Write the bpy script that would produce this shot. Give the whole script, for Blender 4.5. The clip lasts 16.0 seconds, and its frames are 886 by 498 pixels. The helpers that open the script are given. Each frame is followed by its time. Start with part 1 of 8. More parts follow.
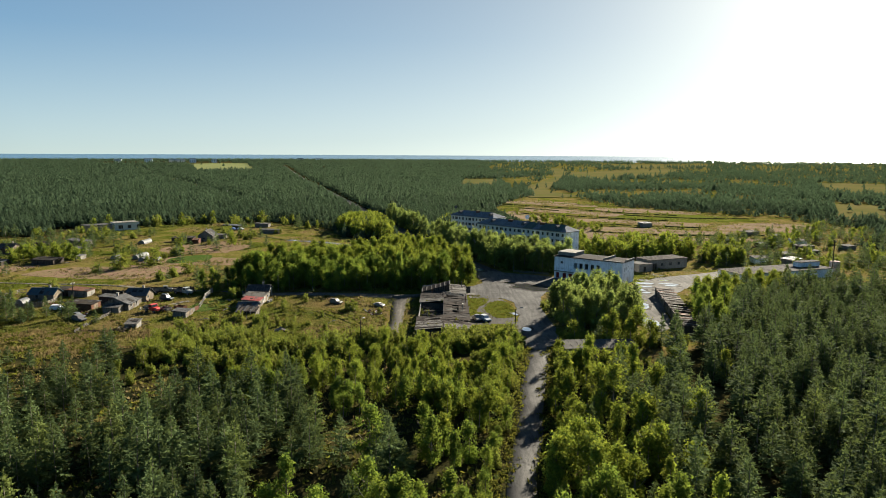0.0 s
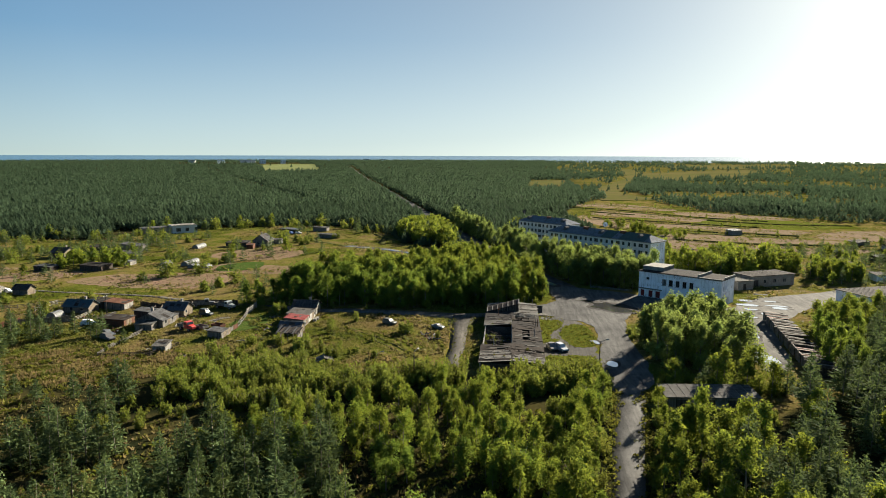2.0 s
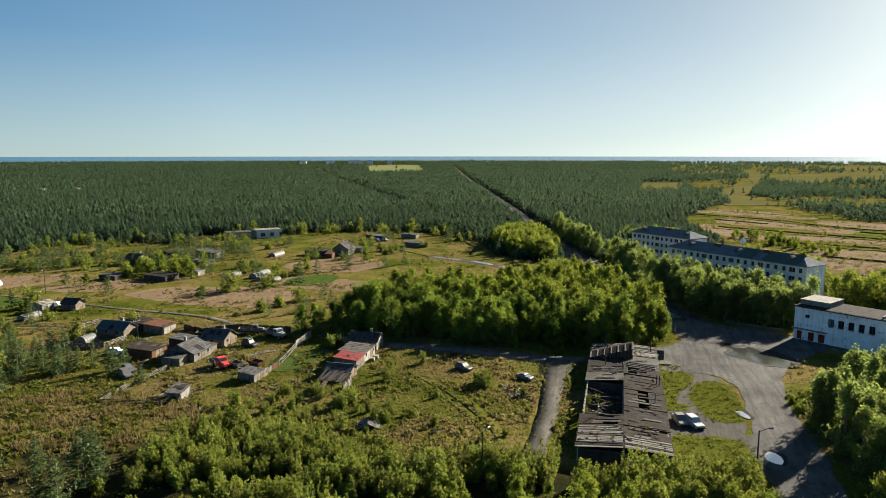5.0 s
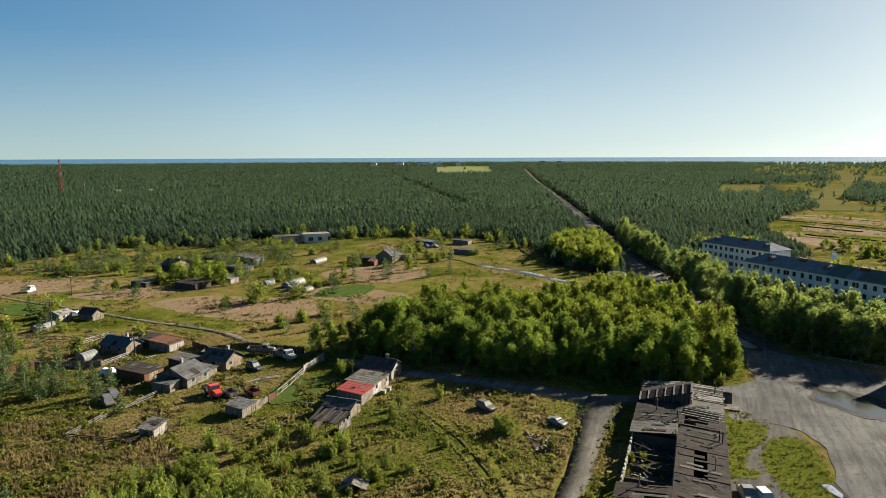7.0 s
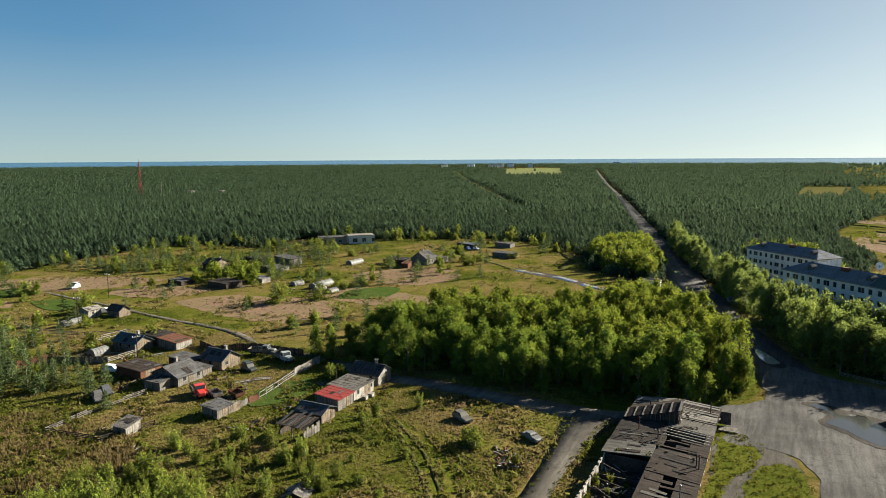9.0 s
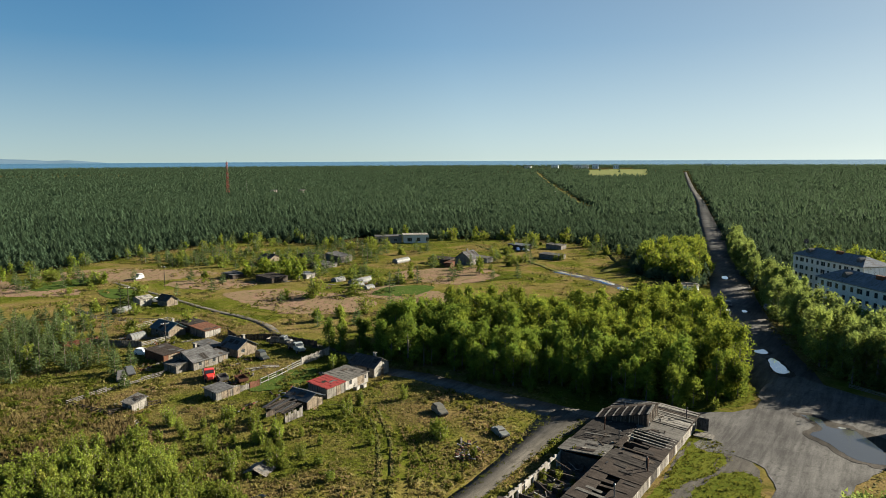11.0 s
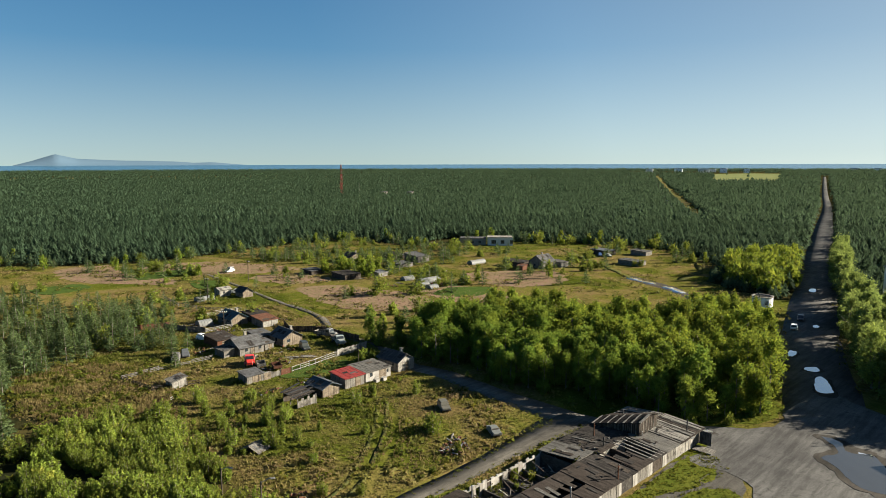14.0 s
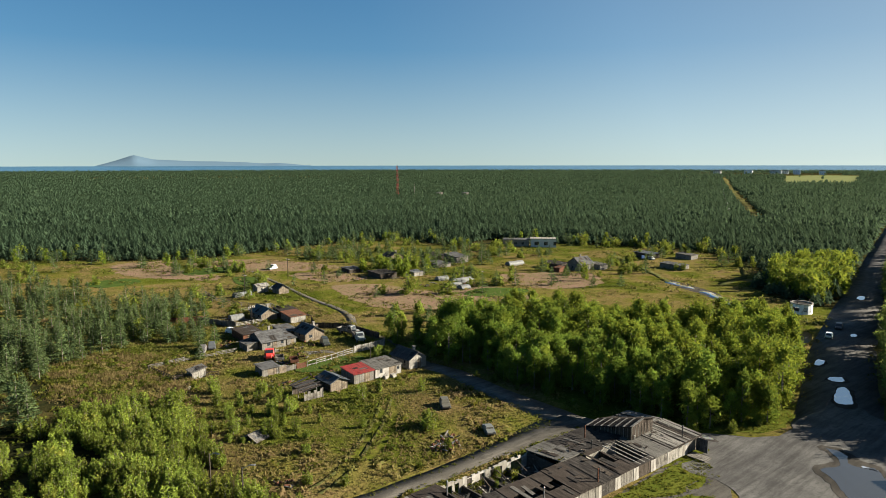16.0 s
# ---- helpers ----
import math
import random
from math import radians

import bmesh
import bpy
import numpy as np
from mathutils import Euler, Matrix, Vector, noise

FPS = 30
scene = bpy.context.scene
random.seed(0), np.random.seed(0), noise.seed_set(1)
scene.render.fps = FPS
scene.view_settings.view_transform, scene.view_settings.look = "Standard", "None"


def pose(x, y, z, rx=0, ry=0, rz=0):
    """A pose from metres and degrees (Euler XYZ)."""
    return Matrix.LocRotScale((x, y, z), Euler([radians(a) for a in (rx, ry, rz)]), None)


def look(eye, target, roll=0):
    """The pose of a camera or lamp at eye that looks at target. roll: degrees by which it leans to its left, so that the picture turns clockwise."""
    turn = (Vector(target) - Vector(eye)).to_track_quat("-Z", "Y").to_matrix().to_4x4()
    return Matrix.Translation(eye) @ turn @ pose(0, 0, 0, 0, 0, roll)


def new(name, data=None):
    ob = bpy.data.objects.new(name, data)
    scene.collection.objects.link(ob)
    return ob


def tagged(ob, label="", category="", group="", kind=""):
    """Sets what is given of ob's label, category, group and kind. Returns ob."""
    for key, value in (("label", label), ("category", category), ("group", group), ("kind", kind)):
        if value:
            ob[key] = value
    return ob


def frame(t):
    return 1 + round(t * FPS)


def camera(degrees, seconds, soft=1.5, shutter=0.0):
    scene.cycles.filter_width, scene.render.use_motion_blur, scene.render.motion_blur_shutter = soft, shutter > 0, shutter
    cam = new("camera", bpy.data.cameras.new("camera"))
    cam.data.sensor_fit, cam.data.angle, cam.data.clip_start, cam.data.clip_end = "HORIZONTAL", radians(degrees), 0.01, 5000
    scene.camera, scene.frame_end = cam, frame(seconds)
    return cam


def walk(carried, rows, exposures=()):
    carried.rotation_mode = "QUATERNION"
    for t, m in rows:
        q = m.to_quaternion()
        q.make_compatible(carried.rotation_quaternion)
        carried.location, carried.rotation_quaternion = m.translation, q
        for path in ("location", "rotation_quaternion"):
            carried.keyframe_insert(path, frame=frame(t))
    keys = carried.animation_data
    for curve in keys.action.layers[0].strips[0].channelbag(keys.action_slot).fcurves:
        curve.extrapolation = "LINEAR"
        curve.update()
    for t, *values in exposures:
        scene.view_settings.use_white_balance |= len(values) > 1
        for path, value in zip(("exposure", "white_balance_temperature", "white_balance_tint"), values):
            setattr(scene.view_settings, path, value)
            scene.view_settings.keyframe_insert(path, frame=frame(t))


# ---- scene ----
cam = camera(66.9, 16.0, soft=0.62)
METRES, EYE, TILT, LEAN, TURN = 149.4, 41.7, -0.33, -0.38, 0.0
ROWS = [
    (0.0, 0.0, 0.0, 0.0, -0.01, -7.82, 0.09),
    (0.5, -0.0013, 0.0413, 0.0001, 1.25, -7.81, 0.1),
    (1.0, -0.0031, 0.0827, 0.0002, 2.61, -7.8, 0.13),
    (1.5, -0.0051, 0.1242, 0.0002, 4.0, -7.77, 0.15),
    (2.0, -0.0073, 0.1659, 0.0003, 5.53, -7.75, 0.19),
    (2.5, -0.0094, 0.2073, 0.0004, 6.94, -7.73, 0.22),
    (3.0, -0.0111, 0.2488, 0.0001, 8.34, -7.71, 0.25),
    (3.5, -0.0125, 0.2902, -0.0, 9.9, -7.69, 0.26),
    (4.0, -0.013, 0.3315, -0.0001, 11.48, -7.67, 0.26),
    (6.5, -0.003, 0.5305, 0.0018, 19.14, -7.57, 0.39),
    (7.0, 0.0094, 0.561, 0.0017, 20.67, -7.51, 0.42),
    (7.5, 0.0261, 0.5851, 0.0015, 22.22, -7.46, 0.45),
    (8.0, 0.0464, 0.6029, 0.001, 23.78, -7.41, 0.48),
    (10.5, 0.188, 0.6516, 0.0011, 32.53, -7.21, 0.48),
    (11.0, 0.2145, 0.6626, 0.001, 34.51, -7.18, 0.42),
    (11.5, 0.238, 0.6736, 0.0008, 36.5, -7.14, 0.38),
    (12.0, 0.259, 0.6846, 0.0006, 38.37, -7.08, 0.33),
    (12.5, 0.278, 0.6952, 0.0005, 39.95, -7.02, 0.3),
    (13.0, 0.2957, 0.7056, 0.0006, 41.57, -6.98, 0.28),
    (13.5, 0.3121, 0.7159, 0.0007, 43.23, -6.93, 0.22),
    (14.0, 0.3276, 0.7263, 0.0007, 44.81, -6.89, 0.18),
    (14.5, 0.3422, 0.7369, 0.0009, 46.22, -6.86, 0.14),
    (15.0, 0.3564, 0.7474, 0.0009, 47.61, -6.84, 0.13),
    (15.5, 0.3701, 0.7583, 0.0009, 48.89, -6.81, 0.08),
    (16.0, 0.3835, 0.7694, 0.0009, 50.16, -6.8, 0.07),
]
walk(cam, [(t, pose(0, 0, EYE, TILT, LEAN, TURN) @ pose(METRES * x, METRES * y, METRES * z, 90 + pitch, roll, yaw)) for t, x, y, z, yaw, pitch, roll in ROWS])

# ---- world and sun ----
SUN_AZ, SUN_EL = radians(32.5), radians(22.5)
world = bpy.data.worlds.new("sky")
scene.world = world
world.use_nodes = True
_n = world.node_tree.nodes
_sky = _n.new("ShaderNodeTexSky")
_sky.sky_type = "NISHITA"
_sky.sun_disc = False
_sky.sun_elevation, _sky.sun_rotation = SUN_EL, SUN_AZ
_sky.altitude, _sky.air_density, _sky.dust_density, _sky.ozone_density = 50.0, 1.0, 0.62, 1.4
_n["Background"].inputs["Strength"].default_value = 0.05
_soft = _n.new("ShaderNodeHueSaturation")
_tint = _n.new("ShaderNodeMix")
_tint.data_type, _tint.blend_type = "RGBA", "MULTIPLY"
_tint.inputs["Factor"].default_value = 1.0
_tint.inputs[7].default_value = (0.57, 0.617, 0.603, 1)
_way = _n.new("ShaderNodeTexCoord")
_lift = _n.new("ShaderNodeVectorMath")
_lift.inputs[1].default_value = (0, 0, 0.085)
_unit = _n.new("ShaderNodeVectorMath")
_unit.operation = "NORMALIZE"
world.node_tree.links.new(_way.outputs["Generated"], _lift.inputs[0])
world.node_tree.links.new(_lift.outputs[0], _unit.inputs[0])
world.node_tree.links.new(_unit.outputs[0], _sky.inputs["Vector"])
_near = _n.new("ShaderNodeVectorMath")
_near.operation = "DOT_PRODUCT"
_near.inputs[1].default_value = (math.sin(SUN_AZ) * math.cos(SUN_EL), math.cos(SUN_AZ) * math.cos(SUN_EL), math.sin(SUN_EL))
_pale = _n.new("ShaderNodeMapRange")
for _k, _v in zip(("From Min", "From Max", "To Min", "To Max"), (0.1, 0.95, 1.36, 0.8)):
    _pale.inputs[_k].default_value = _v
_dull = _n.new("ShaderNodeMapRange")
for _k, _v in zip(("From Min", "From Max", "To Min", "To Max"), (0.42, 0.97, 1.0, 0.64)):
    _dull.inputs[_k].default_value = _v
world.node_tree.links.new(_way.outputs["Generated"], _near.inputs[0])
for _m in (_pale, _dull):
    world.node_tree.links.new(_near.outputs["Value"], _m.inputs["Value"])
_split = _n.new("ShaderNodeSeparateXYZ")
_low = _n.new("ShaderNodeMapRange")
for _k, _v in zip(("From Min", "From Max", "To Min", "To Max"), (0.0, 0.16, 0.55, 1.0)):
    _low.inputs[_k].default_value = _v
_both = _n.new("ShaderNodeMath")
_both.operation = "MULTIPLY"
world.node_tree.links.new(_way.outputs["Generated"], _split.inputs[0])
world.node_tree.links.new(_split.outputs["Z"], _low.inputs["Value"])
world.node_tree.links.new(_pale.outputs[0], _both.inputs[0])
world.node_tree.links.new(_low.outputs[0], _both.inputs[1])
world.node_tree.links.new(_both.outputs[0], _soft.inputs["Saturation"])
world.node_tree.links.new(_dull.outputs[0], _soft.inputs["Value"])
world.node_tree.links.new(_sky.outputs[0], _soft.inputs["Color"])
world.node_tree.links.new(_soft.outputs[0], _tint.inputs[6])
world.node_tree.links.new(_tint.outputs[2], _n["Background"].inputs["Color"])
sun_data = bpy.data.lights.new("sun", "SUN")
sun_data.energy, sun_data.angle, sun_data.color = 5.0, radians(0.6), (1.0, 0.91, 0.75)
sun = new("sun", sun_data)
sun.matrix_world = look((math.sin(SUN_AZ) * 300, math.cos(SUN_AZ) * 300, math.tan(SUN_EL) * 300), (0, 0, 0))
scene.view_settings.exposure = 2.05


# ---- tools ----
from mathutils import geometry


def ground_z(x, y):
    """Height of the gently falling ground, with a hollow round the garages and a rise towards the coast."""
    x, y = np.asarray(x), np.asarray(y)
    u = np.clip((np.hypot(x - 20.0, y - 110.0) - 900.0) / 1800.0, 0.0, 1.0)
    d = np.clip((30.0 - np.hypot(x, y - np.clip(y, 160.0, 200.0))) / 20.0, 0.0, 1.0)
    return 7.0 * np.tanh((0.0066 * x - 0.0058 * y) / 7.0) - d * d * (3.0 - 2.0 * d) + 12.0 * u * u * (3.0 - 2.0 * u)


def gz(x, y):
    return float(ground_z(x, y))


def mesh_of(name, verts, faces, mats, fmat=None, smooth=False):
    """A mesh from arrays; faces all have the same number of corners."""
    me = bpy.data.meshes.new(name)
    verts = np.asarray(verts, dtype=np.float32).reshape(-1, 3)
    faces = np.asarray(faces, dtype=np.int32)
    n, k = faces.shape
    me.vertices.add(len(verts))
    me.vertices.foreach_set("co", verts.ravel())
    me.loops.add(n * k)
    me.loops.foreach_set("vertex_index", faces.ravel())
    me.polygons.add(n)
    me.polygons.foreach_set("loop_start", np.arange(0, n * k, k, dtype=np.int32))
    for m in (mats if isinstance(mats, (list, tuple)) else [mats]):
        me.materials.append(m)
    if fmat is not None:
        me.polygons.foreach_set("material_index", np.asarray(fmat, dtype=np.int32))
    if smooth:
        me.polygons.foreach_set("use_smooth", np.ones(n, dtype=bool))
    me.update(calc_edges=True)
    me.validate()
    return me


def part(name, bm, material, parent, label=""):
    """Links a bmesh as one mesh object under a thing or a part."""
    me = bpy.data.meshes.new(name)
    bm.to_mesh(me)
    bm.free()
    me.materials.append(material)
    ob = new(name, me)
    ob.parent = parent
    if label:
        ob["label"] = label
    return ob


def boxes(*specs, bevel=0.0):
    """A bmesh of boxes (x0, x1, y0, y1, z0, z1)."""
    bm = bmesh.new()
    for x0, x1, y0, y1, z0, z1 in specs:
        bmesh.ops.create_cube(bm, size=1.0, matrix=Matrix.LocRotScale(((x0 + x1) / 2, (y0 + y1) / 2, (z0 + z1) / 2), None, (x1 - x0, y1 - y0, z1 - z0)))
    if bevel:
        bmesh.ops.bevel(bm, geom=bm.edges[:], offset=bevel, segments=1, affect="EDGES")
    return bm


def beam(bm, a, b, r, sides=6, r2=None):
    """A round bar from a to b, added to bm."""
    a, b = Vector(a), Vector(b)
    d = b - a
    m = Matrix.Translation((a + b) / 2) @ d.to_track_quat("Z", "Y").to_matrix().to_4x4()
    bmesh.ops.create_cone(bm, cap_ends=True, segments=sides, radius1=r, radius2=r if r2 is None else r2, depth=d.length, matrix=m)
    return bm


def plank(bm, a, b, w, h):
    """A square bar from a to b."""
    a, b = Vector(a), Vector(b)
    d = b - a
    m = Matrix.Translation((a + b) / 2) @ d.to_track_quat("Z", "Y").to_matrix().to_4x4() @ Matrix.Diagonal((w, h, d.length, 1))
    bmesh.ops.create_cube(bm, size=1.0, matrix=m)
    return bm


def solid(points, faces, thick=0.0):
    """A bmesh from corners and faces, thickened downwards."""
    bm = bmesh.new()
    vs = [bm.verts.new(p) for p in points]
    for f in faces:
        bm.faces.new([vs[i] for i in f])
    if thick:
        top = bm.faces[:]
        low = bmesh.ops.extrude_face_region(bm, geom=top)
        for v in low["geom"]:
            if isinstance(v, bmesh.types.BMVert):
                v.co.z -= thick
    bmesh.ops.recalc_face_normals(bm, faces=bm.faces[:])
    return bm


def thing(name, x, y, rz=0.0, label="", category="", group="", z=None):
    ob = new(name)
    ob.empty_display_size = 0.5
    ob.matrix_basis = pose(x, y, gz(x, y) if z is None else z, 0, 0, rz)
    return tagged(ob, label, category, group)


def curve_round(pts, step=2.0, rough=0.0, seed=0, closed=True):
    """Smooths a coarse outline (Catmull-Rom) and roughens it a little."""
    rng = np.random.default_rng(seed)
    p = np.array(pts, float)
    n = len(p)
    out = []
    for i in range(n if closed else n - 1):
        if closed:
            a, b, c, d = p[i - 1], p[i], p[(i + 1) % n], p[(i + 2) % n]
        else:
            a, b, c, d = p[max(i - 1, 0)], p[i], p[i + 1], p[min(i + 2, n - 1)]
        k = max(1, int(np.linalg.norm(c - b) / step))
        for j in range(k):
            t = j / k
            out.append(0.5 * (2 * b + (c - a) * t + (2 * a - 5 * b + 4 * c - d) * t * t + (3 * b - a - 3 * c + d) * t ** 3))
    if not closed:
        out.append(p[-1])
    out = np.array(out)
    return out + rng.normal(0, rough, out.shape) if rough else out


def inside(pts, poly):
    """Which of the points (n, 2) lie in the outline."""
    x, y = pts[:, 0], pts[:, 1]
    poly = np.asarray(poly, float)
    res = np.zeros(len(pts), bool)
    for (x0, y0), (x1, y1) in zip(poly, np.roll(poly, -1, axis=0)):
        if y0 == y1:
            continue
        c = ((y0 > y) != (y1 > y)) & (x < (x1 - x0) * (y - y0) / (y1 - y0) + x0)
        res ^= c
    return res


def line_gap(pts, line):
    """Distance from points to a line of several pieces."""
    d = np.full(len(pts), 1e9)
    for a, b in zip(np.array(line[:-1], float), np.array(line[1:], float)):
        u = b - a
        t = np.clip(((pts - a) @ u) / (u @ u), 0, 1)
        d = np.minimum(d, np.linalg.norm(pts - a - t[:, None] * u, axis=1))
    return d


def sheet(name, outline, lift, material, label="", category="", step=2.0, rough=0.25, seed=1, kind="structure"):
    """A thin patch that lies on the ground and follows it."""
    o = curve_round(outline, step, rough, seed)
    n, gap = len(o), max(2.5, 2.0 * step)
    X, Y = np.meshgrid(np.arange(o[:, 0].min(), o[:, 0].max(), gap), np.arange(o[:, 1].min(), o[:, 1].max(), gap))
    q = np.column_stack([X.ravel(), Y.ravel()])
    q = q[inside(q, o) & (line_gap(q, np.vstack([o, o[:1]])) > 0.4 * gap)]
    flat = [Vector((float(x), float(y))) for x, y in np.vstack([o, q])]
    co, _, tris, *_ = geometry.delaunay_2d_cdt(flat, [(i, (i + 1) % n) for i in range(n)], [], 1, 1e-4)
    bm = bmesh.new()
    vs = [bm.verts.new((c.x, c.y, gz(c.x, c.y) + lift)) for c in co]
    top = [bm.faces.new([vs[i] for i in t_]) for t_ in tris]
    low = bmesh.ops.extrude_face_region(bm, geom=top)
    for v in low["geom"]:
        if isinstance(v, bmesh.types.BMVert):
            v.co.z -= lift + 0.25
    bmesh.ops.recalc_face_normals(bm, faces=bm.faces[:])
    me = bpy.data.meshes.new(name)
    bm.to_mesh(me)
    bm.free()
    me.materials.append(material)
    return tagged(new(name, me), label, category, "", kind)


def strip(name, line, widths, lift, material, label="", category="", step=4.0, rough=0.15, seed=2, kind="structure"):
    """A ribbon of road along a line."""
    c = curve_round(line, step, 0, closed=False)
    w = np.interp(np.linspace(0, 1, len(c)), np.linspace(0, 1, len(widths)), widths) / 2
    t = np.gradient(c, axis=0)
    t /= np.linalg.norm(t, axis=1)[:, None]
    nrm = np.stack([-t[:, 1], t[:, 0]], 1)
    rng = np.random.default_rng(seed)
    l = c + nrm * (w + rng.normal(0, rough, len(c)))[:, None]
    r = c - nrm * (w + rng.normal(0, rough, len(c)))[:, None]
    n = len(c)
    rows = [(l, -0.2), (l, lift), (r, lift), (r, -0.2)]
    v = np.concatenate([np.column_stack([p, ground_z(p[:, 0], p[:, 1]) + z]) for p, z in rows])
    f = [(k * n + i, k * n + i + 1, (k + 1) * n + i + 1, (k + 1) * n + i)[::-1] for k in range(3) for i in range(n - 1)]
    return tagged(new(name, mesh_of(name, v, f, material)), label, category, "", kind)


# ---- materials ----
class Mat:
    """A node material with a few short cuts."""

    def __init__(self, name, rough=0.9, metal=0.0, spec=0.3):
        self.m = bpy.data.materials.new(name)
        self.m.use_nodes = True
        self.t = self.m.node_tree
        self.b = self.t.nodes["Principled BSDF"]
        self.b.inputs["Roughness"].default_value = rough
        self.b.inputs["Metallic"].default_value = metal
        self.b.inputs["Specular IOR Level"].default_value = spec
        self.pos = self.t.nodes.new("ShaderNodeNewGeometry").outputs["Position"]

    def node(self, kind, **kw):
        n = self.t.nodes.new(kind)
        for k, v in kw.items():
            n.inputs[k].default_value = v
        return n

    def link(self, a, b):
        self.t.links.new(a, b)

    def local(self):
        return self.t.nodes.new("ShaderNodeTexCoord").outputs["Object"]

    def noise(self, scale, detail=4.0, rough=0.6, vec=None, stretch=None):
        n = self.node("ShaderNodeTexNoise", Scale=scale, Detail=detail, Roughness=rough)
        v = self.pos if vec is None else vec
        if stretch:
            mp = self.node("ShaderNodeMapping")
            mp.inputs["Scale"].default_value = stretch
            self.link(v, mp.inputs["Vector"])
            v = mp.outputs[0]
        self.link(v, n.inputs["Vector"])
        return n.outputs["Fac"]

    def ramp(self, fac, *stops):
        r = self.t.nodes.new("ShaderNodeValToRGB")
        e = r.color_ramp.elements
        while len(e) < len(stops):
            e.new(0.5)
        for el, (p, c) in zip(e, stops):
            el.position, el.color = p, (*c, 1) if not isinstance(c, (int, float)) else (c, c, c, 1)
        self.link(fac, r.inputs["Fac"])
        return r.outputs["Color"]

    def mix(self, fac, a, b, mode="MIX"):
        n = self.t.nodes.new("ShaderNodeMix")
        n.data_type, n.blend_type = "RGBA", mode
        for sock, v in ((n.inputs["Factor"], fac), (n.inputs[6], a), (n.inputs[7], b)):
            if isinstance(v, (int, float)):
                sock.default_value = v
            elif isinstance(v, tuple):
                sock.default_value = (*v, 1)
            else:
                self.link(v, sock)
        return n.outputs[2]

    def colour(self, c):
        if isinstance(c, tuple):
            self.b.inputs["Base Color"].default_value = (*c, 1)
        else:
            self.link(c, self.b.inputs["Base Color"])
        return self

    def bump(self, h, strength=0.4, dist=0.05):
        n = self.node("ShaderNodeBump", Strength=strength, Distance=dist)
        self.link(h, n.inputs["Height"])
        self.link(n.outputs[0], self.b.inputs["Normal"])
        return self


def two_tone(name, a, b, c, scale=1.5, fine=12.0, rough=0.9, metal=0.0, spec=0.06, bump=0.3, stretch=None, local=True):
    """Base colour a with blotches b and fine wear c."""
    m = Mat(name, rough, metal, spec if local else 0.0)
    v = m.local() if local else None
    col = m.mix(m.ramp(m.noise(scale, 5, 0.65, v, stretch), (0.38, 0.0), (0.62, 1.0)), a, b)
    col = m.mix(m.ramp(m.noise(fine, 4, 0.7, v, stretch), (0.5, 0.0), (0.72, 1.0)), col, c)
    m.colour(col).bump(m.noise(fine * 1.5, 3, 0.6, v, stretch), bump, 0.03)
    return m.m


def foliage(name, dark, light, yellow, amount=0.15, see_through=0.4, island=False, gaps=0.0, solid_=0.5):
    """Leaves that let some light through, each tree with its own tint."""
    m = Mat(name, 0.85, 0.0, 0.02)
    if island:
        rnd = m.t.nodes.new("ShaderNodeNewGeometry").outputs["Random Per Island"]
    else:
        rnd = m.t.nodes.new("ShaderNodeObjectInfo").outputs["Random"]
    clump = m.noise(0.55, 3, 0.6)
    col = m.mix(m.ramp(clump, (0.35, 0.0), (0.65, 1.0)), dark, light)
    broad = m.ramp(m.noise(0.045, 3, 0.5), (0.4, 0.0), (0.7, 1.0))
    col = m.mix(broad, col, m.mix(0.5, col, light))
    tint = m.ramp(rnd, (0.0, 0.0), (1.0 - amount, 0.08), (1.0, 0.9))
    col = m.mix(tint, col, yellow)
    stand = m.ramp(m.noise(0.16, 2, 0.6), (0.36, 0.62), (0.64, 1.3))
    col = m.mix(1.0, col, stand, "MULTIPLY")
    bright = m.ramp(m.noise(3.0, 2, 0.5), (0.3, 0.65), (0.7, 1.25))
    col = m.mix(1.0, col, bright, "MULTIPLY")
    m.colour(col)
    tr = m.t.nodes.new("ShaderNodeBsdfTranslucent")
    m.link(m.mix(0.6, m.mix(1.0, col, (1.15, 1.15, 1.0), "MULTIPLY"), yellow), tr.inputs["Color"])
    mx = m.t.nodes.new("ShaderNodeMixShader")
    mx.inputs[0].default_value = see_through
    m.link(m.b.outputs[0], mx.inputs[1])
    m.link(tr.outputs[0], mx.inputs[2])
    if gaps:
        clear = m.t.nodes.new("ShaderNodeBsdfTransparent")
        sift = m.t.nodes.new("ShaderNodeMixShader")
        m.link(m.ramp(m.noise(gaps, 1.0, 0.5), (solid_ - 0.015, 0.0), (solid_ + 0.015, 1.0)), sift.inputs[0])
        m.link(clear.outputs[0], sift.inputs[1])
        m.link(mx.outputs[0], sift.inputs[2])
        mx = sift
    m.link(mx.outputs[0], m.t.nodes["Material Output"].inputs["Surface"])
    return m.m


BIRCH = foliage("birch_leaves", (0.028, 0.06, 0.013), (0.132, 0.204, 0.029), (0.2, 0.238, 0.034), 0.2, 0.38, False, 8.5, 0.38)
BIRCH_FAR = foliage("birch_leaves_far", (0.028, 0.06, 0.013), (0.138, 0.204, 0.027), (0.23, 0.245, 0.03), 0.26, 0.38, True, 8.5, 0.38)
LARCH = foliage("larch_needles", (0.025, 0.046, 0.02), (0.104, 0.145, 0.057), (0.11, 0.135, 0.034), 0.15, 0.34, False, 9.0, 0.41)
LARCH_FAR = foliage("larch_needles_far", (0.025, 0.046, 0.021), (0.102, 0.141, 0.059), (0.1, 0.128, 0.034), 0.15, 0.34, True, 9.0, 0.41)
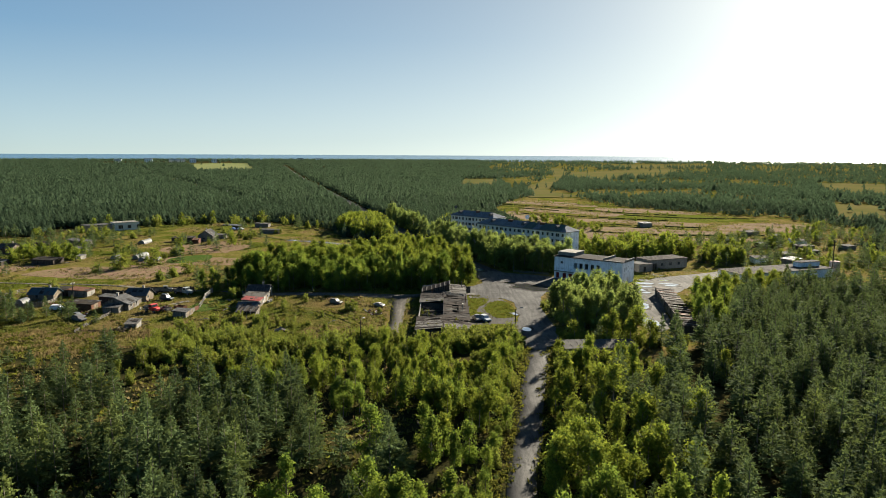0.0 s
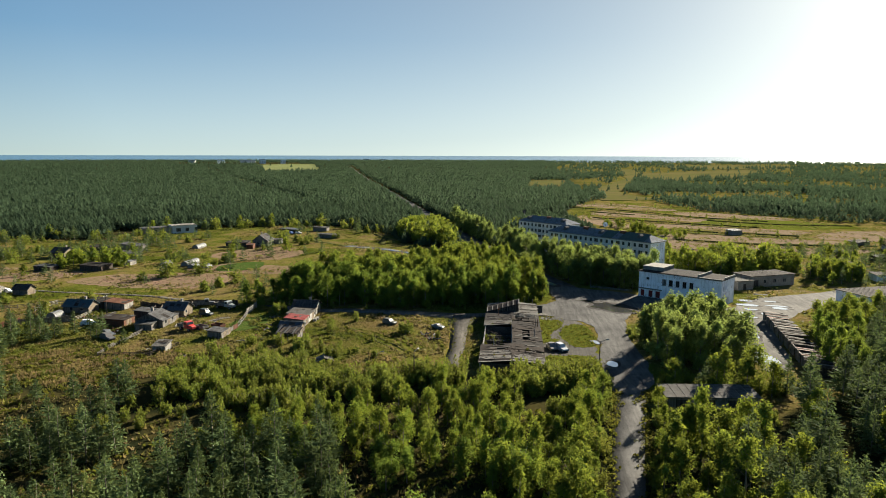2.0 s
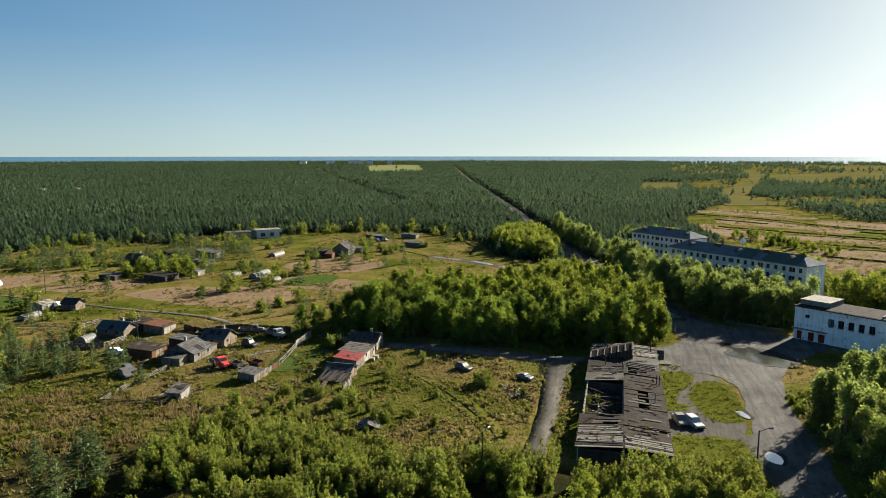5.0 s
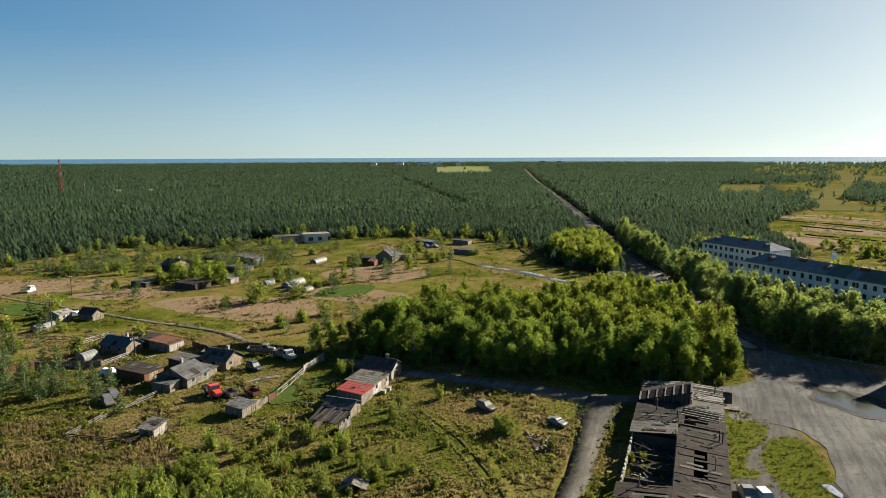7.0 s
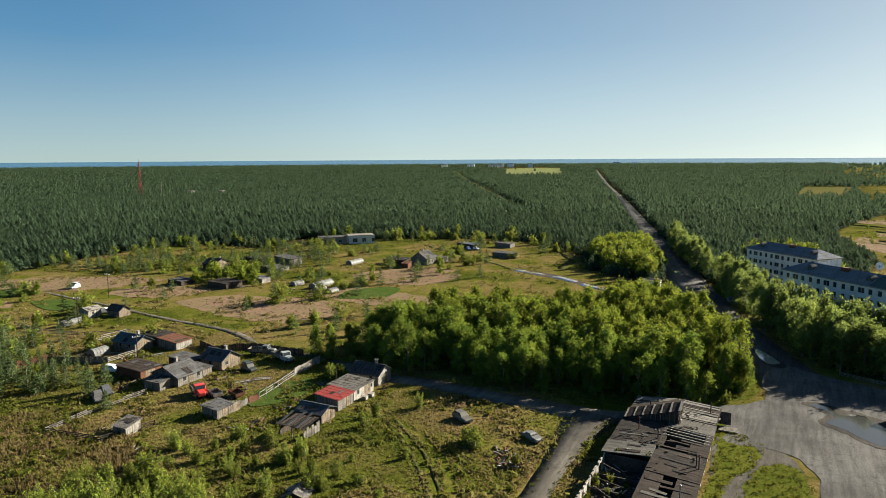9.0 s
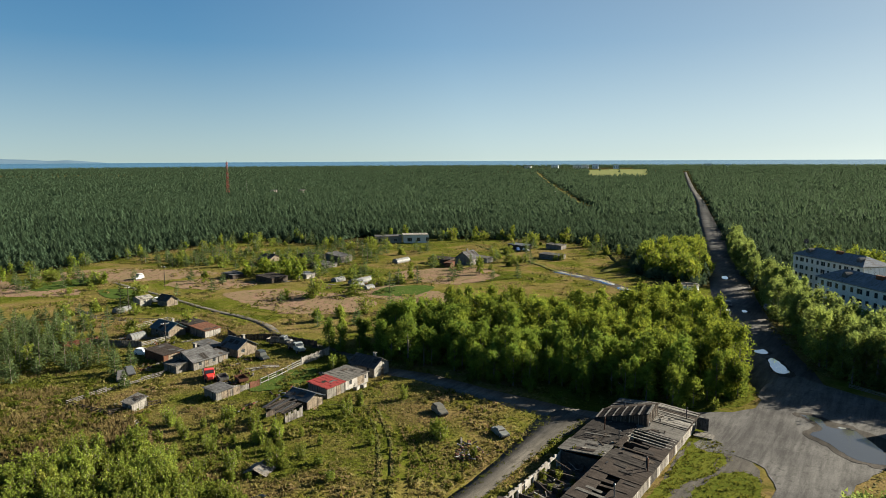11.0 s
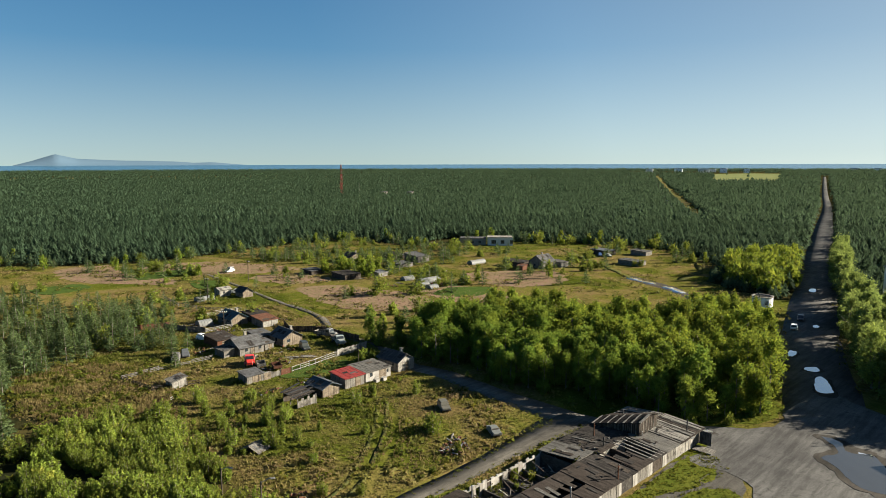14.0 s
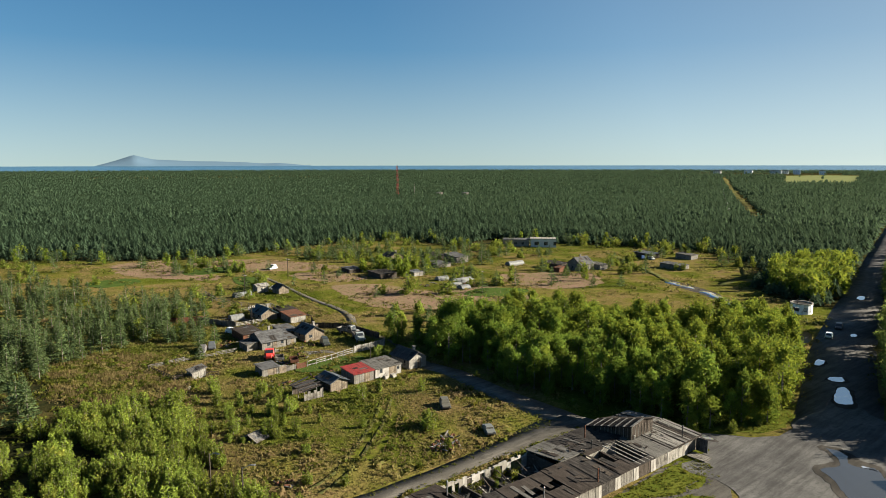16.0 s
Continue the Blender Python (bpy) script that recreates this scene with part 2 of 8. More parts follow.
PINE_FAR = foliage("pine_needles_far", (0.017, 0.031, 0.018), (0.046, 0.075, 0.042), (0.055, 0.082, 0.043), 0.12, 0.4, True)
SHRUB = foliage("willow_leaves", (0.048, 0.08, 0.015), (0.16, 0.212, 0.032), (0.225, 0.225, 0.04), 0.2, 0.38, False, 9.5, 0.4)
SHRUB_FAR = foliage("willow_leaves_far", (0.048, 0.08, 0.015), (0.156, 0.207, 0.032), (0.22, 0.22, 0.04), 0.2, 0.38, True, 9.5, 0.4)
WILLOW = foliage("silvery_willow_leaves", (0.05, 0.075, 0.022), (0.172, 0.232, 0.065), (0.22, 0.26, 0.06), 0.16, 0.45, False, 8.5, 0.38)
WILLOW_FAR = foliage("silvery_willow_leaves_far", (0.05, 0.075, 0.022), (0.168, 0.228, 0.065), (0.216, 0.256, 0.06), 0.16, 0.45, True, 8.5, 0.38)
WEED = foliage("weed_leaves", (0.036, 0.0562, 0.0094), (0.0756, 0.0972, 0.013), (0.126, 0.112, 0.0194), 0.3, 0.45, True)
STRAW = foliage("dry_grass_straw", (0.086, 0.074, 0.025), (0.174, 0.141, 0.059), (0.183, 0.128, 0.065), 0.3, 0.45, True)
BARK = two_tone("bark", (0.12, 0.1, 0.08), (0.22, 0.2, 0.17), (0.05, 0.04, 0.035), 1.0, 6.0, stretch=(1, 1, 0.3))


def grass_mat():
    m = Mat("meadow_grass", 0.85, 0.0, 0.15)
    rnd = m.t.nodes.new("ShaderNodeNewGeometry").outputs["Random Per Island"]
    big = m.noise(0.026, 5, 0.6)
    col = m.ramp(big, (0.36, (0.075, 0.092, 0.015)), (0.45, (0.125, 0.135, 0.024)), (0.5, (0.2, 0.16, 0.058)), (0.55, (0.225, 0.15, 0.08)), (0.6, (0.17, 0.145, 0.038)), (0.66, (0.1, 0.11, 0.018)))
    col = m.mix(m.ramp(rnd, (0.0, 0.0), (0.45, 0.12), (1.0, 0.75)), col, (0.125, 0.155, 0.02))
    col = m.mix(m.ramp(m.noise(0.16, 5, 0.7), (0.45, 0.0), (0.62, 0.7)), col, (0.2, 0.155, 0.055))
    col = m.mix(1.0, col, m.ramp(m.noise(0.6, 4, 0.7), (0.34, 0.62), (0.55, 0.9)), "MULTIPLY")
    m.colour(col)
    tr = m.t.nodes.new("ShaderNodeBsdfTranslucent")
    m.link(col, tr.inputs["Color"])
    mx = m.t.nodes.new("ShaderNodeMixShader")
    mx.inputs[0].default_value = 0.5
    m.link(m.b.outputs[0], mx.inputs[1])
    m.link(tr.outputs[0], mx.inputs[2])
    m.link(mx.outputs[0], m.t.nodes["Material Output"].inputs["Surface"])
    return m.m


def ground_mat():
    """Meadow where the zone is 1, forest floor darkened for tree shade where it is 0."""
    m = Mat("ground", 0.95, 0.0, 0.0)
    at = m.t.nodes.new("ShaderNodeAttribute")
    at.attribute_name = "zone"
    big = m.noise(0.026, 5, 0.6)
    grass = m.ramp(big, (0.36, (0.06, 0.072, 0.012)), (0.45, (0.1, 0.106, 0.02)), (0.5, (0.165, 0.13, 0.05)), (0.55, (0.185, 0.125, 0.072)), (0.6, (0.135, 0.115, 0.033)), (0.66, (0.08, 0.086, 0.015)))
    grass = m.mix(m.ramp(m.noise(0.16, 5, 0.7), (0.48, 0.0), (0.62, 0.7)), grass, (0.06, 0.066, 0.013))
    grass = m.mix(m.ramp(m.noise(0.11, 4, 0.65, None, (0.35, 1.6, 1.0)), (0.52, 0.0), (0.62, 0.7)), grass, (0.155, 0.12, 0.048))
    grass = m.mix(m.ramp(m.noise(2.2, 4, 0.7), (0.45, 0.0), (0.7, 0.5)), grass, (0.028, 0.033, 0.008))
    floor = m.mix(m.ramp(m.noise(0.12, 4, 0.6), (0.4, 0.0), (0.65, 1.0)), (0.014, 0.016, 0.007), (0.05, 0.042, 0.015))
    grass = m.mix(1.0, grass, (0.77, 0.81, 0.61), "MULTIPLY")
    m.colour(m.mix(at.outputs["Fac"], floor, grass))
    m.bump(m.noise(1.2, 5, 0.7), 0.8, 0.3)
    return m.m


GROUND, GRASS = ground_mat(), grass_mat()


def road_mat(name, a, b, c, wet=0.35):
    m = Mat(name, 0.92, 0.0, 0.03)
    col = m.mix(m.ramp(m.noise(0.1, 7, 0.75), (0.43, 0.0), (0.57, 1.0)), a, b)
    col = m.mix(m.ramp(m.noise(0.8, 5, 0.7), (0.5, 0.0), (0.7, 0.8)), col, c)
    streak = m.noise(0.5, 4, 0.7, None, (2.2, 0.22, 1.0))
    col = m.mix(1.0, col, m.ramp(streak, (0.38, 0.75), (0.6, 1.15)), "MULTIPLY")
    col = m.mix(1.0, col, m.ramp(m.noise(6.0, 3, 0.7), (0.3, 0.7), (0.7, 1.25)), "MULTIPLY")
    m.colour(col).bump(m.noise(2.5, 5, 0.7), 0.5, 0.06)
    return m.m


ASPHALT = road_mat("asphalt", (0.0683, 0.0659, 0.0624), (0.103, 0.1, 0.0928), (0.0425, 0.0411, 0.039))
MUD = road_mat("muddy_gravel", (0.0848, 0.0805, 0.072), (0.122, 0.115, 0.102), (0.0538, 0.0509, 0.0452))
WET = road_mat("wet_ground", (0.0343, 0.0314, 0.0272), (0.0571, 0.0513, 0.0442), (0.0257, 0.0228, 0.0201))
GRAVEL = road_mat("gravel", (0.0578, 0.0537, 0.0469), (0.0816, 0.0755, 0.0653), (0.0374, 0.0354, 0.0292))


def water_mat(name, c, rough):
    m = Mat(name, rough, 0.7, 0.5)
    m.colour(c)
    m.bump(m.noise(1.5, 2, 0.5), 0.02, 0.02)
    return m.m


PUDDLE = water_mat("puddle_water", (0.6, 0.62, 0.63), 0.03)
SHALLOW = water_mat("muddy_puddle_water", (0.12, 0.12, 0.118), 0.09)


# ---- plan of the open land ----
MEADOW = [(-330, 100), (-300, 160), (-262, 206), (-255, 240), (-266, 290), (-262, 345), (-215, 352), (-190, 400), (-120, 430), (-72, 394), (-50, 345),
          (-20, 330), (5, 340), (30, 345), (50, 420), (40, 520), (60, 610), (95, 700), (130, 690), (150, 560), (210, 470), (240, 380), (190, 300), (175, 215),
          (110, 205), (80, 185), (62, 150), (30, 128), (5, 150), (-10, 152), (-62, 146), (-95, 138), (-135, 138), (-200, 120), (-260, 90)]
POWER_CUT = [(-181, 632), (-857, 1862)]
STREET = [(19, 228), (13.0, 246), (-0.9, 288), (-16, 344), (-41, 438), (-84, 600), (-151, 855), (-247, 1197), (-480, 2040)]


def axis_steps(lo, hi, fine, end):
    a = list(np.arange(lo, hi + fine, fine))
    s = fine
    while a[-1] < end:
        s *= 1.18
        a.append(a[-1] + s)
    s, b = fine, [lo]
    while b[-1] > -end:
        s *= 1.18
        b.append(b[-1] - s)
    return np.array(b[:0:-1] + a)


gx, gy = axis_steps(-270, 200, 3.5, 4700), axis_steps(60, 460, 3.5, 4700)
GX, GY = np.meshgrid(gx, gy)
pts = np.column_stack([GX.ravel(), GY.ravel()])
zz = ground_z(pts[:, 0], pts[:, 1])
nx, ny = len(gx), len(gy)
ii = (np.arange(ny - 1)[:, None] * nx + np.arange(nx - 1)[None]).ravel()
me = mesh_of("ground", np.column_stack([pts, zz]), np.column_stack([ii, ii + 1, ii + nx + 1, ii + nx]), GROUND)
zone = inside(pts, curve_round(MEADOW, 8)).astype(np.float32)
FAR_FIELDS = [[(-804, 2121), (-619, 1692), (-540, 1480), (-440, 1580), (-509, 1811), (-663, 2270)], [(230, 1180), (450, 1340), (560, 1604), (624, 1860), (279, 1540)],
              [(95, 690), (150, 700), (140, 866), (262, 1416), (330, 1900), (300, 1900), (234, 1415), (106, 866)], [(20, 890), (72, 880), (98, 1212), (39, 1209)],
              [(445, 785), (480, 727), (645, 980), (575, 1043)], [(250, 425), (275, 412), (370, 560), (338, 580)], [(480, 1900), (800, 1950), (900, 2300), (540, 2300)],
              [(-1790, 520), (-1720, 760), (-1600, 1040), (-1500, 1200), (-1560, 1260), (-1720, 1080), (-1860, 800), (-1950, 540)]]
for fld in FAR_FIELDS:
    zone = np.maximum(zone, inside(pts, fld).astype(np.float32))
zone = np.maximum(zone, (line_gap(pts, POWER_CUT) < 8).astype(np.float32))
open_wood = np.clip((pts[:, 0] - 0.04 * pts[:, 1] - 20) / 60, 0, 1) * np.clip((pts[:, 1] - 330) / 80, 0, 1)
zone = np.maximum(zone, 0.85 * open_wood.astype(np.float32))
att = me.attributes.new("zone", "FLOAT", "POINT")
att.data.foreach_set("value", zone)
tagged(new("ground", me), "rough meadow with dry grass and forest floor darkened for tree shade", "ground", "", "structure")

LAWNS = [[(8, 204.6), (11, 203.6), (13.3, 198.6), (13, 192.6), (10.5, 187.6), (9.4, 181.6), (11.5, 180.6), (9, 178.1), (7.7, 177.6), (7.7, 191.6)],
         [(13, 190.6), (15.5, 194.6), (18.6, 193.1), (19.8, 185.6), (19.5, 178.6), (18.6, 174.0), (14.5, 174.6), (12.8, 179.1), (12, 184.6)],
         [(7.6, 166.6), (12, 167.6), (17.5, 166.1), (18, 156.6), (16, 151.6), (7.6, 154.6)],
         [(6, 217), (12, 222), (11.5, 231), (8, 232), (0, 218)]]
# sea, and blue hills across the bay
m_ = Mat("sea", 0.25, 0.0, 0.4)
m_.colour(m_.mix(m_.ramp(m_.noise(0.002, 3, 0.5, None, (1, 1, 1)), (0.4, 0.0), (0.6, 1.0)), (0.02, 0.075, 0.12), (0.028, 0.09, 0.14)))
SEA = m_.m
ang = np.radians(np.linspace(-75, 115, 60))
v, f = [], []
for r_, z_ in ((2750, 2.0), (3150, 9.0), (4870, 24.0)):
    v += [(-math.sin(a) * r_, math.cos(a) * r_, z_) for a in ang]
for k in range(2):
    f += [(k * 60 + i, (k + 1) * 60 + i, (k + 1) * 60 + i + 1, k * 60 + i + 1) for i in range(59)]
tagged(new("water", mesh_of("water", v, f, SEA)), "calm blue sea along the horizon", "sea", "", "structure")

# distance haze is put into the hills as a flat pale blue
m_ = Mat("haze_tinted_hills", 1.0, 0.0, 0.0)
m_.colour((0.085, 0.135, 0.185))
HAZE_TINT = m_.m


def hills(a0, a1, heights, r_=4860, base=23.0):
    """A far range of hills between two bearings (degrees left of north)."""
    k = 60
    v, f = [], []
    for i in range(k):
        u = i / (k - 1)
        a = radians(a0 + (a1 - a0) * u)
        h = np.interp(u, np.linspace(0, 1, len(heights)), heights) + 1.5 * noise.noise((u * 14, a0, 0))
        for rr, hh in ((r_, base), (r_ + 30, base + max(h, 0.0)), (r_ + 60, base)):
            v.append((-math.sin(a) * rr, math.cos(a) * rr, hh))
    for i in range(k - 1):
        for j in range(2):
            f.append((i * 3 + j, i * 3 + j + 1, i * 3 + j + 4, i * 3 + j + 3))
    return tagged(new("backdrop", mesh_of("backdrop", v, f, HAZE_TINT)), "hills across the bay, distance haze put into their pale blue", "hills", "", "structure")


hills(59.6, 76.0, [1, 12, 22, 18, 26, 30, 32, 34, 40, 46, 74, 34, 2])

RUT = two_tone("rut_soil", (0.0375, 0.045, 0.015), (0.0675, 0.0638, 0.0225), (0.03, 0.03, 0.015), 0.5, 3.0, local=False, bump=0.6)
FIELD_GREEN = two_tone("far_field_green", (0.12, 0.136, 0.056), (0.14, 0.148, 0.068), (0.096, 0.112, 0.04), 0.01, 0.05, local=False, bump=0.2)
FIELD_DRY = two_tone("far_field_dry", (0.096, 0.0864, 0.032), (0.068, 0.072, 0.024), (0.104, 0.0784, 0.044), 0.012, 0.08, local=False, bump=0.2)
for i, o in enumerate(FAR_FIELDS):
    sheet("far_field", o, 0.5, FIELD_GREEN if i == 0 else FIELD_DRY, "open field amid the far forest", "field", 40, 6, 60 + i)
strip("forest_cut", [(-170, 615), *POWER_CUT], [9, 12, 14], 0.3, FIELD_DRY, "cleared strip under the power line", "clearing", 30, 1.5, 70)
# ---- roads, yards, puddles ----
JUNCTION = [(18.8, 141), (19, 152), (18.3, 165), (20.3, 173), (20.9, 182), (20.3, 193), (16, 200), (9, 200), (8.3, 209), (2.4, 213), (10.5, 217.5), (13.7, 223), (12.6, 232),
                        (16, 243), (22, 240), (30, 236), (38, 231), (45, 224), (34, 208), (30, 197), (27.6, 184), (27.8, 170), (27.4, 153), (25, 145)]
sheet("road_junction", JUNCTION, 0.06, ASPHALT, "cracked grey asphalt yard", "road", seed=3)
strip("road_south", [(5, 40), (9.8, 77), (13.6, 98.6), (17.4, 122), (21.5, 143), (22, 152)], [3.8, 3.8, 3.8, 4.2, 5.0, 5.5], 0.05, ASPHALT, "worn grey track between trees", "road", seed=4)
strip("street", STREET, [13, 12, 8, 7.5, 7.5, 7.5, 7.5], 0.05, ASPHALT, "long straight asphalt street through the forest", "road", step=10, seed=5)
strip("road_lane", [(5, 209.6), (1, 209.4), (-8, 204), (-18, 201.5), (-30, 201), (-44, 202.5), (-56, 201.5), (-66, 206)], [4, 4, 6, 5.5, 5, 4.5, 4, 3.5], 0.042, MUD, "rutted earth lane below the grove", "road", seed=6)
LANE = [(-12, 203), (-12.6, 196), (-12.7, 188), (-12.3, 176), (-12.2, 162), (-12.8, 149)]
strip("gravel_lane", LANE, [9, 5.5, 4.2, 3.6, 3.4, 3.4], 0.034, GRAVEL, "pale gravel lane beside the garages", "road", seed=7)
sheet("gravel_yard", [(7.6, 202), (13, 203), (18, 196), (19.5, 188), (19, 172), (18.6, 160), (8, 160), (7.6, 180)], 0.03, GRAVEL, "thin gravel with weeds", "yard", seed=8)
YARD = [(45, 222), (60, 214), (66, 220), (74, 228), (90, 236), (112, 246), (118, 238), (96, 226), (80, 212), (72, 202), (64, 190), (56, 160), (50, 158), (52, 180), (56, 198), (52, 210)]
sheet("yard_east", YARD, 0.045, MUD, "muddy gravel yard with puddles", "yard", seed=9)
strip("footpath", [(-206, 229.5), (-184, 226), (-166, 224), (-148, 221), (-130, 218.5), (-117, 217.7), (-104, 214.5), (-90, 208), (-74, 207), (-62, 205)], [1.8, 1.8, 2.2, 2.8, 2.4], 0.03, GRAVEL, "grey dirt track through the meadow", "path", seed=10)


def puddle(pts, lift=0.085, seed=0, water=None):
    return sheet("puddle", pts, lift, water or PUDDLE, "shallow rain puddle mirroring the sky", "puddle", 0.8, 0.08, seed, "")


def oval(x, y, a, b, rz=0.0, n=9, seed=0):
    rng = np.random.default_rng(seed)
    r_ = rng.uniform(0.75, 1.15, n)
    c, s = math.cos(radians(rz)), math.sin(radians(rz))
    return [(x + c * a * r_[i] * math.cos(6.283 * i / n) - s * b * r_[i] * math.sin(6.283 * i / n),
             y + s * a * r_[i] * math.cos(6.283 * i / n) + c * b * r_[i] * math.sin(6.283 * i / n)) for i in range(n)]


sheet("wet_patch", [(19.2, 221.6), (22, 222.2), (24.6, 220.4), (28, 219.6), (32.6, 216), (36, 209), (33, 204.6), (28.5, 205), (24.5, 209.4), (21.4, 212.6), (23.2, 216.6), (20.6, 219)], 0.078, WET, "dark wet asphalt round a puddle", "road", 0.9, 0.2, 77)
puddle([(20.2, 220.8), (21.6, 221.2), (23.4, 220), (24.6, 217.6), (26.2, 217.4), (27.4, 218.6), (29.8, 215.6), (33.4, 208), (31.6, 205.8), (28.4, 206.4), (25.2, 210.4), (22.6, 212.8), (24, 215.6), (22.4, 218.8)], water=SHALLOW)
for i, (px, py, pa, pb, pr) in enumerate([(20.9, 161, 1.0, 2.4, 10), (1.2, 268, 0.9, 3, 15), (8.3, 258, 1.6, 2.2, 10), (13, 248, 1.7, 6, 20), (53, 166, 1.8, 5, 8), (56.5, 183.4, 1.4, 3.0, 0),
                                          (68.5, 224.6, 2.2, 1.6, -20), (66.9, 218.5, 3.2, 1.5, -20), (66.1, 212.6, 2.0, 1.2, -20), (61.7, 207.5, 2.4, 2.2, -20), (63.1, 203.4, 1.5, 1.2, -20), (58.9, 201.9, 1.2, 0.9, -20), (75.1, 223.7, 2.0, 1.0, -20), (74.5, 217.5, 3.0, 0.9, -20), (74.5, 214.6, 2.2, 1.5, -20), (69.4, 206.7, 3.0, 2.4, -20), (56.8, 185.6, 1.6, 3.5, -20), (75.4, 229.8, 1.5, 1.0, -20), (76.3, 233.8, 2.0, 0.8, -20),
                                          (105, 240, 4.5, 3, 0), (19.5, 177.5, 0.7, 2.0, 20),
                                          (27, 218, 1.0, 0.5, 0), (5.5, 213.0, 1.6, 0.6, 0), (-20, 356, 1.0, 5, 15), (-3, 300, 0.8, 2, 15)]):
    puddle(oval(px, py, pa, pb, pr, seed=i), seed=i)
    sheet("wet_patch", oval(px + 0.3, py - 0.2, pa * 1.16 + 0.2, pb * 1.12 + 0.25, pr, seed=i + 50), 0.078, WET, "dark wet ground round a puddle", "road", 0.9, 0.12, i)
# brook by the meadow
strip("ditch", [(-150, 394), (-137, 383.5), (-124.8, 374.5), (-98, 354.3), (-78, 337)], [2.0, 3.2, 2.4, 3.4], 0.05, RUT, "dark overgrown ditch in the meadow", "ditch", 4, 0.5, 111)
sheet("wet_patch", [(-84, 342), (-72, 331), (-56, 322.5), (-42, 311.5), (-34, 308), (-33, 312), (-44, 319), (-57, 330), (-72, 338)], 0.02, WET, "dark muddy banks of a brook", "bank", 1.5, 0.4, 112)
for i, ln in enumerate([[(-79, 337.5), (-72, 333.5), (-64, 330.5)], [(-60, 328.5), (-54, 324.5), (-49, 320.5)], [(-46, 317.8), (-41, 313.6), (-36, 310.5)]]):
    strip("brook", ln, [1.6, 4.0, 2.6, 3.8, 1.4], 0.05, PUDDLE, "narrow brook of still water", "water", 1.2, 0.25, 12 + i)
for i, ln in enumerate([[(-42, 183.5), (-37.5, 179), (-33, 175), (-26, 167), (-21, 160), (-19, 155)], [(-40.3, 184), (-36, 180), (-31.4, 176), (-24.5, 168), (-19.5, 161), (-17.4, 156)], [(-49, 181), (-42, 185), (-36, 193), (-30, 199)]]):
    strip("wheel_rut", ln, [0.7, 0.6, 0.7], 0.03, RUT, "worn wheel rut through the grass", "path", 1.5, 0.08, 14 + i)
BED = two_tone("garden_green", (0.034, 0.058, 0.013), (0.05, 0.075, 0.017), (0.03, 0.046, 0.012), 0.4, 2.0, local=False, bump=0.8)
FIREWEED = two_tone("fireweed", (0.14, 0.105, 0.062), (0.175, 0.112, 0.082), (0.085, 0.088, 0.026), 0.22, 0.9, local=False, bump=0.8)
LIME = two_tone("lime_grass", (0.0624, 0.078, 0.0117), (0.0897, 0.0975, 0.0172), (0.0351, 0.0468, 0.0086), 0.3, 2.5, local=False, bump=0.8)
for i, o in enumerate(LAWNS):
    sheet("lawn", o, 0.05, LIME, "bright rough grass beside the garages", "grass", 1.0, 0.25, 40 + i, "structure")
for i, o in enumerate([[(-221, 209), (-207, 206), (-209, 226.5), (-221.6, 228.5)], [(-192, 217), (-174, 212), (-171, 221), (-186, 224)], [(-214, 170), (-200, 172), (-204, 186), (-216, 184)],
                       [(-108, 262), (-96, 268), (-100, 285), (-112, 276)], [(-66, 178), (-61, 186), (-66, 195), (-71, 186)]]):
    sheet("garden_bed", o, 0.12, BED, "bright green garden bed", "garden bed", 1.5, 0.2, i, "")

# drainage ditches and pale heath behind the dormitories
DITCHES = [[(40, 590), (61, 571), (89, 549), (104, 528), (125, 500), (160, 470)], [(54, 488), (84, 468), (105, 454), (140, 430)], [(70, 420), (110, 400), (150, 385)], [(60, 640), (110, 600), (150, 560)], [(-92, 430), (-80, 400), (-66, 372), (-62, 345)]]
for i, ln in enumerate([[(44, 600), (66, 580), (94, 556), (112, 532)], [(112, 526), (132, 500), (166, 474)], [(58, 496), (88, 475), (112, 458), (148, 434)], [(72, 428), (112, 408), (152, 392)], [(84, 372), (120, 356), (170, 352)], [(130, 480), (165, 455), (205, 448)], [(62, 548), (90, 520)]]):
    strip("earth_bank", ln, [0.8, 2.8, 1.2, 2.6, 0.8], 0.55, RUT, "low dark bank of dug earth", "bank", 4, 0.6, 190 + i)
for i, ln in enumerate(DITCHES):
    strip("ditch", ln, [3.5, 5, 3.5], 0.05, RUT, "dark overgrown drainage ditch", "ditch", 6, 0.8, 90 + i)
HEATH = two_tone("pale_heath", (0.15, 0.111, 0.0788), (0.18, 0.134, 0.0938), (0.0713, 0.0638, 0.0225), 0.15, 0.7, local=False, bump=0.8)
for i, o in enumerate([[(60, 520), (90, 500), (120, 470), (135, 480), (100, 530), (70, 555)], [(75, 440), (110, 425), (150, 400), (165, 415), (130, 440), (90, 455)], [(80, 380), (130, 360), (170, 365), (130, 385), (90, 400)], [(50, 620), (80, 590), (120, 560), (130, 580), (90, 640)],
                       [(56, 360), (90, 330), (140, 322), (160, 340), (110, 352), (70, 384)], [(48, 470), (62, 430), (74, 436), (70, 470), (52, 515)], [(160, 380), (200, 370), (225, 395), (205, 420), (172, 408)], [(130, 505), (170, 480), (190, 500), (150, 545), (125, 550)]]):
    sheet("heath", o, 0.04, HEATH, "pale pinkish dry heath", "heath", 5, 0.8, 95 + i)
sheet("lawn", [(119, 460), (140, 440), (165, 424), (204, 452), (180, 482), (146, 497)], 0.045, LIME, "yellow-green grass field by the forest", "grass", 5, 0.6, 99)


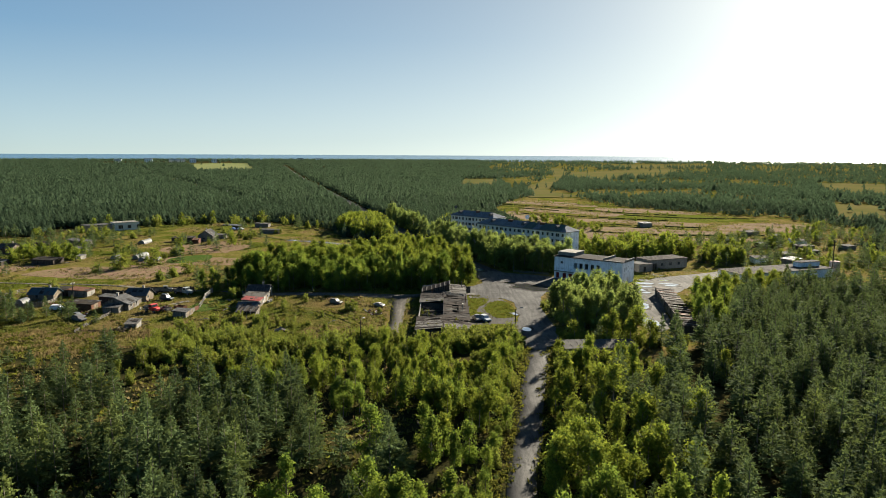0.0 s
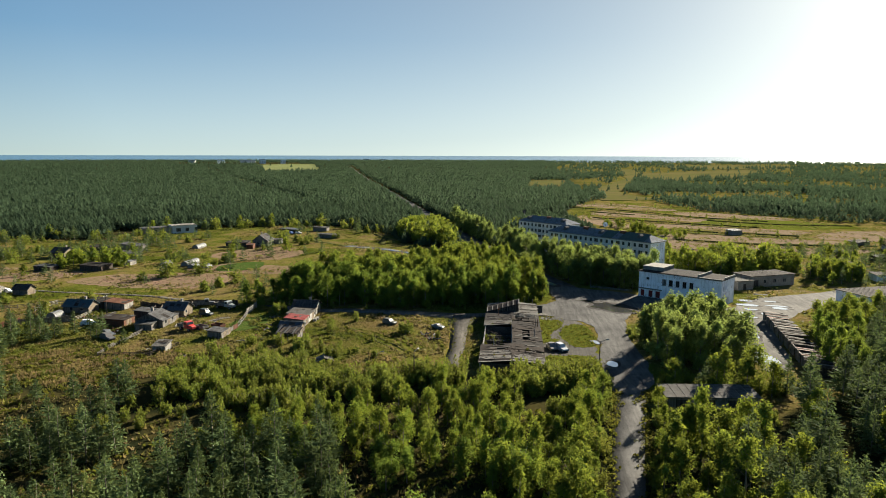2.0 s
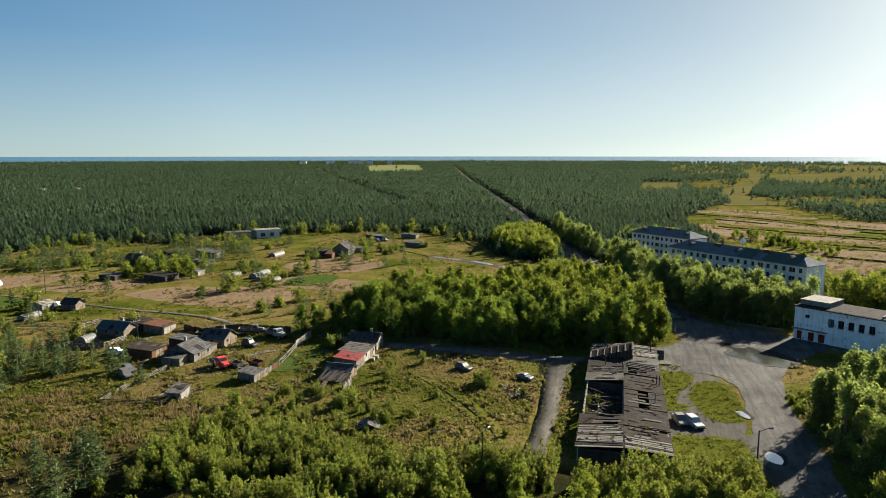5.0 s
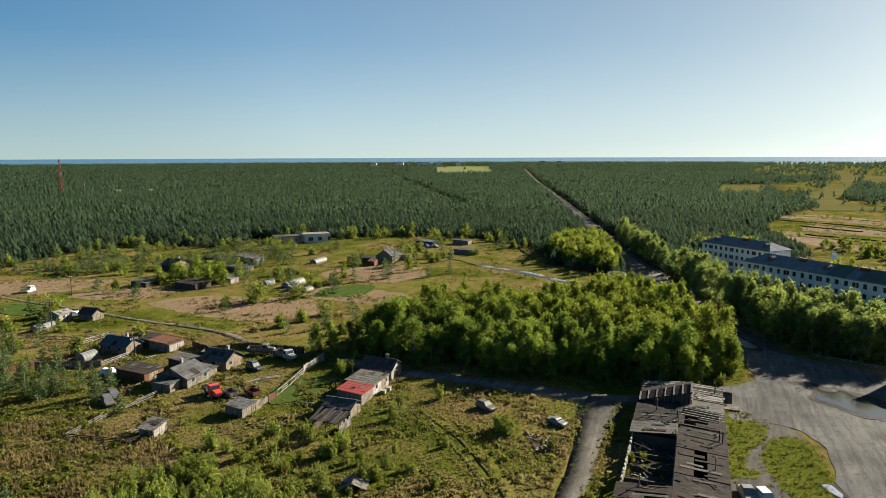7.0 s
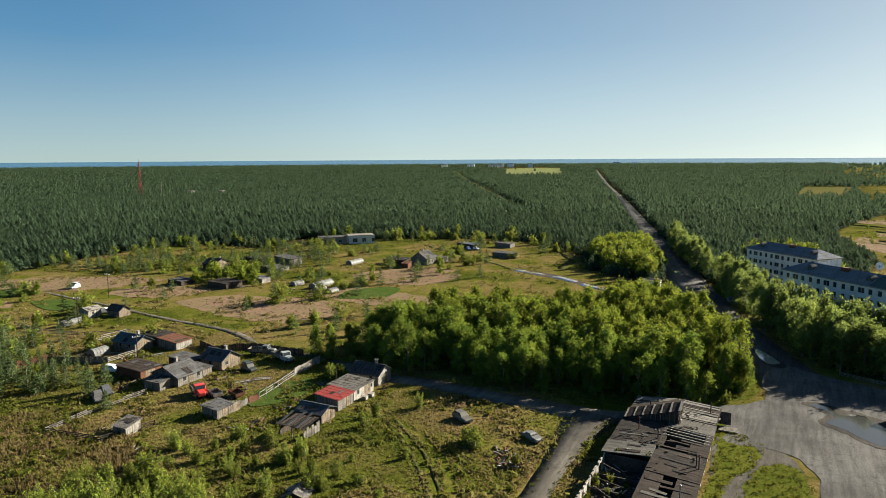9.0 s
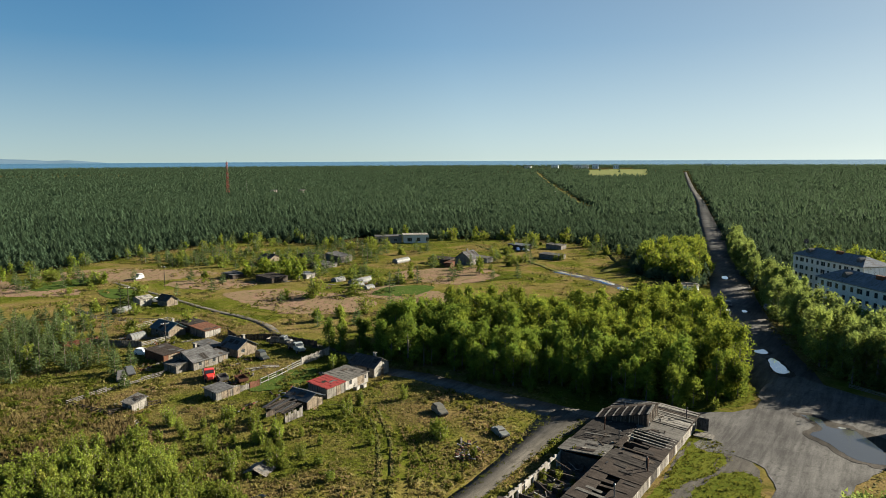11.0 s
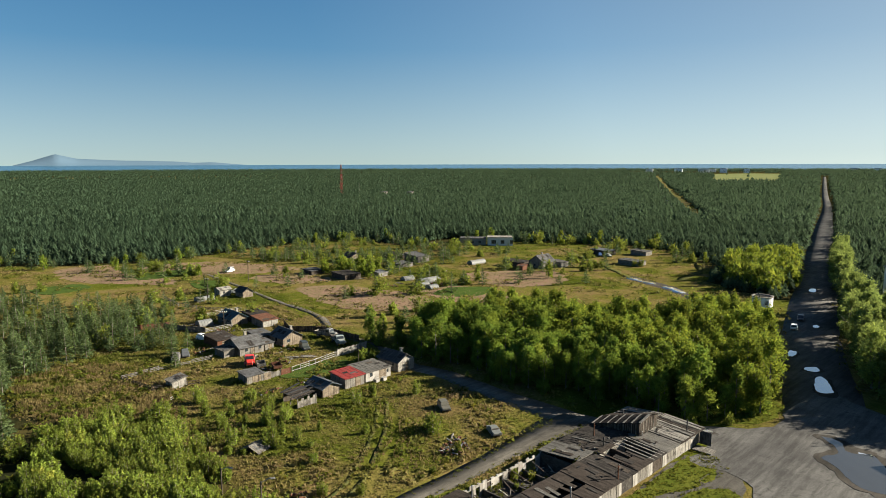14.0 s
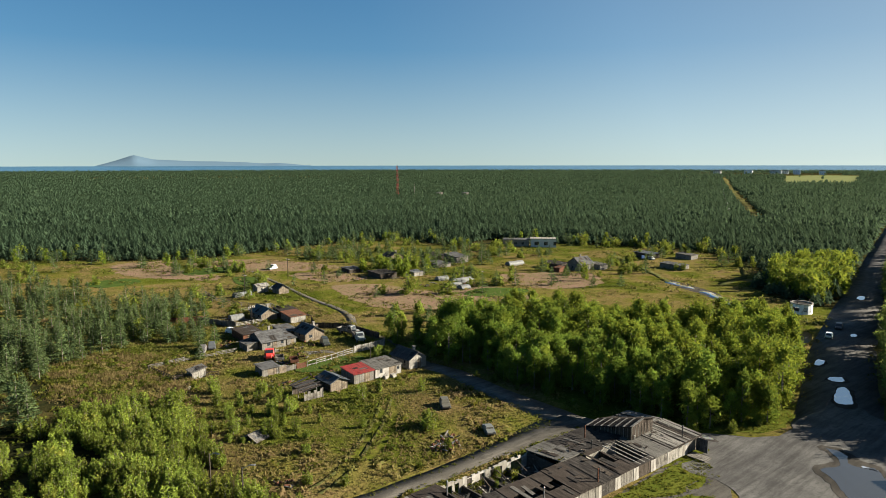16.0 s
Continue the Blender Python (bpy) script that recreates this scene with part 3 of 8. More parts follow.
# ---- trees ----
def tri_cloud(rng, centres, out, size, flat=0.0):
    """One leafy triangle at each centre, facing roughly along out."""
    n = len(centres)
    nrm = out + rng.normal(0, 0.65, (n, 3))
    nrm[:, 2] += flat
    nrm /= np.linalg.norm(nrm, axis=1)[:, None] + 1e-9
    ref = rng.normal(0, 1, (n, 3))
    u = np.cross(nrm, ref)
    u /= np.linalg.norm(u, axis=1)[:, None] + 1e-9
    w = np.cross(nrm, u)
    s = (np.asarray(size) * rng.uniform(0.7, 1.3, n))[:, None]
    v = np.stack([centres + u * s * 0.85, centres - u * s * 0.45 + w * s * 0.4, centres - u * s * 0.45 - w * s * 0.4], 1)
    return v.reshape(-1, 3)


def tube(points, radii, sides=6):
    """Arrays of a bent tapering tube, as triangles."""
    v, f = [], []
    for (x, y, z), r_ in zip(points, radii):
        v += [(x + r_ * math.cos(6.2832 * k / sides), y + r_ * math.sin(6.2832 * k / sides), z) for k in range(sides)]
    for i in range(len(points) - 1):
        for k in range(sides):
            a, b = i * sides + k, i * sides + (k + 1) % sides
            f += [(a, b, b + sides), (a, b + sides, a + sides)]
    return np.array(v), np.array(f)


def join(chunks):
    v, f, o = [], [], 0
    for a, b in chunks:
        v.append(a)
        f.append(b + o)
        o += len(a)
    return np.concatenate(v), np.concatenate(f)


def wood(rng, h, r_, limbs, spread):
    """A slightly crooked trunk with limbs."""
    bend = rng.normal(0, 0.03 * h, 2)
    chunks = [tube([(0, 0, -0.3), (bend[0] * 0.3, bend[1] * 0.3, h * 0.4), (bend[0], bend[1], h * 0.92)], [r_ * 1.25, r_ * 0.8, r_ * 0.12])]
    for _ in range(limbs):
        z0, a = rng.uniform(0.3, 0.75) * h, rng.uniform(0, 6.28)
        d = spread * rng.uniform(0.5, 0.9)
        chunks.append(tube([(0, 0, z0), (math.cos(a) * d * 0.6, math.sin(a) * d * 0.6, z0 + d * 0.5), (math.cos(a) * d, math.sin(a) * d, z0 + d)], [r_ * 0.4, r_ * 0.25, 0.02], 4))
    return join(chunks)


def broadleaf(seed, h, rad, low=0.2, blobs=24, per=30, leaf=0.55, top=1.0):
    """Trunk and a crown of leaf clumps with an uneven outline."""
    rng = np.random.default_rng(seed)
    cs = []
    while len(cs) < blobs:
        u = rng.uniform(0, 1)
        prof = math.sin(math.pi * min(1.0, (0.12 + u * 0.88)) ** top) ** 0.8
        a, q = rng.uniform(0, 6.283), math.sqrt(rng.uniform(0.1, 1))
        cs.append((math.cos(a) * rad * prof * q * 0.85, math.sin(a) * rad * prof * q * 0.85, h * (low + (0.95 - low) * u)))
    cs = np.array(cs)
    br = rng.uniform(0.3, 0.5, blobs) * rad
    d = rng.normal(0, 1, (blobs * per, 3))
    d /= np.linalg.norm(d, axis=1)[:, None]
    c = np.repeat(cs, per, 0) + d * np.repeat(br, per)[:, None] * rng.uniform(0.3, 1.25, (blobs * per, 1)) * np.array([1, 1, 1.3])
    c[:, 2] = np.maximum(c[:, 2], 0.25)
    v = tri_cloud(rng, c, d, leaf)
    k = 2 * blobs
    inner = np.repeat(cs, 2, 0) * np.array([0.6, 0.6, 0.94]) + rng.normal(0, 0.16 * rad, (k, 3))
    inner[:, 2] = np.maximum(inner[:, 2], 0.3)
    v = np.concatenate([v, tri_cloud(rng, inner, rng.normal(0, 1, (k, 3)), 2.1 * leaf)])
    return wood(rng, h, 0.016 * h, 5, rad), (v, np.arange(len(v)).reshape(-1, 3))


def conifer(seed, h, rad, levels=13, arms=8, low=0.1, sprays=2, droop=0.08, gap=0.1):
    """Trunk and whorls of feathery boughs, widest near the foot."""
    rng = np.random.default_rng(seed)
    tris = []

    def frond(base, way, side, le, wd, dip):
        tip = base + way * le - np.array([0, 0, dip * le])
        mid = base + way * le * rng.uniform(0.4, 0.55)
        lift = np.array([0, 0, rng.uniform(-0.04, 0.1) * le])
        tris.append([base, mid + side * wd + lift, tip])
        tris.append([base, tip, mid - side * wd + lift])

    for i in range(levels):
        u = i / (levels - 1)
        z = h * (low + (0.95 - low) * u ** 0.93)
        rr = rad * (1 - u) ** 0.8 * min(1.0, 0.65 + 2.2 * u) + 0.16
        for k in range(arms if u < 0.75 else 5):
            if rng.uniform() < gap:
                continue
            a = rng.uniform(0, 6.283)
            le = rr * rng.uniform(0.6, 1.15)
            way = np.array([math.cos(a), math.sin(a), rng.uniform(0.0, 0.3) + 0.35 * u])
            side = np.array([-math.sin(a), math.cos(a), rng.normal(0, 0.25)])
            base = np.array([0, 0, z + rng.normal(0, 0.15)])
            frond(base, way, side, le, 0.13 * le + 0.06, droop)
            for j in range(sprays):
                q = rng.uniform(0.35, 0.85)
                s = rng.choice([-1, 1])
                w2 = way * 0.75 + side * s * rng.uniform(0.4, 0.9) + np.array([0, 0, rng.normal(0, 0.2)])
                e = le * (1.05 - q) * rng.uniform(0.5, 0.9) + 0.2
                b2 = base + way * le * q
                o2 = np.cross(w2, [0, 0, 1.0]) * 0.24 * e + np.array([0, 0, rng.normal(0, 0.12) * e])
                tris.append([b2 + o2, b2 - o2, b2 + w2 * e - np.array([0, 0, droop * e])])
    for j in range(4):
        a, zt = rng.uniform(0, 6.283), h * (0.9 + 0.025 * j)
        d = np.array([math.cos(a), math.sin(a), 0]) * 0.13
        tris.append([np.array([0, 0, zt]) + d, np.array([0, 0, zt]) - d, np.array([0, 0, min(h * 1.02, zt + 0.9)])])
    v = np.array(tris).reshape(-1, 3)
    u = rng.uniform(0, 0.97, levels * arms * 3) ** 1.3
    a, q = rng.uniform(0, 6.283, len(u)), rng.uniform(0.35, 1.0, len(u))
    rr = (rad * (1 - u) ** 0.8 * np.minimum(1.0, 0.65 + 2.2 * u) * 0.92 + 0.12) * q
    c = np.column_stack([np.cos(a) * rr, np.sin(a) * rr, h * (low + (0.95 - low) * u) + 0.1 * rr])
    v = np.concatenate([v, tri_cloud(rng, c, np.column_stack([np.cos(a), np.sin(a), 0.6 + 0 * a]), 0.36)])
    v[:, 2] = np.maximum(v[:, 2], 0.1)
    return wood(rng, h, 0.012 * h, 0, rad), (v, np.arange(len(v)).reshape(-1, 3))


def plumes(seed, h, rad, stems=17, per=52, leaf=0.29):
    """A bush of upright leafy stems."""
    rng = np.random.default_rng(seed)
    cen, out, bars = [], [], []
    for _ in range(stems):
        a, d = rng.uniform(0, 6.283), rad * math.sqrt(rng.uniform())
        x, y, hh = math.cos(a) * d, math.sin(a) * d, h * rng.uniform(0.6, 1.05) * (1 - 0.25 * d / rad)
        bars.append(tube([(x * 0.5, y * 0.5, -0.1), (x, y, hh * 0.9)], [0.04, 0.01], 3))
        for j in range(per):
            u, b = rng.uniform(0.08, 1.0), rng.uniform(0, 6.283)
            w = (0.5 * math.sin(math.pi * min(0.98, 0.25 + u * 0.75)) + 0.08) * rng.uniform(0.5, 1.1)
            cen.append((x * (0.5 + 0.5 * u) + math.cos(b) * w, y * (0.5 + 0.5 * u) + math.sin(b) * w, hh * u))
            out.append((math.cos(b), math.sin(b), 0.5))
    v = tri_cloud(rng, np.array(cen), np.array(out), leaf)
    return join(bars), (v, np.arange(len(v)).reshape(-1, 3))


def small_pine(seed, n, wide):
    """A far pine of unit height: n ragged boughs that hang from the stem, longest near the foot."""
    rng = np.random.default_rng(seed)
    tris = []
    for i in range(n):
        u = (i + rng.uniform(0.2, 0.8)) / n
        a, half = i * 2.4 + rng.uniform(-0.4, 0.4), wide * rng.uniform(0.7, 1.2)
        z, r_ = 0.1 + 0.78 * u, (0.34 * (1 - u) ** 0.7 + 0.04) * rng.uniform(0.75, 1.2)
        hang = 0.5 + 0.5 * (1 - u)
        tris.append([(0.1 * r_ * math.cos(a), 0.1 * r_ * math.sin(a), z + (0.2 + 1.2 / n) * hang)] +
                    [(r_ * q * math.cos(a + s_ * half), r_ * q * math.sin(a + s_ * half), z - 0.05 + rng.normal(0, 0.03)) for s_, q in ((-1, rng.uniform(0.8, 1.2)), (1, rng.uniform(0.8, 1.2)))])
    v = np.array(tris).reshape(-1, 3)
    return v, np.arange(len(v)).reshape(-1, 3)


BIRCHES = [broadleaf(10 + i, h, r_, lo, 26, 56, 0.4, tp) for i, (h, r_, lo, tp) in enumerate([(10.5, 2.7, 0.06, 1.15), (9.5, 2.5, 0.05, 1.0), (11.5, 2.7, 0.08, 1.2), (8.5, 2.7, 0.03, 0.95), (10, 2.9, 0.06, 1.1), (11.5, 2.1, 0.05, 0.9)])]
WILLOWS = [plumes(30 + i, h, r_) for i, (h, r_) in enumerate([(4.5, 1.6), (3.6, 1.5), (5.5, 1.7), (3.0, 1.3), (4.2, 1.1)])]
LARCHES = [conifer(50 + i, h, r_, lv, 8, lo) for i, (h, r_, lv, lo) in enumerate([(10.0, 3.0, 14, 0.06), (9.0, 2.9, 13, 0.05), (11.0, 3.1, 14, 0.08), (8, 2.7, 12, 0.05), (9.5, 3.2, 13, 0.05), (6, 2.3, 10, 0.04)])]
LIGHT_LARCH = [conifer(70 + i, h, r_, 9, 7, 0.03, 1, 0.1, 0.05) for i, (h, r_) in enumerate([(7.5, 3.2), (6.5, 3.2), (8.5, 3.3)])]
ROUND_BUSH = [broadleaf(85 + i, h, r_, 0.0, 15, 20, 0.5, 0.75) for i, (h, r_) in enumerate([(3.6, 2.4), (3.0, 2.2), (4.4, 2.7), (2.4, 1.7)])]
LIGHT_BIRCH = [broadleaf(80 + i, h, r_, 0.05, 16, 17, 0.72, 0.8) for i, (h, r_) in enumerate([(8, 2.9), (7, 3.1), (9, 3.1)])]

FAMILY = {"birch_tree": (BIRCHES, BIRCH, BIRCH_FAR), "willow_tree": (BIRCHES, WILLOW, WILLOW_FAR), "willow_shrub": (WILLOWS, SHRUB, SHRUB_FAR), "larch_tree": (LARCHES, LARCH, LARCH_FAR),
          "light_larch": (LIGHT_LARCH, LARCH, LARCH_FAR), "round_bush": (ROUND_BUSH, SHRUB, SHRUB_FAR), "light_birch": (LIGHT_BIRCH, BIRCH, BIRCH_FAR)}
TREE_TEXT = {"birch_tree": ("leafy green birch with a pale trunk and full crown", "tree", "birches of the settlement"),
             "willow_tree": ("silvery green willow with a broad leafy crown", "tree", "willows of the settlement"),
             "willow_shrub": ("lime-green willow bush growing in rough grass", "bush", "willow bushes"),
             "larch_tree": ("dark green larch with feathery drooping branches", "tree", "larches of the wood")}
TREE_MESH = {}
for kind_, (vars_, near_, far_) in list(FAMILY.items())[:4]:
    TREE_MESH[kind_] = [(mesh_of("trunk", w_[0], w_[1], BARK, smooth=True), mesh_of("crown", c_[0], c_[1], near_)) for w_, c_ in vars_]
STUFF = {}
PLACED = {}


def scatter(poly, gap, seed, jitter=0.42):
    """Places on a shaken grid inside an outline."""
    rng = np.random.default_rng(seed)
    p = np.asarray(poly, float)
    (x0, y0), (x1, y1) = p.min(0), p.max(0)
    X, Y = np.meshgrid(np.arange(x0, x1, gap), np.arange(y0, y1, gap * 0.9))
    X[1::2] += gap / 2
    q = np.column_stack([X.ravel(), Y.ravel()]) + rng.uniform(-jitter, jitter, (X.size, 2)) * gap
    return q[inside(q, p)]


def patchy(p, scale, level, z):
    return p[np.array([noise.noise((x * scale, y * scale, z)) for x, y in p]) > level]


def plant(kind_, places, sizes, seed, single=0):
    """Plants a family of trees; the first few as things of their own, the rest as one mass."""
    rng = np.random.default_rng(seed)
    vars_ = FAMILY[kind_][0]
    pool = STUFF.setdefault(kind_, [])
    for i, (x, y) in enumerate(places):
        k, s, a, z = int(rng.integers(len(vars_))), rng.uniform(*sizes), rng.uniform(0, 6.283), gz(x, y)
        sx = s * rng.uniform(0.85, 1.15)
        if i < single:
            base = new(kind_)
            base.empty_display_size = 0.3
            base.matrix_basis = Matrix.LocRotScale((x, y, z), Euler((0, 0, a)), (sx, sx, s))
            tagged(base, *TREE_TEXT[kind_])
            for nm, me_ in zip(("trunk", "crown"), TREE_MESH[kind_][k]):
                new(nm, me_).parent = base
        else:
            c, sn = math.cos(a), math.sin(a)
            rot = np.array([[c * sx, -sn * sx, 0], [sn * sx, c * sx, 0], [0, 0, s]])
            pool.append((k, rot, (x, y, z)))


def mass(name, kind_, label, trunks=True):
    """All the trees of a family that stand in the mass, as one object."""
    vars_, _, far_ = FAMILY[kind_]
    V, F, M, o = [], [], [], 0
    for k, rot, at_ in STUFF.get(kind_, []):
        for j, (v, f) in enumerate(vars_[k]):
            if j == 0 and not trunks:
                continue
            V.append(v @ rot.T + np.array(at_))
            F.append(f + o)
            M.append(np.full(len(f), j))
            o += len(v)
    if V:
        ob = new(name, mesh_of(name, np.concatenate(V), np.concatenate(F), [BARK, far_], np.concatenate(M)))
        tagged(ob, label, "trees", "", "stuff")


def keep_off(p, *lines_):
    for line, gap in lines_:
        p = p[line_gap(p, line) > gap]
    return p


GROVE = [(-70, 211), (-54, 207), (-30, 206.5), (-8, 212), (4, 215.5), (10, 224), (10, 231), (2, 255), (-5, 268), (-12, 285), (-20, 283), (-24, 262), (-34, 250), (-50, 252), (-62, 238), (-68, 222)]
DORM_TREES = [(27, 242), (37, 237), (48, 247), (44, 253), (13, 284), (7, 298), (12, 310), (2, 328), (-7, 348), (-20, 400), (-31, 445), (-37, 445), (-26, 400), (-7, 342), (6, 293), (18, 256)]
BROOK_TREES = [(-26, 334), (-46, 350), (-62, 385), (-54, 420), (-44, 420), (-24, 348)]
CLUMP = [(30, 184), (28, 172), (30, 158), (36, 153), (46, 156), (50, 165), (51, 182), (48, 191), (42, 192), (36, 190)]
SOUTH_ROAD = [(5, 40), (9.8, 77), (13.6, 98.6), (17.4, 122), (21.5, 143), (22, 160)]
RIGHT_WOOD = [(27, 146), (25, 130), (20, 105), (14, 78), (11, 55), (130, 45), (200, 130), (178, 198), (118, 203), (82, 186), (66, 150), (54, 142), (46, 150), (42, 146)]
LEFT_WOOD = [(15, 138), (12, 115), (8, 90), (4, 55), (-60, 45), (-150, 85), (-135, 140), (-88, 146), (-62, 140), (-35, 130), (-18, 138), (-5, 146), (12, 148)]
SHRUB_BAND = [(-66, 146), (-58, 152), (-38, 149), (-16, 148), (0, 150), (14, 153), (16, 143), (4, 139), (-20, 132), (-40, 125), (-64, 134)]
LEFT_PINES = [(-230, 130), (-150, 110), (-92, 116), (-90, 132), (-101, 148), (-110, 164), (-124, 172), (-148, 166), (-200, 160)]

rng_ = np.random.default_rng(5)
p = keep_off(scatter(GROVE, 3.15, 1, 0.5), (STREET, 7))
rim = line_gap(p, [(-70, 211), (-54, 207), (-30, 206.5), (-8, 212), (4, 215.5)]) < 6
plant("birch_tree", p[rim], (0.55, 0.86), 1, 60)
plant("birch_tree", p[~rim], (0.62, 1.08), 2, 90)
p = scatter(CLUMP, 3.3, 3)
p = p[(p[:, 1] < 178) | (p[:, 0] > 37)]
plant("willow_tree", p, (0.7, 1.0), 4, 80)
p = keep_off(scatter(DORM_TREES, 3.2, 5), (STREET, 5.5))
plant("willow_tree", p, (0.8, 1.1), 6, 60)
plant("light_birch", scatter(BROOK_TREES, 3.6, 7), (0.75, 1.1), 8)
plant("light_birch", scatter([(60, 262), (76, 262), (104, 272), (106, 286), (80, 298), (60, 284)], 4, 9), (0.8, 1.1), 10)

plant("birch_tree", scatter([(62, 160), (66, 152), (82, 186), (118, 203), (108, 211), (86, 206), (72, 192)], 3.6, 40), (0.45, 0.8), 41, 20)
SHED_GAP = [(23, 136.5), (43, 136.5)]
p = keep_off(scatter(RIGHT_WOOD, 4.0, 11), (SOUTH_ROAD, 3.6), (SHED_GAP, 5.5), ([(21, 128), (40, 126)], 5.0), ([(36, 60), (48, 120), (56, 150)], 2.2))
p = p[p[:, 0] < 0.66 * p[:, 1] + 24]
deep = p[:, 0] - 0.22 * (p[:, 1] - 100) - 34 + rng_.normal(0, 7, len(p))
near_ = p[deep < 0]
plant("birch_tree", near_, (0.5, 0.85), 12, 20)
plant("larch_tree", p[deep >= 0], (0.75, 1.1), 13, 150)

p = keep_off(scatter(LEFT_WOOD, 3.7, 14), (SOUTH_ROAD, 3.3))
hole = np.array([noise.noise((x * 0.045, y * 0.06, 3.0)) for x, y in p])
clearing = inside(p, [(-101, 139), (-108, 160), (-60, 160), (-58, 141), (-66, 131), (-84, 132)])
p = p[(hole > -0.06) & ~clearing & ((p[:, 0] > -0.66 * p[:, 1] - 12) | (p[:, 1] > 118))]
low_ = (p[:, 1] > 112) & (p[:, 0] > -66)
q = p[low_]
q = q[np.array([noise.noise((x * 0.09, y * 0.12, 4.0)) for x, y in q]) > -0.08]
TAN_GRASS = [(-101, 139), (-104, 158), (-83, 161), (-62, 156), (-66, 147), (-80, 138)]
q = q[~inside(q, TAN_GRASS)]
plant("willow_shrub", q, (0.5, 1.0), 33)
p = p[~low_]
deep = -p[:, 0] + 0.12 * (p[:, 1] - 60) - 12 + rng_.normal(0, 6, len(p))
plant("birch_tree", p[deep < 0], (0.42, 0.8), 15, 20)
plant("larch_tree", p[deep >= 0], (0.6, 1.0), 16, 150)
q = patchy(scatter([(-48, 112), (-30, 126), (-5, 141), (12, 143), (14, 128), (10, 106), (-10, 100)], 3.4, 43), 0.08, -0.25, 5.0)
plant("birch_tree", keep_off(q, (SOUTH_ROAD, 3.3)), (0.35, 0.62), 44, 30)
q = scatter(SHRUB_BAND, 1.9, 17)
q = q[np.array([noise.noise((x * 0.1, y * 0.14, 6.0)) for x, y in q]) > -0.12]
west_ = q[:, 0] < -28
plant("willow_shrub", q[west_], (0.55, 1.05), 45, 60)
plant("willow_shrub", q[~west_], (0.6, 1.2), 18, 80)
q = scatter(LEFT_PINES, 4.6, 19, 0.5)
q = q[~inside(q, TAN_GRASS)]
plant("larch_tree", q[::3], (0.5, 0.85), 20)
plant("larch_tree", q[1::3], (0.35, 0.65), 19)
plant("light_larch", q[2::3], (0.4, 0.7), 31)
plant("larch_tree", scatter([(-142, 150), (-112, 153), (-103, 168), (-112, 178), (-142, 180)], 4.6, 49, 0.5), (0.45, 0.8), 50, 30)
plant("larch_tree", [(-99, 170.5), (-96.5, 169), (-97.5, 173), (-88, 166), (-104, 172), (-107, 169)], (0.5, 0.75), 36, 6)

q = scatter([(-64, 150), (-40, 152), (-30, 158), (-44, 170), (-64, 166)], 3.0, 34, 0.5)
plant("willow_shrub", q[::2], (0.35, 0.8), 35, 20)
# single trees and bushes in the meadow
open_ = curve_round(MEADOW, 8)
west = [q for q in MEADOW if q[0] < 10 and q[1] < 440]
p = scatter([(-330, 100), (-300, 160), (-262, 206), (-258, 345), (-190, 400), (-120, 430), (-72, 394), (-72, 215), (-95, 165), (-150, 150)], 9, 21, 0.5)
den = np.array([noise.noise((x * 0.03, y * 0.03, 9.0)) for x, y in p])
p = keep_off(p[den > 0.1], ([(-206, 229), (-166, 224), (-117, 217), (-62, 205)], 3))
p = p[~inside(p, [(-122, 176), (-60, 160), (-45, 200), (-100, 208), (-120, 204)])]
plant("light_larch", p[::2], (0.5, 0.9), 22)
plant("round_bush", p[1::4], (0.6, 1.5), 23)
plant("round_bush", p[3::4] + 2.0, (0.5, 1.3), 24)
plant("willow_shrub", p[3::12] + 4.0, (0.6, 1.0), 42, 30)
p = scatter([(-95, 160), (-60, 152), (-15, 155), (-14, 185), (-46, 198), (-46, 168), (-80, 158)], 6, 25, 0.5)
plant("willow_shrub", p[rng_.uniform(size=len(p)) < 0.35], (0.35, 0.8), 26, 40)
plant("willow_shrub", [(-62, 196), (-61.5, 198), (-63.5, 197), (-46, 163), (-45, 165.5), (-24.5, 180), (-26, 181)], (0.7, 1.1), 27, 7)
plant("birch_tree", [(-76, 209), (-73.5, 211), (-71, 207.5)], (0.6, 0.8), 28, 3)
edge = curve_round([q for q in MEADOW if q[0] < -40 and q[1] > 150], 5)
edge = edge[(edge[:, 0] < -70) | (edge[:, 1] > 330)]
edge = edge[line_gap(edge, [(-80, 160), (-40, 340)]) > 30]
plant("light_birch", edge[::6] + rng_.normal(0, 4, edge[::6].shape), (0.5, 0.9), 29)
plant("light_larch", edge[1::3] + rng_.normal(0, 5, edge[1::3].shape), (0.6, 1.0), 48)

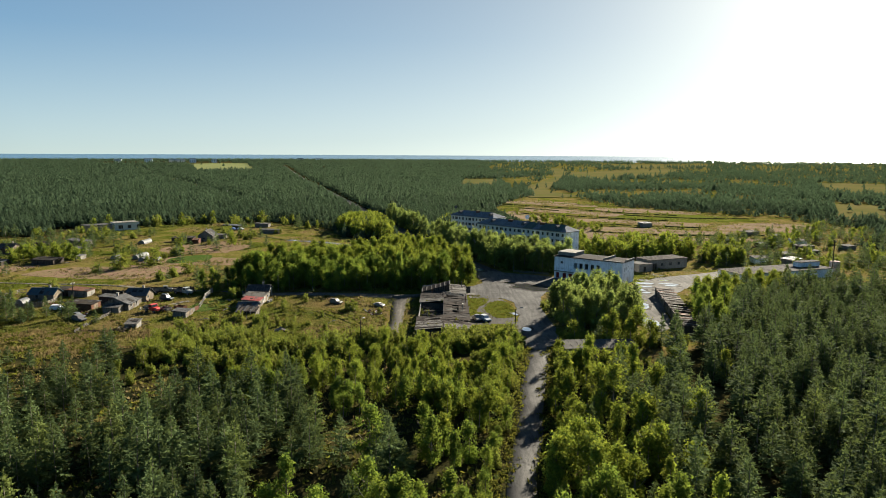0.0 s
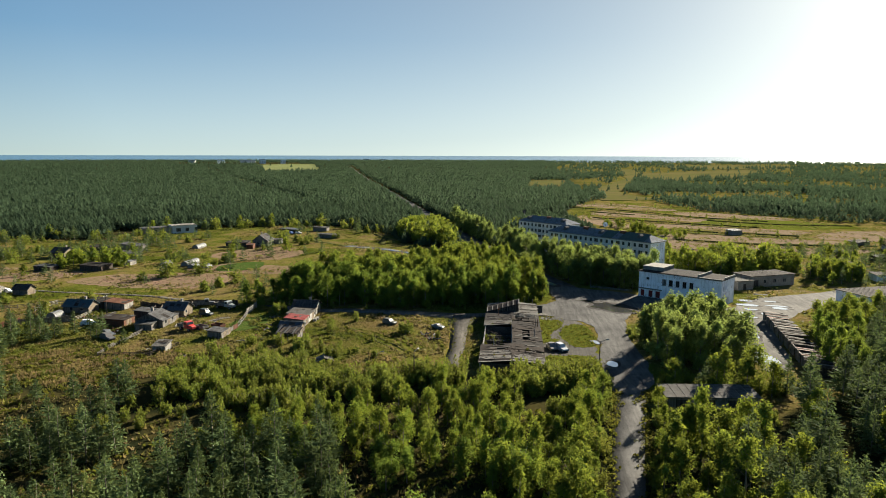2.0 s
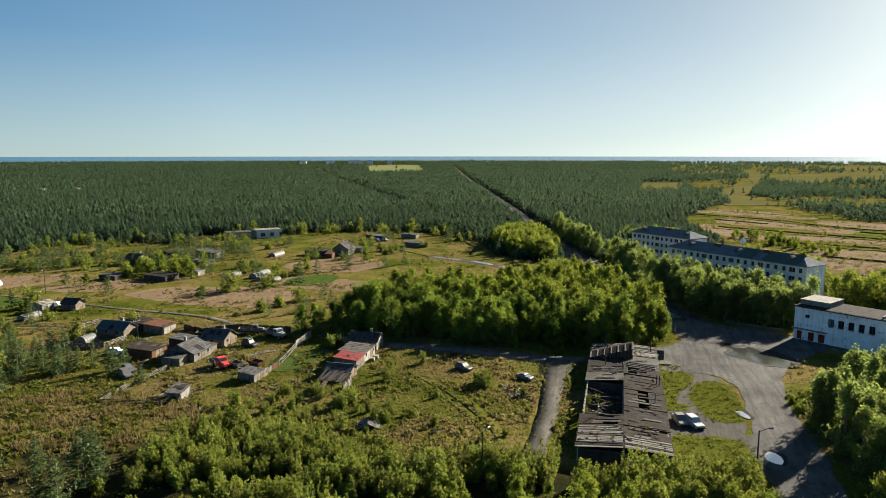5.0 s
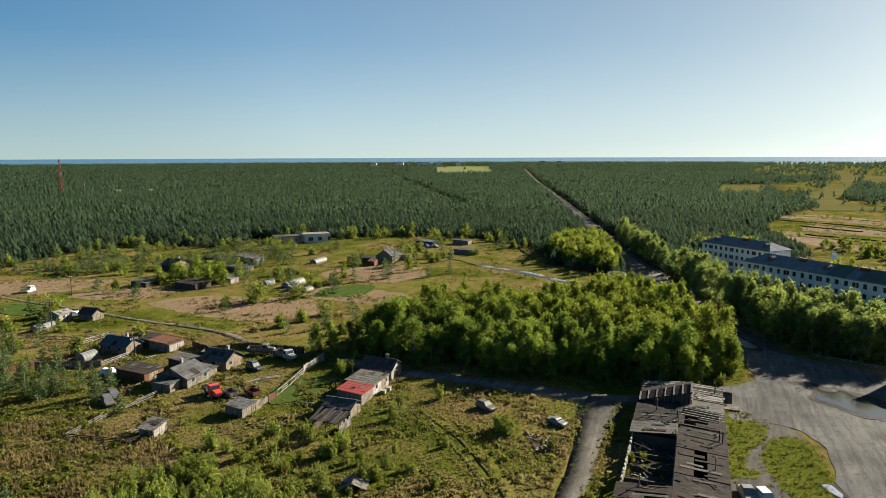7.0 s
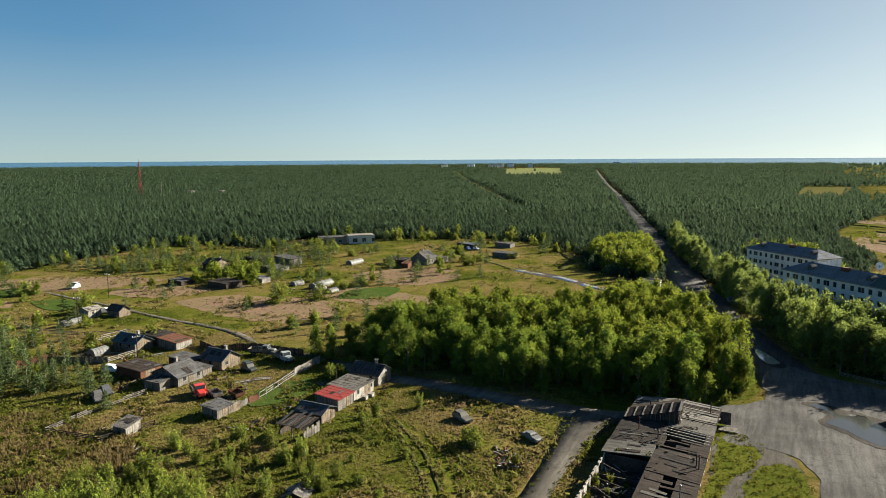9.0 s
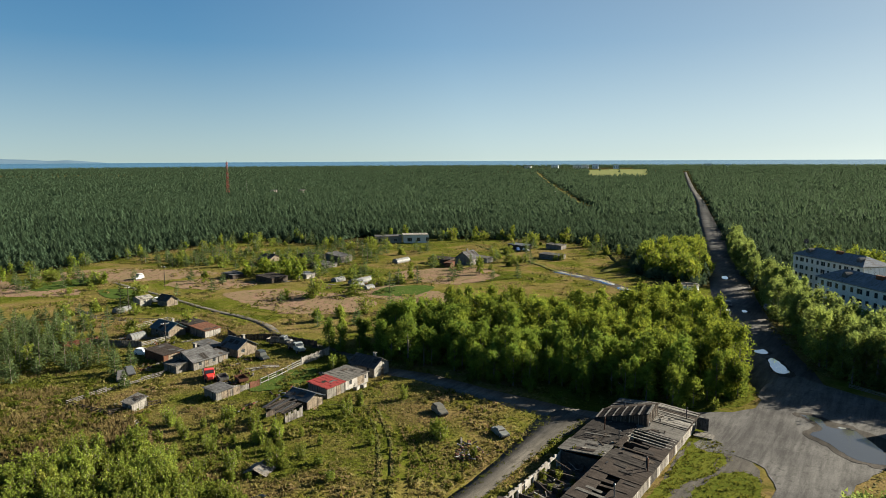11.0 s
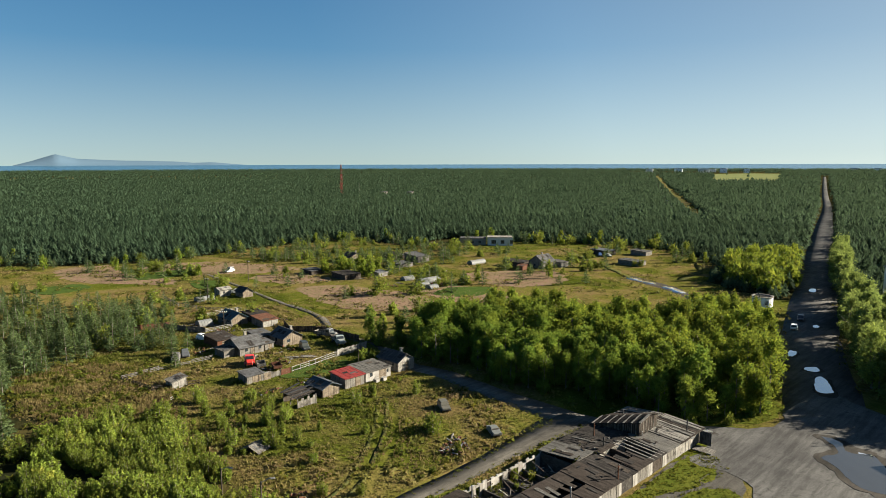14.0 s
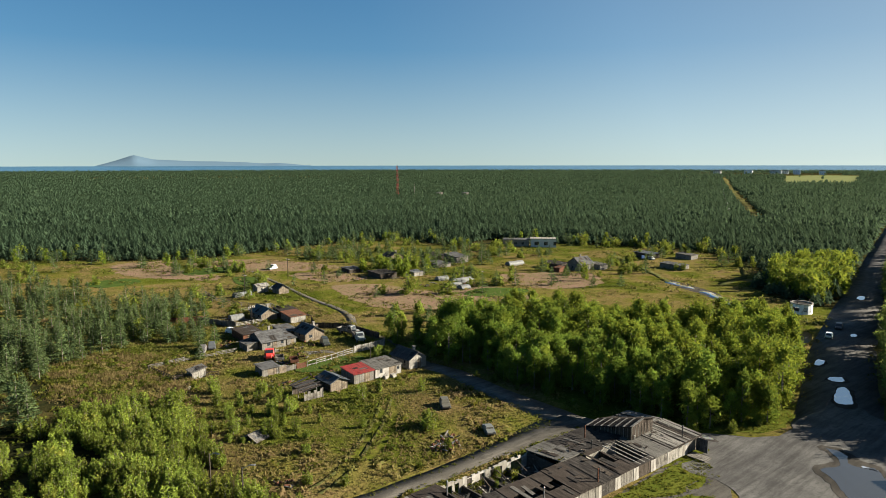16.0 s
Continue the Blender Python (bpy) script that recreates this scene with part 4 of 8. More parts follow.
rim_pts = curve_round([(-330, 150), (-290, 190), (-262, 212), (-258, 245), (-268, 290), (-262, 340), (-215, 350), (-190, 395), (-120, 425), (-76, 396)], 4, 2.5, 33, False)
rim_pts = patchy(rim_pts, 0.035, -0.05, 8.0)
plant("round_bush", rim_pts[::2] + rng_.normal(0, 4, rim_pts[::2].shape), (0.8, 1.5), 37)
plant("light_birch", rim_pts[::4] + rng_.normal(0, 4, rim_pts[::4].shape), (0.5, 0.9), 38)
plant("light_larch", rim_pts[1::3] + rng_.normal(0, 7, rim_pts[1::3].shape), (0.6, 1.0), 39)
for i, (poly, gap, a, b) in enumerate([([(-200, 285), (-160, 290), (-150, 318), (-175, 335), (-205, 320)], 6.5, 0.6, 0.95), ([(-250, 265), (-215, 262), (-205, 290), (-235, 305)], 6, 0.55, 0.9),
                                       ([(-172, 172), (-140, 170), (-126, 184), (-150, 190), (-172, 186)], 5.5, 0.4, 0.7)]):
    plant("light_larch", scatter(poly, gap, 120 + i, 0.5), (a, b), 130 + i)
for i, (poly, gap, a, b) in enumerate([([(-172, 262), (-150, 268), (-152, 285), (-172, 282)], 6, 0.6, 0.9), ([(40, 300), (62, 285), (70, 330), (52, 350), (36, 330)], 4.5, 0.6, 0.95), ([(55, 440), (72, 405), (86, 375), (92, 380), (76, 420), (62, 450)], 4.5, 0.4, 0.7),
                                       ([(20, 335), (34, 345), (30, 400), (5, 430), (0, 400)], 5, 0.6, 1.0), ([(104, 262), (116, 256), (122, 268), (110, 276)], 3.5, 0.6, 0.9), ([(128, 250), (150, 246), (156, 262), (134, 256)], 4.5, 0.3, 0.5)]):
    plant("light_birch", scatter(poly, gap, 140 + i, 0.5), (a, b), 150 + i)
q = patchy(scatter([(96, 258), (120, 244), (190, 250), (235, 340), (225, 400), (180, 350), (120, 330)], 5.0, 125, 0.5), 0.05, -0.02, 3.0)
plant("light_larch", q[::2], (0.6, 1.0), 126)
plant("light_birch", q[1::4], (0.4, 0.8), 127)
for i, ln in enumerate(DITCHES[:4]):
    q = curve_round(ln, 6, 1.5, i, False)
    plant("light_birch", q[::2], (0.2, 0.4), 160 + i)
edge_ = curve_round([(-66, 208.5), (-50, 205.5), (-30, 205), (-9, 210.5), (3, 214), (9, 221), (9.5, 230)], 1.7, 0.4, 3, False)
plant("willow_shrub", edge_[::3], (0.25, 0.6), 170, 20)
plant("willow_shrub", scatter([(27, 180), (29, 187), (36, 193), (46, 196), (46, 190), (38, 186), (32, 178)], 1.9, 171), (0.25, 0.5), 172, 20)
plant("willow_shrub", [(-5.0, 187.5), (-4.0, 179.0), (-5.6, 177.0), (3.5, 171.0), (4.6, 172.5), (-3.5, 175.0), (-0.5, 190.0), (2.0, 206.6), (-1.0, 207.2)], (0.3, 0.6), 180, 9)
verge = np.concatenate([curve_round(SOUTH_ROAD[:5], 2.6, 0, 0, False) + np.array([dx, 0.0]) for dx in (-4.4, 4.6)])
verge = verge[verge[:, 1] < 141] + np.random.default_rng(7).normal(0, 0.5, (int((verge[:, 1] < 141).sum()), 2))
plant("birch_tree", verge[::2], (0.25, 0.5), 181, 20)
plant("willow_shrub", verge[1::2], (0.5, 0.9), 182, 20)
plant("willow_shrub", scatter([(3, 151), (18, 153), (18.5, 144), (3, 142)], 2.3, 183), (0.75, 1.2), 184, 20)
plant("willow_shrub", scatter([(26, 151), (50, 152), (56, 146), (46, 140.5), (27, 141)], 2.6, 185), (0.4, 0.8), 186, 20)
plant("willow_shrub", scatter([(23, 126), (44, 128), (44, 133.5), (24, 132)], 2.0, 46), (0.28, 0.5), 47, 20)
# the great forest as far as the coast
EYE_AT = np.array([20.0, 110.0])
TAKEN = [[(-222, 360), (-168, 352), (-158, 392), (-180, 402), (-225, 392)], curve_round(MEADOW, 8), RIGHT_WOOD, LEFT_WOOD, LEFT_PINES, *FAR_FIELDS,
         [(-1180, 2330), (-760, 2450), (-700, 2250), (-720, 2080), (-1000, 2020), (-1120, 2150)]]


def forest(lo, hi, gap, seed):
    rng = np.random.default_rng(seed)
    n = int(2 * hi / gap)
    g_ = (np.arange(n) - n / 2) * gap
    X, Y = np.meshgrid(g_, g_)
    q = np.column_stack([X.ravel(), Y.ravel()]) + EYE_AT + rng.uniform(-0.45, 0.45, (X.size, 2)) * gap
    d = q - EYE_AT
    r_ = np.hypot(d[:, 0], d[:, 1])
    b = np.degrees(np.arctan2(-d[:, 0], d[:, 1]))
    q = q[(r_ >= lo) & (r_ < hi) & (b > -44) & (b < 95)]
    stray = rng.uniform(size=len(q)) < (0.012 if lo > 400 else 0.0)
    for t_ in TAKEN:
        hit = inside(q, t_)
        q, stray = q[~hit | stray], stray[~hit | stray]
    east = np.clip((q[:, 0] - 0.04 * q[:, 1] - 20) / 60, 0, 1)
    thin = np.array([noise.noise((x * 0.012, y * 0.006, 2.0)) + 0.5 * noise.noise((x * 0.05, y * 0.03, 7.0)) for x, y in q])
    q = q[(east < 0.5) | (rng.uniform(size=len(q)) < np.clip(0.3 + 1.3 * thin, 0.03, 0.65))]
    return keep_off(q, (STREET, 6.5 + gap * 0.2), (POWER_CUT, 7))


def forest_mass(name, q, kinds, hs, seed, label):
    rng = np.random.default_rng(seed)
    V, F, o = [], [], 0
    which = rng.integers(0, len(kinds), len(q))
    for k, (v, f) in enumerate(kinds):
        at_ = q[which == k]
        n = len(at_)
        if not n:
            continue
        h = rng.uniform(*hs, n) * (1 + 0.18 * np.array([noise.noise((x * 0.02, y * 0.02, 1.0)) for x, y in at_]))
        rim_ = line_gap(at_, MEADOW + MEADOW[:1])
        h = h * np.clip(0.45 + rim_ / 45 + rng.uniform(-0.2, 0.35, n), 0.3, 1.0)
        w = h * rng.uniform(0.85, 1.2, n)
        a = rng.uniform(0, 6.283, n)
        c, s = np.cos(a), np.sin(a)
        X = (v[None, :, 0] * c[:, None] - v[None, :, 1] * s[:, None]) * w[:, None] + at_[:, :1]
        Y = (v[None, :, 0] * s[:, None] + v[None, :, 1] * c[:, None]) * w[:, None] + at_[:, 1:]
        Zc = v[None, :, 2] * h[:, None] + ground_z(at_[:, 0], at_[:, 1])[:, None]
        V.append(np.stack([X, Y, Zc], 2).reshape(-1, 3))
        F.append((f[None] + (np.arange(n) * len(v))[:, None, None]).reshape(-1, 3) + o)
        o += n * len(v)
    tagged(new(name, mesh_of(name, np.concatenate(V), np.concatenate(F), PINE_FAR)), label, "forest", "", "stuff")


forest_mass("near_forest", forest(130, 480, 3.1, 41), [small_pine(90 + i, 32, 0.3) for i in range(5)], (4.5, 8.6), 45, "dense dark green pine forest beyond the meadow")
forest_mass("middle_forest", forest(480, 900, 3.9, 42), [small_pine(94 + i, 9, 0.6) for i in range(4)], (4.5, 10.0), 46, "dense pine forest spreading over the plain")
forest_mass("distant_forest", forest(900, 1600, 6.8, 43), [small_pine(97 + i, 6, 0.8) for i in range(3)], (5.5, 12.0), 47, "far pine forest reaching towards the sea")
forest_mass("coast_forest", forest(1600, 2800, 15.0, 44), [small_pine(100 + i, 6, 0.85) for i in range(3)], (10, 14), 48, "dark forest along the coast")
mass("birch_wood", "birch_tree", "thick stand of green birches")
mass("willow_wood", "willow_tree", "thick stand of silvery green willows")
mass("larch_wood", "larch_tree", "thick stand of dark larches")
mass("willow_thicket", "willow_shrub", "lime-green willow thicket")
mass("meadow_larches", "light_larch", "scattered larches in the meadow")
mass("meadow_bushes", "round_bush", "round yellow-green bushes in the meadow")
mass("meadow_birches", "light_birch", "scattered yellow-green birches at the edge of the meadow")


# ---- building materials ----
def roof_skin(name, base, pale, stain, rough=0.9, spec=0.02, lay="x"):
    """Old roof covering: sheets of slightly different tone, streaks down the slope, stains and grit."""
    m = Mat(name, rough, 0.0, spec)
    v = m.local()
    col = m.mix(m.ramp(m.noise(0.55, 6, 0.72, v), (0.36, 0.0), (0.64, 1.0)), base, pale)
    run = (0.35, 3.2, 1.0) if lay == "x" else (3.2, 0.35, 1.0)
    col = m.mix(m.ramp(m.noise(1.1, 5, 0.75, v, run), (0.47, 0.0), (0.6, 0.85)), col, stain)
    col = m.mix(m.ramp(m.noise(0.8, 5, 0.8, v), (0.56, 0.0), (0.66, 0.9)), col, tuple(0.45 * q for q in base))
    col = m.mix(1.0, col, m.ramp(m.noise(9.0, 4, 0.75, v), (0.3, 0.6), (0.7, 1.3)), "MULTIPLY")
    m.colour(col).bump(m.noise(6.0, 5, 0.7, v), 0.7, 0.06)
    return m.m


SILICATE = two_tone("pale_silicate_brick", (0.552, 0.543, 0.515), (0.478, 0.469, 0.442), (0.368, 0.35, 0.322), 0.3, 2.0, bump=0.3)
CONCRETE = two_tone("weathered_concrete", (0.23, 0.217, 0.191), (0.166, 0.153, 0.134), (0.0892, 0.0829, 0.0701), 0.5, 2.5, bump=0.5)
SLATE = roof_skin("grey_slate_sheets", (0.065, 0.0663, 0.0676), (0.111, 0.112, 0.112), (0.0416, 0.039, 0.0364), lay="y")
DORM_ROOF = roof_skin("blue_grey_roof_sheets", (0.128, 0.144, 0.167), (0.178, 0.197, 0.221), (0.0935, 0.085, 0.0765), lay="y")
FELT = roof_skin("black_roofing_felt", (0.018, 0.0165, 0.0155), (0.032, 0.029, 0.027), (0.055, 0.05, 0.045))
FELT_BROWN = roof_skin("brown_roofing_felt", (0.034, 0.028, 0.024), (0.052, 0.044, 0.038), (0.02, 0.017, 0.015))
FELT_GREY = roof_skin("grey_roofing_felt", (0.085, 0.082, 0.075), (0.115, 0.11, 0.1), (0.045, 0.042, 0.037))

def board_skin(name, base, pale, dark):
    """Old upright boards: each plank with its own tone, dark joints, rot and bleaching."""
    m = Mat(name, 0.9, 0.0, 0.03)
    v = m.local()
    col = m.mix(m.ramp(m.noise(1.0, 2, 0.5, v, (4.2, 4.2, 0.06)), (0.36, 0.0), (0.64, 1.0)), base, pale)
    col = m.mix(m.ramp(m.noise(0.7, 5, 0.75, v), (0.48, 0.0), (0.66, 0.85)), col, dark)
    col = m.mix(m.ramp(m.noise(2.6, 3, 0.6, v, (3.0, 3.0, 0.05)), (0.56, 0.0), (0.64, 0.9)), col, tuple(0.35 * q for q in dark))
    col = m.mix(1.0, col, m.ramp(m.noise(7.0, 4, 0.7, v, (3, 3, 0.5)), (0.3, 0.65), (0.7, 1.2)), "MULTIPLY")
    m.colour(col).bump(m.noise(5.0, 4, 0.7, v, (3, 3, 0.3)), 0.6, 0.04)
    return m.m


def flaking_skin(name, base, grey, under):
    """Old whitewash: rain streaks, grey damp and flakes fallen from the brown wall below."""
    m = Mat(name, 0.9, 0.0, 0.05)
    v = m.local()
    col = m.mix(m.ramp(m.noise(0.35, 5, 0.7, v), (0.4, 0.0), (0.62, 1.0)), base, grey)
    col = m.mix(m.ramp(m.noise(0.9, 4, 0.7, v, (2.4, 2.4, 0.22)), (0.5, 0.0), (0.68, 0.7)), col, tuple(0.6 * q for q in grey))
    col = m.mix(m.ramp(m.noise(0.75, 7, 0.78, v), (0.585, 0.0), (0.6, 0.9)), col, under)
    m.colour(col).bump(m.noise(3.0, 5, 0.7, v), 0.5, 0.03)
    return m.m


PLASTER = flaking_skin("whitewashed_plaster", (0.74, 0.77, 0.8), (0.6, 0.62, 0.64), (0.27, 0.24, 0.2))
WHITEWASH = flaking_skin("flaking_whitewash", (0.323, 0.31, 0.285), (0.187, 0.174, 0.155), (0.0638, 0.0561, 0.0467))
BOARD = board_skin("weathered_boards", (0.13, 0.12, 0.105), (0.2, 0.188, 0.166), (0.055, 0.049, 0.043))
BOARD_PALE = board_skin("bleached_boards", (0.2, 0.19, 0.168), (0.31, 0.295, 0.262), (0.085, 0.078, 0.067))
BOARD_DARK = board_skin("dark_old_boards", (0.05, 0.041, 0.034), (0.085, 0.071, 0.059), (0.025, 0.021, 0.017))
BOARD_TAN = board_skin("tan_boards", (0.15, 0.122, 0.09), (0.22, 0.182, 0.138), (0.07, 0.056, 0.043))
RUST = two_tone("rusty_sheet", (0.115, 0.05, 0.03), (0.08, 0.036, 0.022), (0.15, 0.1, 0.07), 0.9, 4.0, 0.8, 0.1, bump=0.4)
RED = roof_skin("red_painted_metal", (0.2, 0.02, 0.017), (0.14, 0.019, 0.017), (0.11, 0.03, 0.024), 0.7, 0.2)
GREEN = two_tone("green_painted_metal", (0.03, 0.26, 0.15), (0.04, 0.2, 0.12), (0.12, 0.12, 0.08), 0.7, 4.0, 0.6, bump=0.2)
TEAL = two_tone("dark_teal_sheet", (0.02, 0.05, 0.065), (0.04, 0.075, 0.09), (0.07, 0.07, 0.065), 0.7, 3.0, 0.75, 0.0, 0.2, 0.2)
BLUE_SHEET = roof_skin("blue_grey_sheet", (0.034, 0.048, 0.062), (0.055, 0.07, 0.083), (0.08, 0.074, 0.068), 0.8, 0.2, "y")
BLACK_SHEET = roof_skin("black_sheet", (0.018, 0.019, 0.022), (0.034, 0.035, 0.038), (0.07, 0.067, 0.063), 0.8, 0.2, "y")
TIN = two_tone("dull_zinc_sheet", (0.221, 0.226, 0.231), (0.168, 0.173, 0.173), (0.126, 0.0892, 0.063), 0.7, 4.0, 0.5, 0.5, bump=0.2)
FILM = two_tone("milky_greenhouse_film", (0.172, 0.177, 0.172), (0.13, 0.135, 0.13), (0.0832, 0.0832, 0.0728), 0.7, 4.0, 0.45, bump=0.3)
# shade inside rooms and wrecks put into a near-black colour; also some gates, rubble
SHADE_DARK = two_tone("shade_dark_surface", (0.03, 0.027, 0.025), (0.05, 0.045, 0.04), (0.085, 0.08, 0.07), 0.8, 3.0, bump=0.4)
GREEN_FELT = two_tone("dark_green_roof", (0.045, 0.07, 0.06), (0.06, 0.085, 0.075), (0.1, 0.11, 0.1), 0.4, 3.0, bump=0.3)
m_ = Mat("window_glass", 0.08, 0.0, 0.5)
m_.colour((0.025, 0.03, 0.035))
GLASS = m_.m


def wall_run(length, height, thick, holes, y=0.0):
    """A bmesh wall along x with real openings (x0, x1, z0, z1)."""
    xs = sorted({0.0, float(length), *[round(v, 4) for h in holes for v in h[:2]]})
    zs = sorted({0.0, float(height), *[round(v, 4) for h in holes for v in h[2:]]})
    nx_, nz_ = len(xs) - 1, len(zs) - 1
    full = [[not any(h[0] - 1e-3 < (xs[i] + xs[i + 1]) / 2 < h[1] + 1e-3 and h[2] - 1e-3 < (zs[j] + zs[j + 1]) / 2 < h[3] + 1e-3 for h in holes) for j in range(nz_)] for i in range(nx_)]
    bm = bmesh.new()
    vs = {}

    def v(i, k, j):
        if (i, k, j) not in vs:
            vs[i, k, j] = bm.verts.new((xs[i], y + k * thick, zs[j]))
        return vs[i, k, j]

    def solid_at(i, j):
        return 0 <= i < nx_ and 0 <= j < nz_ and full[i][j]

    for i in range(nx_):
        for j in range(nz_):
            if not full[i][j]:
                continue
            bm.faces.new((v(i, 0, j), v(i + 1, 0, j), v(i + 1, 0, j + 1), v(i, 0, j + 1)))
            bm.faces.new((v(i, 1, j), v(i, 1, j + 1), v(i + 1, 1, j + 1), v(i + 1, 1, j)))
            if not solid_at(i - 1, j):
                bm.faces.new((v(i, 0, j), v(i, 0, j + 1), v(i, 1, j + 1), v(i, 1, j)))
            if not solid_at(i + 1, j):
                bm.faces.new((v(i + 1, 0, j), v(i + 1, 1, j), v(i + 1, 1, j + 1), v(i + 1, 0, j + 1)))
            if not solid_at(i, j - 1):
                bm.faces.new((v(i, 0, j), v(i, 1, j), v(i + 1, 1, j), v(i + 1, 0, j)))
            if not solid_at(i, j + 1):
                bm.faces.new((v(i, 0, j + 1), v(i + 1, 0, j + 1), v(i + 1, 1, j + 1), v(i, 1, j + 1)))
    return bm


WINDOW_MESH = {}


def window(parent, x, y, z, w, h, rz=0.0, frame_mat=None, broken=False):
    """A window: frame with a cross bar, and a pane a little behind it."""
    key = (w, h, broken)
    if key not in WINDOW_MESH:
        b = 0.07
        n = 1 if broken else max(1, round(w / 0.75))
        cuts_ = [(w * k / n + (b if k == 0 else b / 2), w * (k + 1) / n - (b if k == n - 1 else b / 2), b, h - b) for k in range(n)]
        fm = bpy.data.meshes.new("window")
        t_ = wall_run(w, h, 0.08, cuts_, -0.04)
        t_.to_mesh(fm)
        t_.free()
        fm.materials.append(BOARD_PALE)
        pm = bpy.data.meshes.new("pane")
        t_ = boxes((b, w - b, 0.01, 0.025, b, h - b))
        t_.to_mesh(pm)
        t_.free()
        pm.materials.append(GLASS)
        WINDOW_MESH[key] = (fm, pm)
    fm, pm = WINDOW_MESH[key]
    o = new("window", fm)
    o.parent = parent
    o.matrix_basis = pose(x, y, z, 0, 0, rz)
    q = new("pane", pm)
    q.parent = o
    return o


# ---- dormitories ----
def dormitory(x0, y0, x1, y1, depth, cols, label, green=()):
    L, h, st = math.hypot(x1 - x0, y1 - y0), 13.0, 2.4
    t = thing("dormitory", x0, y0, math.degrees(math.atan2(y1 - y0, x1 - x0)), label, "apartment building", "dormitories")
    pitch = L / (cols + 0.4)
    holes, spots = [], []
    for c in range(cols):
        w = 1.75 if c % 4 == 1 else 1.05
        xm = pitch * (c + 0.7)
        for r_ in range(5):
            z0 = 1.35 + r_ * st
            holes.append((xm - w / 2, xm + w / 2, z0, z0 + 1.3))
            spots.append((xm - w / 2, z0, w))
    part("wall", wall_run(L, h, 0.4, holes), SILICATE, t)
    part("wall", wall_run(L, h, 0.4, holes, depth - 0.4), SILICATE, t)
    for xa in (0.0, L - 0.4):
        part("gable_wall", boxes((xa, xa + 0.4, 0.4, depth - 0.4, 0, h)), PLASTER, t, "pale blue-grey end wall")
    for xm, z0, w in spots:
        window(t, xm, 0.14, z0, w, 1.3)
        if z0 > 8:
            window(t, xm + w, depth - 0.14, z0, w, 1.3, 180)
    part("floor_slab", boxes(*[(0.4, L - 0.4, 0.4, depth - 0.4, 0.9 + k * st, 1.1 + k * st) for k in range(5)]), CONCRETE, t)
    part("cornice", boxes((-0.35, L + 0.35, -0.35, 0.0, h - 0.25, h + 0.02), (-0.35, L + 0.35, depth, depth + 0.35, h - 0.25, h + 0.02),
                          (-0.35, 0.0, 0.0, depth, h - 0.25, h + 0.02), (L, L + 0.35, 0.0, depth, h - 0.25, h + 0.02)), CONCRETE, t)
    o, rh, m = 0.45, 2.3, depth / 2
    base = [(-o, -o, h), (L + o, -o, h), (L + o, depth + o, h), (-o, depth + o, h), (m * 0.9, m, h + rh), (L - m * 0.9, m, h + rh)]
    part("roof", solid(base, [(0, 1, 5, 4), (2, 3, 4, 5), (1, 2, 5), (3, 0, 4), (3, 2, 1, 0)]), DORM_ROOF, t, "hipped grey slate roof with stains")
    bm = bmesh.new()
    k = rh / (m + o)
    for a in np.arange(1.2, L - 1.0, 1.15):
        reach = min(1.0, (a + o) / (m * 0.9 + o), (L + o - a) / (m * 0.9 + o))
        plank(bm, (a, -o, h + 0.02), (a, -o + (m + o) * reach, h + rh * reach + 0.02), 0.05, 0.05)
    part("roof_seam", bm, DORM_ROOF, t)
    for a, b in green:
        part("roof_patch", solid([(a, -o + 0.1, h + 0.12), (b, -o + 0.1, h + 0.12), (b, m - 0.1, h + rh), (a, m - 0.1, h + rh)], [(0, 1, 2, 3)], 0.06), GREEN_FELT, t, "dark green newer roof sheets")
    for k_, a in enumerate(np.linspace(L * 0.14, L * 0.86, max(3, int(L / 9)))):
        z0 = h + rh * 0.62
        if k_ % 2:
            part("chimney", boxes((a, a + 2.0, m - 1.4, m - 0.6, h + rh * 0.5, h + rh + 0.25), (a - 0.08, a + 2.08, m - 1.48, m - 0.52, h + rh + 0.25, h + rh + 0.35)), RUST, t, "wide brown brick chimney")
        else:
            part("roof_hatch", solid([(a, 1.3, z0 - 0.6), (a + 1.5, 1.3, z0 - 0.6), (a + 1.5, 1.3, z0 + 0.15), (a, 1.3, z0 + 0.15), (a, 3.1, z0 + 0.35), (a + 1.5, 3.1, z0 + 0.35), (a + 0.75, 1.3, z0 + 0.75), (a + 0.75, 3.3, z0 + 0.75)],
                                     [(0, 1, 2, 6, 3), (3, 6, 7, 4), (6, 2, 5, 7), (0, 3, 4), (1, 5, 2)]), SLATE, t)
    return t


d1 = dormitory(15.2, 291.7, 48.0, 258.5, 8.8, 19, "long pale brick dormitory with hipped slate roof", ((25.5, 30.5), (33.5, 44)))
dormitory(4.2, 336.0, 23.9, 316.0, 9.4, 12, "pale brick dormitory with rows of dark windows")


